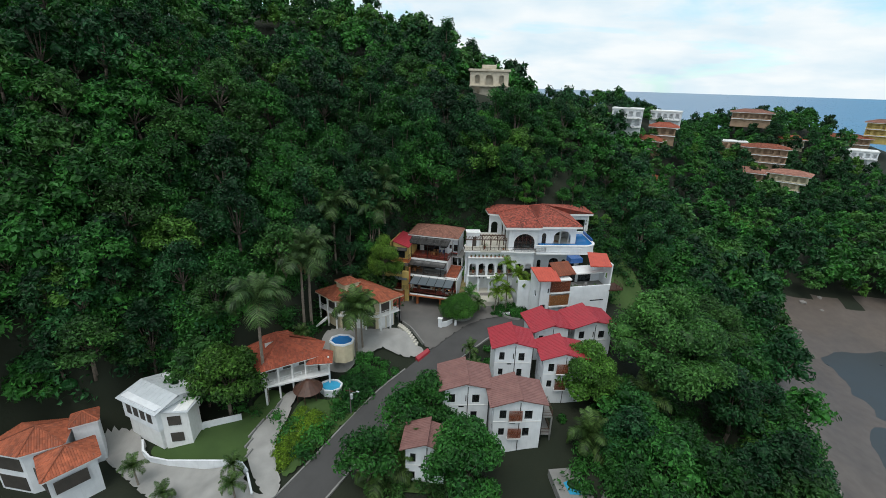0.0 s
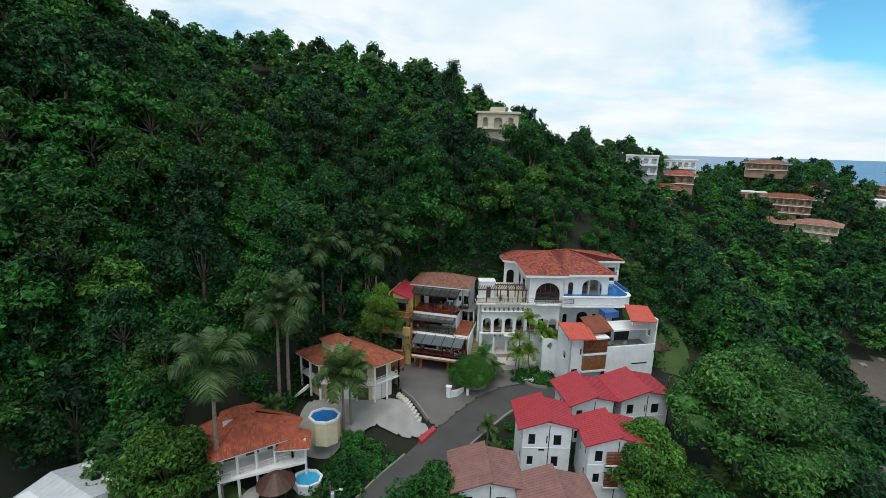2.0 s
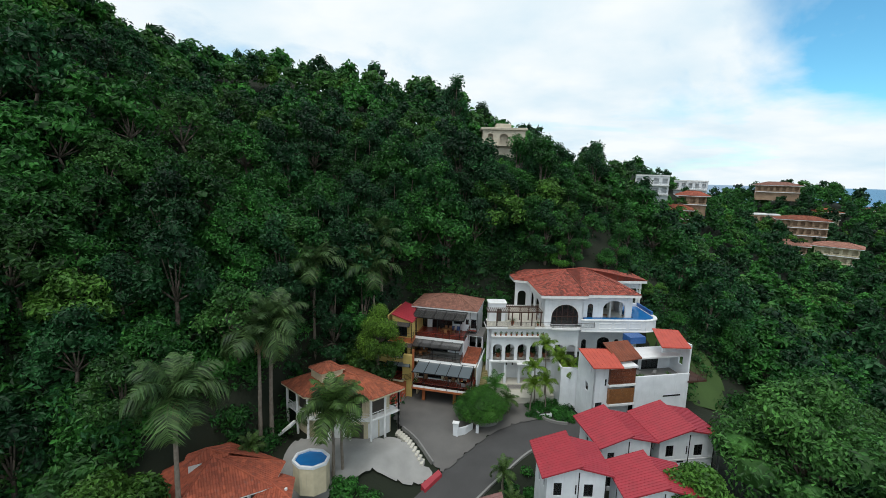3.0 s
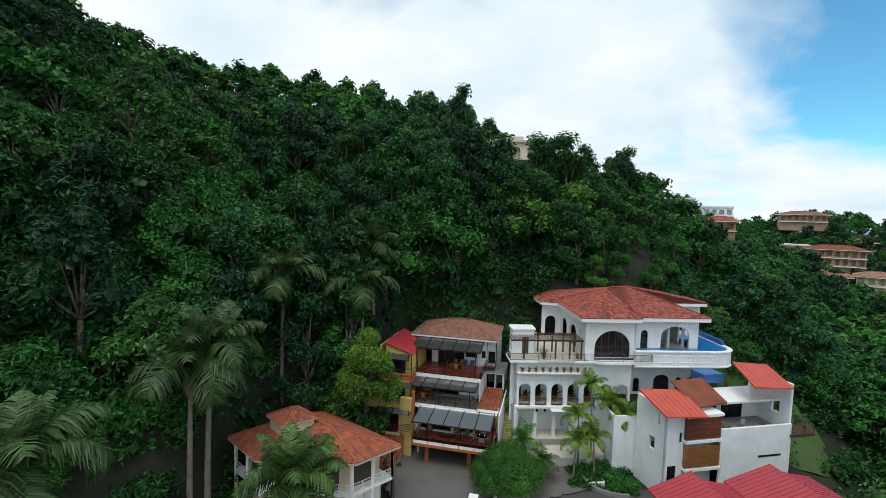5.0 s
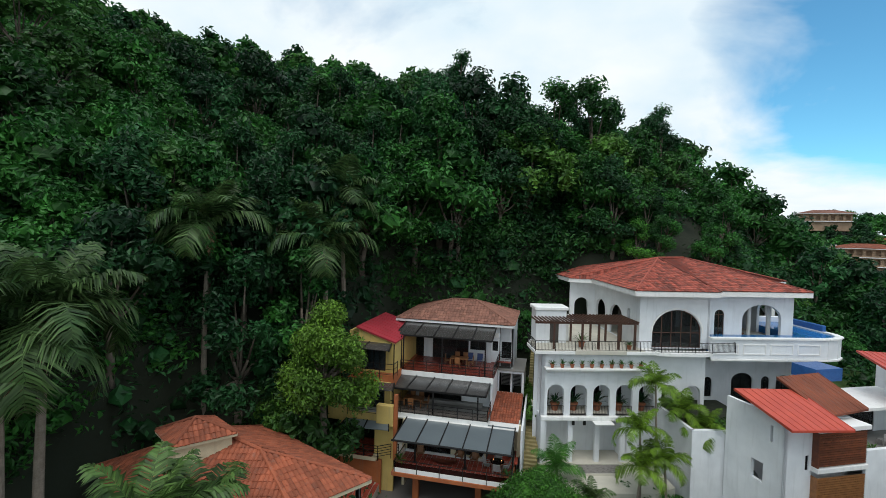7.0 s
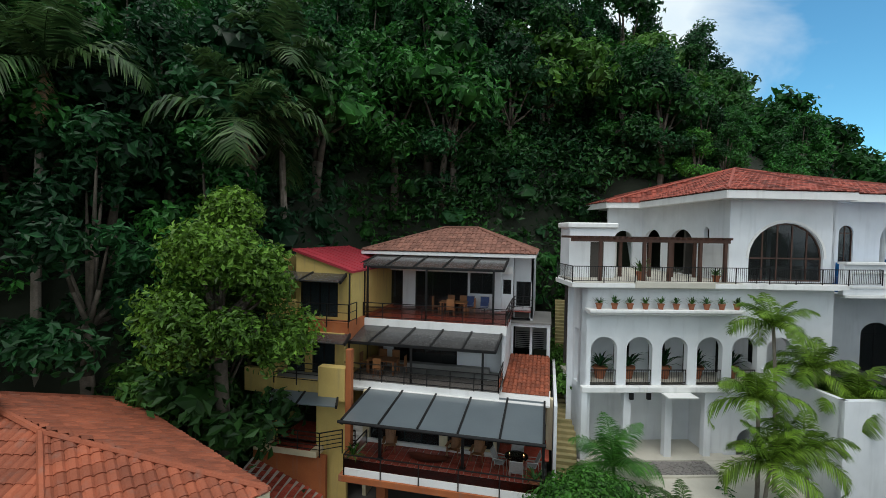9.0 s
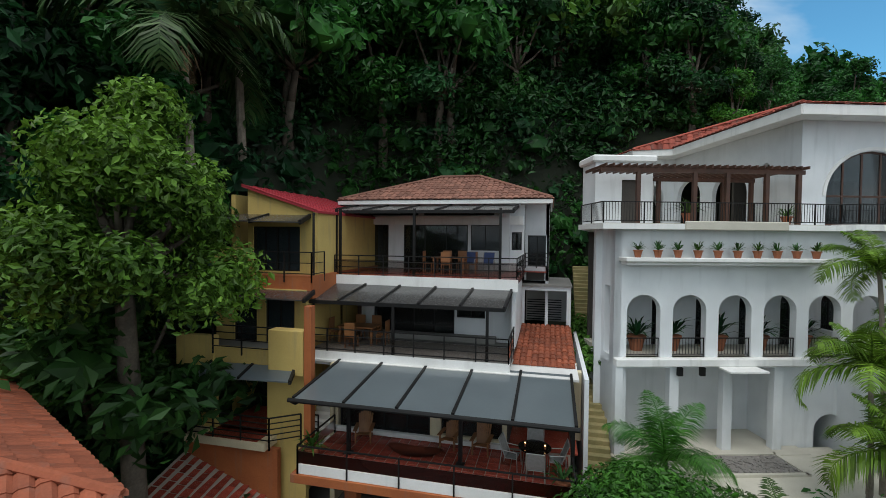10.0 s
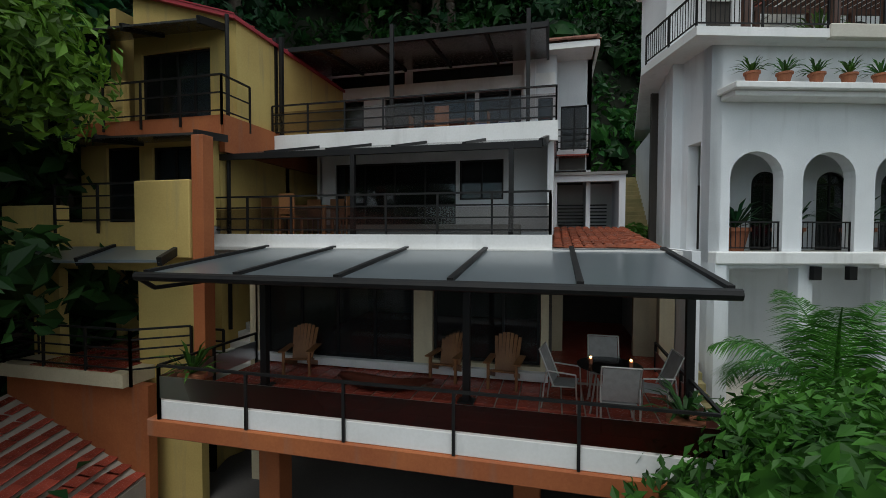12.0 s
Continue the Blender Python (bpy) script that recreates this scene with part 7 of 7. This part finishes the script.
def specials():
    tall = tree_meshes("court_tree", 41, 16.8, 3.7, 34, 22000, 0.13, L['sunny'], flat=0.8, low=0.58, heart=0.22, lobe=0.2, fall=0.36, inner=0.35)
    slope = [tree_meshes("slope_tree", 50 + i, 15.0, 4.2, 22, 3900, 0.24, L[m], flat=0.8, low=0.3, heart=0.4, lobe=0.22, fall=0.72, inner=0.4, detail=1) for i, m in enumerate(('deep', 'forest', 'forest', 'court'))]
    rs = random.Random(77)
    for i in range(36):
        x, y = -44 + 47 * ((i * 0.618) % 1), 93.5 + 3.2 * (i % 4) + rs.uniform(-1, 1)
        if x > -13:
            y += 4.5
        k = rs.choice((0, 0, 1, 1, 2, 3))
        plant_tree(slope[k], (x, y, gz(x, y) - 0.3), rs.uniform(0.75, 1.2) * (0.6 if x > -2.5 else 1.0), rs.uniform(0, 360), ("dark slender forest tree on the slope behind the houses", "tall leafy forest tree on the slope behind the houses", "tall leafy forest tree on the slope behind the houses", "light green creeper-clad tree behind the houses")[k], group="slope trees behind the houses", name="slope_tree")
    for i in range(12):
        x, y = -42 + 12 * ((i * 0.618) % 1), 70 + 2.0 * i
        k = rs.choice((0, 0, 1))
        plant_tree(slope[k], (x, y, gz(x, y) - 0.3), rs.uniform(0.8, 1.05), rs.uniform(0, 360), ("dark slender forest tree beside the annex", "tall leafy forest tree beside the annex")[k], group="slope trees beside the annex", name="slope_tree")
    for x, y, top in ((-33.0, 144.0, 56.0), (-9.0, 112.0, 36.6), (-3.6, 114.5, 35.4), (4.8, 121.0, 36.0), (-69.0, 171.0, 62.5), (-37.0, 167.0, 57.0), (-28.0, 166.0, 52.0), (8.6, 104.0, 19.6), (-1.2, 104.5, 27.0)):
        z = gz(x, y)
        plant_tree(slope[1 if y < 110 else 0], (x, y, z - 0.3), (top - z) / 14.8, rs.uniform(0, 360), "tall emergent tree rising above the forest ridge", group="emergent ridge trees", name="emergent_tree")
    for i in range(16):
        x, y = -73.0 + 17.5 * ((i * 0.618) % 1), 33.5 + 0.85 * i
        k = (0, 1, 2, 5, 3)[i % 5]
        plant_tree(MIDDLE[k], (x, y, gz(x, y) - 0.3), rs.uniform(0.62, 0.85), rs.uniform(0, 360), KIND_LABEL[k], group="forest edge above the lane houses", name="forest_tree")
    plant_tree(tall, (-27.4, 72.2, -6.8), 1.0, 40, "bright yellow-green leafy tree shading the annex", name="court_tree")
    low = tree_meshes("round_tree", 42, 4.6, 3.7, 16, 26000, 0.09, L['court'], flat=0.62, low=0.3, core=True)
    plant_tree(low, (-11.8, 72.3, -6.6), 1.04, 15, "low dense round-headed tree on the courtyard island", name="round_tree")
    wide = tree_meshes("spreading_tree", 43, 18.0, 10.5, 60, 19000, 0.28, L['olive'], flat=0.75, low=0.3, heart=0.6, lobe=0.15, fall=0.5, detail=1)
    plant_tree(wide, (23.5, 63.5, -9.0), 1.0, 0, "huge spreading olive-green tree on the coastal slope", name="spreading_tree")
    plant_tree(wide, (36.0, 82.0, gz(36, 82)), 0.8, 130, "broad olive-green tree on the coastal slope", name="spreading_tree")
    mid = tree_meshes("garden_tree", 44, 9.0, 4.4, 30, 9500, 0.19, L['forest'], flat=0.85, low=0.28, heart=0.5, lobe=0.2, fall=0.5, detail=1)
    fr = tree_meshes("bright_garden_tree", 45, 8.0, 3.8, 28, 9000, 0.17, L['fresh'], flat=0.85, low=0.26, heart=0.45, lobe=0.2, fall=0.5, detail=1)
    for kit, x, y, z, s, lab in (
        (mid, -11.0, 46.4, -11.2, 1.12, "dense green garden tree beside the lane"), (mid, -4.2, 37.6, -12.4, 1.3, "dense green garden tree before the townhouses"),
        (fr, -41.0, 41.2, -10.5, 1.55, "tall yellow-green tree between two houses"), (fr, 11.2, 56.6, -9.2, 1.35, "fresh green tree beside the crimson-roofed townhouses"),
        (fr, 14.0, 55.0, -10.0, 1.0, "fresh green tree below the townhouses"), (fr, 5.9, 63.6, -8.2, 0.62, "small round green tree in the townhouse court"),
        (mid, 19.0, 50.0, gz(19, 50), 1.1, "dense green tree on the coastal slope"), (mid, 15.0, 44.0, gz(15, 44), 0.8, "dense green tree on the coastal slope"),
        (mid, 44.0, 66.0, gz(44, 66), 1.0, "green tree standing at the edge of the mud flats"), (fr, -31.0, 73.0, gz(-31, 73), 0.9, "leafy green tree beside the annex"),
    ):
        plant_tree(kit, (x, y, z), s, random.uniform(0, 360), lab, name="garden_tree")


specials()
for i, (x, y, top) in enumerate(((-3.4, 79.4, 2.9), (-1.1, 80.5, 0.6), (-4.9, 77.6, 0.0), (-5.4, 75.8, -2.0), (-3.2, 76.8, -1.9), (0.2, 79.8, -0.4))):
    palm((x, y, -6.6 if y < 79 else -6.2), top, LIME, "lime-green palm before the villa", 11, 0.09, 0, 40 + i, 0.3, "palms before the villa")
palm((-10.8, 77.4, -6.4), -3.75, palm_kit("court_palm", 450, 2.7, L['court'], width=0.6, n=52, blade=0.011), "small feathery palm on the villa forecourt", 12, 0.1, 0, 60, 0.1)
palm((-8.4, 74.6, -6.4), -4.3, DWARF, "small feathery palm on the villa forecourt", 14, 0.09, 0, 61, 0.1)
for i, (x, y) in enumerate(((-15.2, 36.6), (-13.2, 39.2), (-12.4, 41.6), (11.5, 46.5), (20.0, 57.5), (-46.2, 29.0), (-40.5, 27.4), (-33.6, 32.0), (-32.4, 30.0), (-6.4, 57.2), (-7.6, 60.0))):
    palm((x, y, gz(x, y)), gz(x, y) + 2.2 + i % 3 * 0.7, COCO if i < 5 else DWARF, "young garden palm with arching green fronds", 13, 0.12, 0, 70 + i, 0.2, "garden palms")


# ---- undergrowth ----
BUILT = [(-28.6, -12.0, 73.5, 90.3), (-24.5, -0.5, 59, 79.6), (-36.5, -14, 53, 69), (-43.5, -27, 43, 55), (-55, -32, 30, 42.5), (-66, -40, 10, 34), (-10, 20, 42, 72), (0, 20, 71, 84), (-13, 3, 33, 41)]


def built(x, y):
    if road_near(x, y)[0] < 3.4 or any(a < x < b and c < y < d for a, b, c, d in BUILT):
        return True
    q = VM.inverted() @ Vector((x, y, 0))
    return -1.5 < q.x < 30 and -4.8 < q.y < (12 if q.x < 7 else 15.5)


def shrubs(name, seed, count, area, size, leaves, leaf, rad, label, test=None, lift=0.0):
    rng = random.Random(seed)
    cs, rs = [], []
    tries = 0
    while len(cs) < count and tries < count * 12:
        tries += 1
        x, y = rng.uniform(area[0], area[1]), rng.uniform(area[2], area[3])
        if (test or built)(x, y):
            continue
        z = gz(x, y)
        if z < -20.5:
            continue
        r = rng.uniform(*rad)
        cs.append((x, y, z + r * 0.45 + lift))
        rs.append(r)
    v, f = leaf_cloud(np.random.default_rng(seed), np.array(cs), np.array(rs), leaves, size, 0.8, True, 0.4, 0.5, 1)
    return tagged(part(name, raw_mesh(name, v, f, leaf), None), label, "shrubs", kind="stuff")


shrubs("undergrowth", 1, 900, (-58, -10, 66, 108), 0.26, 34000, L['deep'], (0.8, 2.4), "dense dark undergrowth on the slope behind the houses")
shrubs("undergrowth", 21, 620, (-105, -42, 34, 100), 0.42, 22000, L['forest'], (1.2, 3.0), "dense green undergrowth filling the hillside forest", lambda x, y: built(x, y) or x > -57 and y < 43)
shrubs("undergrowth", 23, 130, (-66, -38, 30, 58), 0.26, 14000, L['forest'], (0.7, 1.8), "dense green shrubs behind the lane houses", lambda x, y: built(x, y) and not (y > 42.5 and x < -44) or road_near(x, y)[0] < 6 or -57 < x < -43 and y < 43 or x < -48 and y < 35 or x > -44.5 and y < 56)
shrubs("garden_planting", 24, 90, (-18, -2, 33, 47), 0.2, 12000, L['olive'], (0.5, 1.2), "mixed green garden planting before the townhouses", lambda x, y: road_near(x, y)[0] < 4.6)
shrubs("coastal_planting", 25, 120, (4, 18, 34, 60), 0.22, 14000, L['forest'], (0.5, 1.4), "dense green planting below the townhouses", lambda x, y: x < 8 + max(0, y - 40) * 0.3)
shrubs("undergrowth", 26, 330, (-88, -46, 32, 66), 0.36, 26000, L['deep'], (1.2, 3.0), "dense dark undergrowth above the lane houses", lambda x, y: built(x, y) or x > -44 and y > 40)
shrubs("undergrowth", 22, 150, (8, 50, 24, 52), 0.3, 12000, L['olive'], (0.8, 2.2), "tangled green scrub on the lower coastal slope", lambda x, y: built(x, y) or x < 15 and y > 37)
shrubs("bank_planting", 12, 520, (-31, -4, 89, 103), 0.25, 40000, L['forest'], (0.9, 2.3), "dense green thicket on the bank right behind the houses")
shrubs("undergrowth", 2, 420, (-62, -20, 38, 72), 0.24, 30000, L['forest'], (0.7, 1.8), "dense green undergrowth below the forest edge")
shrubs("undergrowth", 3, 560, (9, 60, 34, 118), 0.28, 44000, L['forest'], (0.8, 2.4), "tangled green scrub on the coastal slope")
shrubs("undergrowth", 4, 260, (-14, 34, 96, 122), 0.26, 20000, L['deep'], (1.0, 2.6), "dense dark undergrowth behind the villa")
shrubs("roadside_shrubs", 5, 110, (-29, -19.4, 45, 57), 0.2, 13000, L['forest'], (0.4, 0.95), "thick green shrubs on the bank above the lane", lambda x, y: road_near(x, y)[0] < 3.5 or (x < -26.5 and y < 52) or (x > -24.5 and y > 56.3) or x < -27.5 and y > 53)
shrubs("lime_hedge", 6, 150, (-32, -25, 35, 45), 0.15, 15000, L['hedge'], (0.4, 0.85), "bright lime-green hedge along the drive", lambda x, y: not (max(-31.6, -31.0 + (37 - y) * 0.9) < x - (y - 40) * 0.03 < -28.9 + max(0, y - 36) * 0.3 and 35.6 < y < 44.5))
shrubs("villa_planting", 7, 46, (-6, 1.5, 74.5, 79.5), 0.15, 8000, L['forest'], (0.4, 0.9), "mixed green planting before the villa", lambda x, y: False)
shrubs("terrace_planting", 8, 24, (-1.5, 4.0, 81.2, 83.0), 0.2, 3500, L['fresh'], (0.5, 0.9), "leafy planting in the raised garden bed", lambda x, y: False, lift=5.6)
shrubs("stair_planting", 9, 40, (-13.4, -12.2, 82, 92), 0.16, 5000, L['fresh'], (0.3, 0.7), "bright green shrubs beside the garden stair", lambda x, y: False, lift=3.2)
shrubs("townhouse_planting", 10, 60, (-8, 16, 48, 70), 0.18, 6000, L['forest'], (0.3, 0.8), "low green planting between the townhouses", lambda x, y: not (road_near(x, y)[0] > 4 and (60 < y < 62 or x < -5 or 50.5 < y < 53)))
shrubs("garden_shrubs", 11, 70, (-34, -26, 65, 76), 0.13, 20000, L['deep'], (0.6, 1.5), "dark broad-leaved shrubs below the annex", lambda x, y: x > -29.2 and y > 67.5 or x > -27 and y < 69)


def rounded(poly):
    """A plan polygon with its corners cut twice."""
    for _ in range(2):
        out = []
        for (xa, ya), (xb, yb) in zip(poly, poly[1:] + poly[:1]):
            out += [(xa * 0.78 + xb * 0.22, ya * 0.78 + yb * 0.22), (xa * 0.22 + xb * 0.78, ya * 0.22 + yb * 0.78)]
        poly = out
    return poly


DRIVE = thing("drive_edging", "stepped pale concrete edging along the curving driveway", "edging")


def ground_patch(name, poly, mat, label, category, lift=0.05, step=1.2):
    """A sheet that follows the ground within a plan polygon."""
    xs = [p[0] for p in poly]
    ys = [p[1] for p in poly]

    def inside(x, y):
        c = False
        for (xa, ya), (xb, yb) in zip(poly, poly[1:] + poly[:1]):
            if (ya > y) != (yb > y) and x < (xb - xa) * (y - ya) / (yb - ya) + xa:
                c = not c
        return c
    def onto_border(x, y):
        best = (1e9, x, y)
        for (xa, ya), (xb, yb) in zip(poly, poly[1:] + poly[:1]):
            dx, dy = xb - xa, yb - ya
            t = min(1, max(0, ((x - xa) * dx + (y - ya) * dy) / (dx * dx + dy * dy)))
            d = math.hypot(x - xa - t * dx, y - ya - t * dy)
            if d < best[0]:
                best = (d, xa + t * dx, ya + t * dy)
        return best
    nx, ny = int((max(xs) - min(xs)) / step) + 1, int((max(ys) - min(ys)) / step) + 1
    idx, vs, fs = {}, [], []

    def vid(i, j):
        if (i, j) not in idx:
            x, y = min(xs) + i * step, min(ys) + j * step
            d, bx_, by_ = onto_border(x, y)
            if d < step * (0.4 if inside(x, y) else 1.3):
                x, y = bx_, by_
            idx[i, j] = len(vs)
            vs.append((x, y, gz(x, y) + lift + 0.1))
        return idx[i, j]
    for i in range(nx):
        for j in range(ny):
            if inside(min(xs) + (i + 0.5) * step, min(ys) + (j + 0.5) * step):
                fs.append((vid(i, j), vid(i + 1, j), vid(i + 1, j + 1), vid(i, j + 1)))
    return tagged(part(name, raw_mesh(name, vs, fs, mat, True), None), label, category, kind="structure")


for name, poly, mat, label, category, lift in PAVED_AREAS:
    ground_patch(name, rounded(poly), M[mat], label, category, lift, step=0.6)
ground_patch("lawn", rounded([(-48.4, 33.0), (-44.9, 33.0), (-32.9, 33.7), (-34.7, 37.1), (-35.1, 42.5), (-34.0, 46.5), (-38.2, 47.0), (-40.2, 41.6), (-45.0, 36.4), (-48.7, 34.4)]), M['grass'], "mown green lawn before the grey-roofed house", "lawn", 0.3, step=0.6)
ground_patch("lawn", rounded([(-28.6, 34.6), (-27.6, 35.2), (-23.0, 46.5), (-22.0, 50.0), (-26.8, 49.4), (-27.2, 47.0), (-31.6, 46.4), (-32.4, 43.7), (-31.6, 40.0), (-30.6, 37.0)]), M['grass'], "mown green verge beside the lane", "lawn", 0.3, step=0.6)
ground_patch("lawn", rounded([(12, 88), (24, 84), (26, 96), (14, 100)]), M['grass'], "patch of light grass beside the villa", "lawn", step=0.8)
ground_patch("lawn", rounded([(-19.6, 34.0), (-4.0, 36.5), (-8.0, 40.5), (-15.5, 44.0), (-17.6, 42.0)]), M['grass'], "rough worn grass beside the lane", "lawn", 0.25, step=0.6)
ground_patch("driveway", rounded([(-34.6, 47.4), (-35.7, 42.9), (-35.8, 38.7), (-34.9, 36.1), (-33.0, 34.0), (-31.0, 32.4), (-28.0, 31.5), (-28.2, 34.0), (-30.0, 35.5), (-31.2, 37.4), (-32.2, 40.0), (-32.7, 43.7), (-33.0, 47.4)]), M['paledrive'], "curving pale concrete driveway", "driveway", 0.38, step=0.4)
ground_patch("driveway", rounded([(-56.5, 34.0), (-53.5, 36.0), (-50.0, 34.4), (-47.9, 32.3), (-33.4, 33.3), (-31.1, 31.5), (-28.6, 32.6), (-28.0, 29.0), (-42.0, 27.0), (-49.0, 29.4), (-55.0, 31.5)]), M['paledrive'], "broad pale concrete driveway before the white wall", "driveway", 0.34, step=0.6)
for x, y in ((-34.9, 45.0), (-35.6, 43.0), (-35.9, 41.0), (-35.9, 39.0), (-35.2, 37.2), (-34.0, 35.4)):
    part("drive_border", bx(x - 0.12, x + 0.12, y - 0.9, y + 0.9, gz(x, y) + 0.2, gz(x, y) + 0.75, bevel=0.03), M['concrete'], DRIVE)
gw = thing("garden_wall", "low white rendered garden wall round the lawn", "wall")
for (xa, ya), (xb, yb) in zip([(-50.4, 34.3), (-49.2, 33.0), (-47.6, 32.4), (-44.6, 32.5), (-33.9, 33.6), (-32.6, 33.0)], [(-49.2, 33.0), (-47.6, 32.4), (-44.6, 32.5), (-33.9, 33.6), (-32.6, 33.0), (-31.0, 31.4)]):
    za, zb = gz(xa, ya), gz(xb, yb)
    part("wall_panel", beam(bmesh.new(), (xa, ya, za + 0.5), (xb, yb, zb + 0.5), 0.25, 1.5), M['white'], gw)
gw2 = thing("garden_wall", "white rendered wall behind the lawn", "wall")
part("wall_panel", beam(bmesh.new(), (-44.6, 37.4, -11.6), (-39.2, 41.2, -11.6), 0.25, 1.6), M['white'], gw2)

# ---- street things ----


def street_lamp(x, y, label, h=6.5):
    e = thing("utility_pole", label, "pole", (x, y, gz(x, y)))
    part("pole", bar(bmesh.new(), (0, 0, -0.5), (0, 0, h), 0.11, 8, 0.08), M['darkconcrete'], e)
    part("crossarm", bx(-0.7, 0.7, -0.05, 0.05, h - 0.5, h - 0.38), M['darkwood'], e)
    part("lamp_arm", bar(bmesh.new(), (0, 0, h - 0.9), (1.1, 0.2, h - 0.5), 0.03, 6), M['metalgrey'], e)
    part("lamp_head", bx(0.95, 1.4, 0.1, 0.35, h - 0.56, h - 0.42, bevel=0.03), M['metalgrey'], e)
    part("transformer", bar(bmesh.new(), (0.25, 0, h - 1.8), (0.25, 0, h - 1.0), 0.2, 10), M['metalgrey'], e)


street_lamp(-23.6, 46.2, "grey concrete utility pole with a lamp and transformer", 5.0)
street_lamp(-13.5, 43.0, "dark utility pole at the lane's edge", 5.5)
pl = thing("planter", "white rendered planter box on the courtyard edge", "planter", (-3.2, 75.4, -6.45), 20)
part("trough", bx(-0.9, 0.9, -0.35, 0.35, 0, 0.55, bevel=0.06), M['white'], pl)
part("soil", bx(-0.8, 0.8, -0.27, 0.27, 0.5, 0.57), M['forestfloor'], pl)
pc = thing("planter_wall", "curved white planter wall at the lane's end", "wall")
for i in range(10):
    a0, a1 = radians(150 + i * 14), radians(150 + (i + 1) * 14)
    part("wall_panel", beam(bmesh.new(), (-1.2 + 3.2 * math.cos(a0), 76.4 + 2.6 * math.sin(a0), -6.3), (-1.2 + 3.2 * math.cos(a1), 76.4 + 2.6 * math.sin(a1), -6.3), 0.2, 0.5), M['concrete'], pc)
isl = thing("planted_island", "kerbed planting island under the courtyard tree", "island")
part("kerb", prism(bmesh.new(), [(-11.8 + 2.2 * math.cos(i * math.pi / 10), 72.2 + 1.6 * math.sin(i * math.pi / 10)) for i in range(20)], -7.0, -6.2), M['concrete'], isl)
part("soil", prism(bmesh.new(), [(-11.8 + 2.0 * math.cos(i * math.pi / 10), 72.2 + 1.4 * math.sin(i * math.pi / 10)) for i in range(20)], -6.2, -6.15), M['forestfloor'], isl)
hut = thing("thatched_hut", "dark thatched shelter beside the light blue pool", "shelter", (-31.0, 46.8, -10.4), 40)
bm = bmesh.new()
bmesh.ops.create_cone(bm, cap_ends=True, segments=14, radius1=2.3, radius2=0.3, depth=1.5, matrix=Matrix.Translation((0, 0, 2.6)))
part("thatch", bm, M['darkwood'], hut)
for i in range(6):
    a = i * math.pi / 3
    part("post", bar(bmesh.new(), (1.7 * math.cos(a), 1.7 * math.sin(a), -0.4), (1.7 * math.cos(a), 1.7 * math.sin(a), 2.2), 0.07, 6), M['darkwood'], hut)
ptio = thing("pool_patio", "stone patio with a small turquoise pool below the townhouses", "pool", (10.0, 41.5, gz(10, 41.5) + 0.3), 20)
part("paving", bx(-3, 3, -2.5, 2.5, -1.5, 0.0, bevel=0.03), M['concrete'], ptio)
part("pool_water", prism(bmesh.new(), [(-1.6, -1.6), (0.6, -1.9), (1.2, -0.4), (-0.4, 0.6), (-1.8, 0.2)], 0.0, 0.05), LIGHTPOOL, ptio)
# rocks on the flats
rr = random.Random(9)
for i in range(60):
    x, y = rr.uniform(52, 110), rr.uniform(55, 145)
    z = gz(x, y)
    if z > -21.5 or z < -25.2:
        continue
    o = tagged(new("rock", stone_mes[i % 3]), "dark weathered rock lying on the tidal mud", "rock", "rocks on the mud flats")
    s = rr.uniform(0.4, 1.6)
    o.matrix_world = pose(x, y, z, 0, 0, rr.uniform(0, 360)) @ Matrix.Diagonal((s, s, s * 0.5, 1))
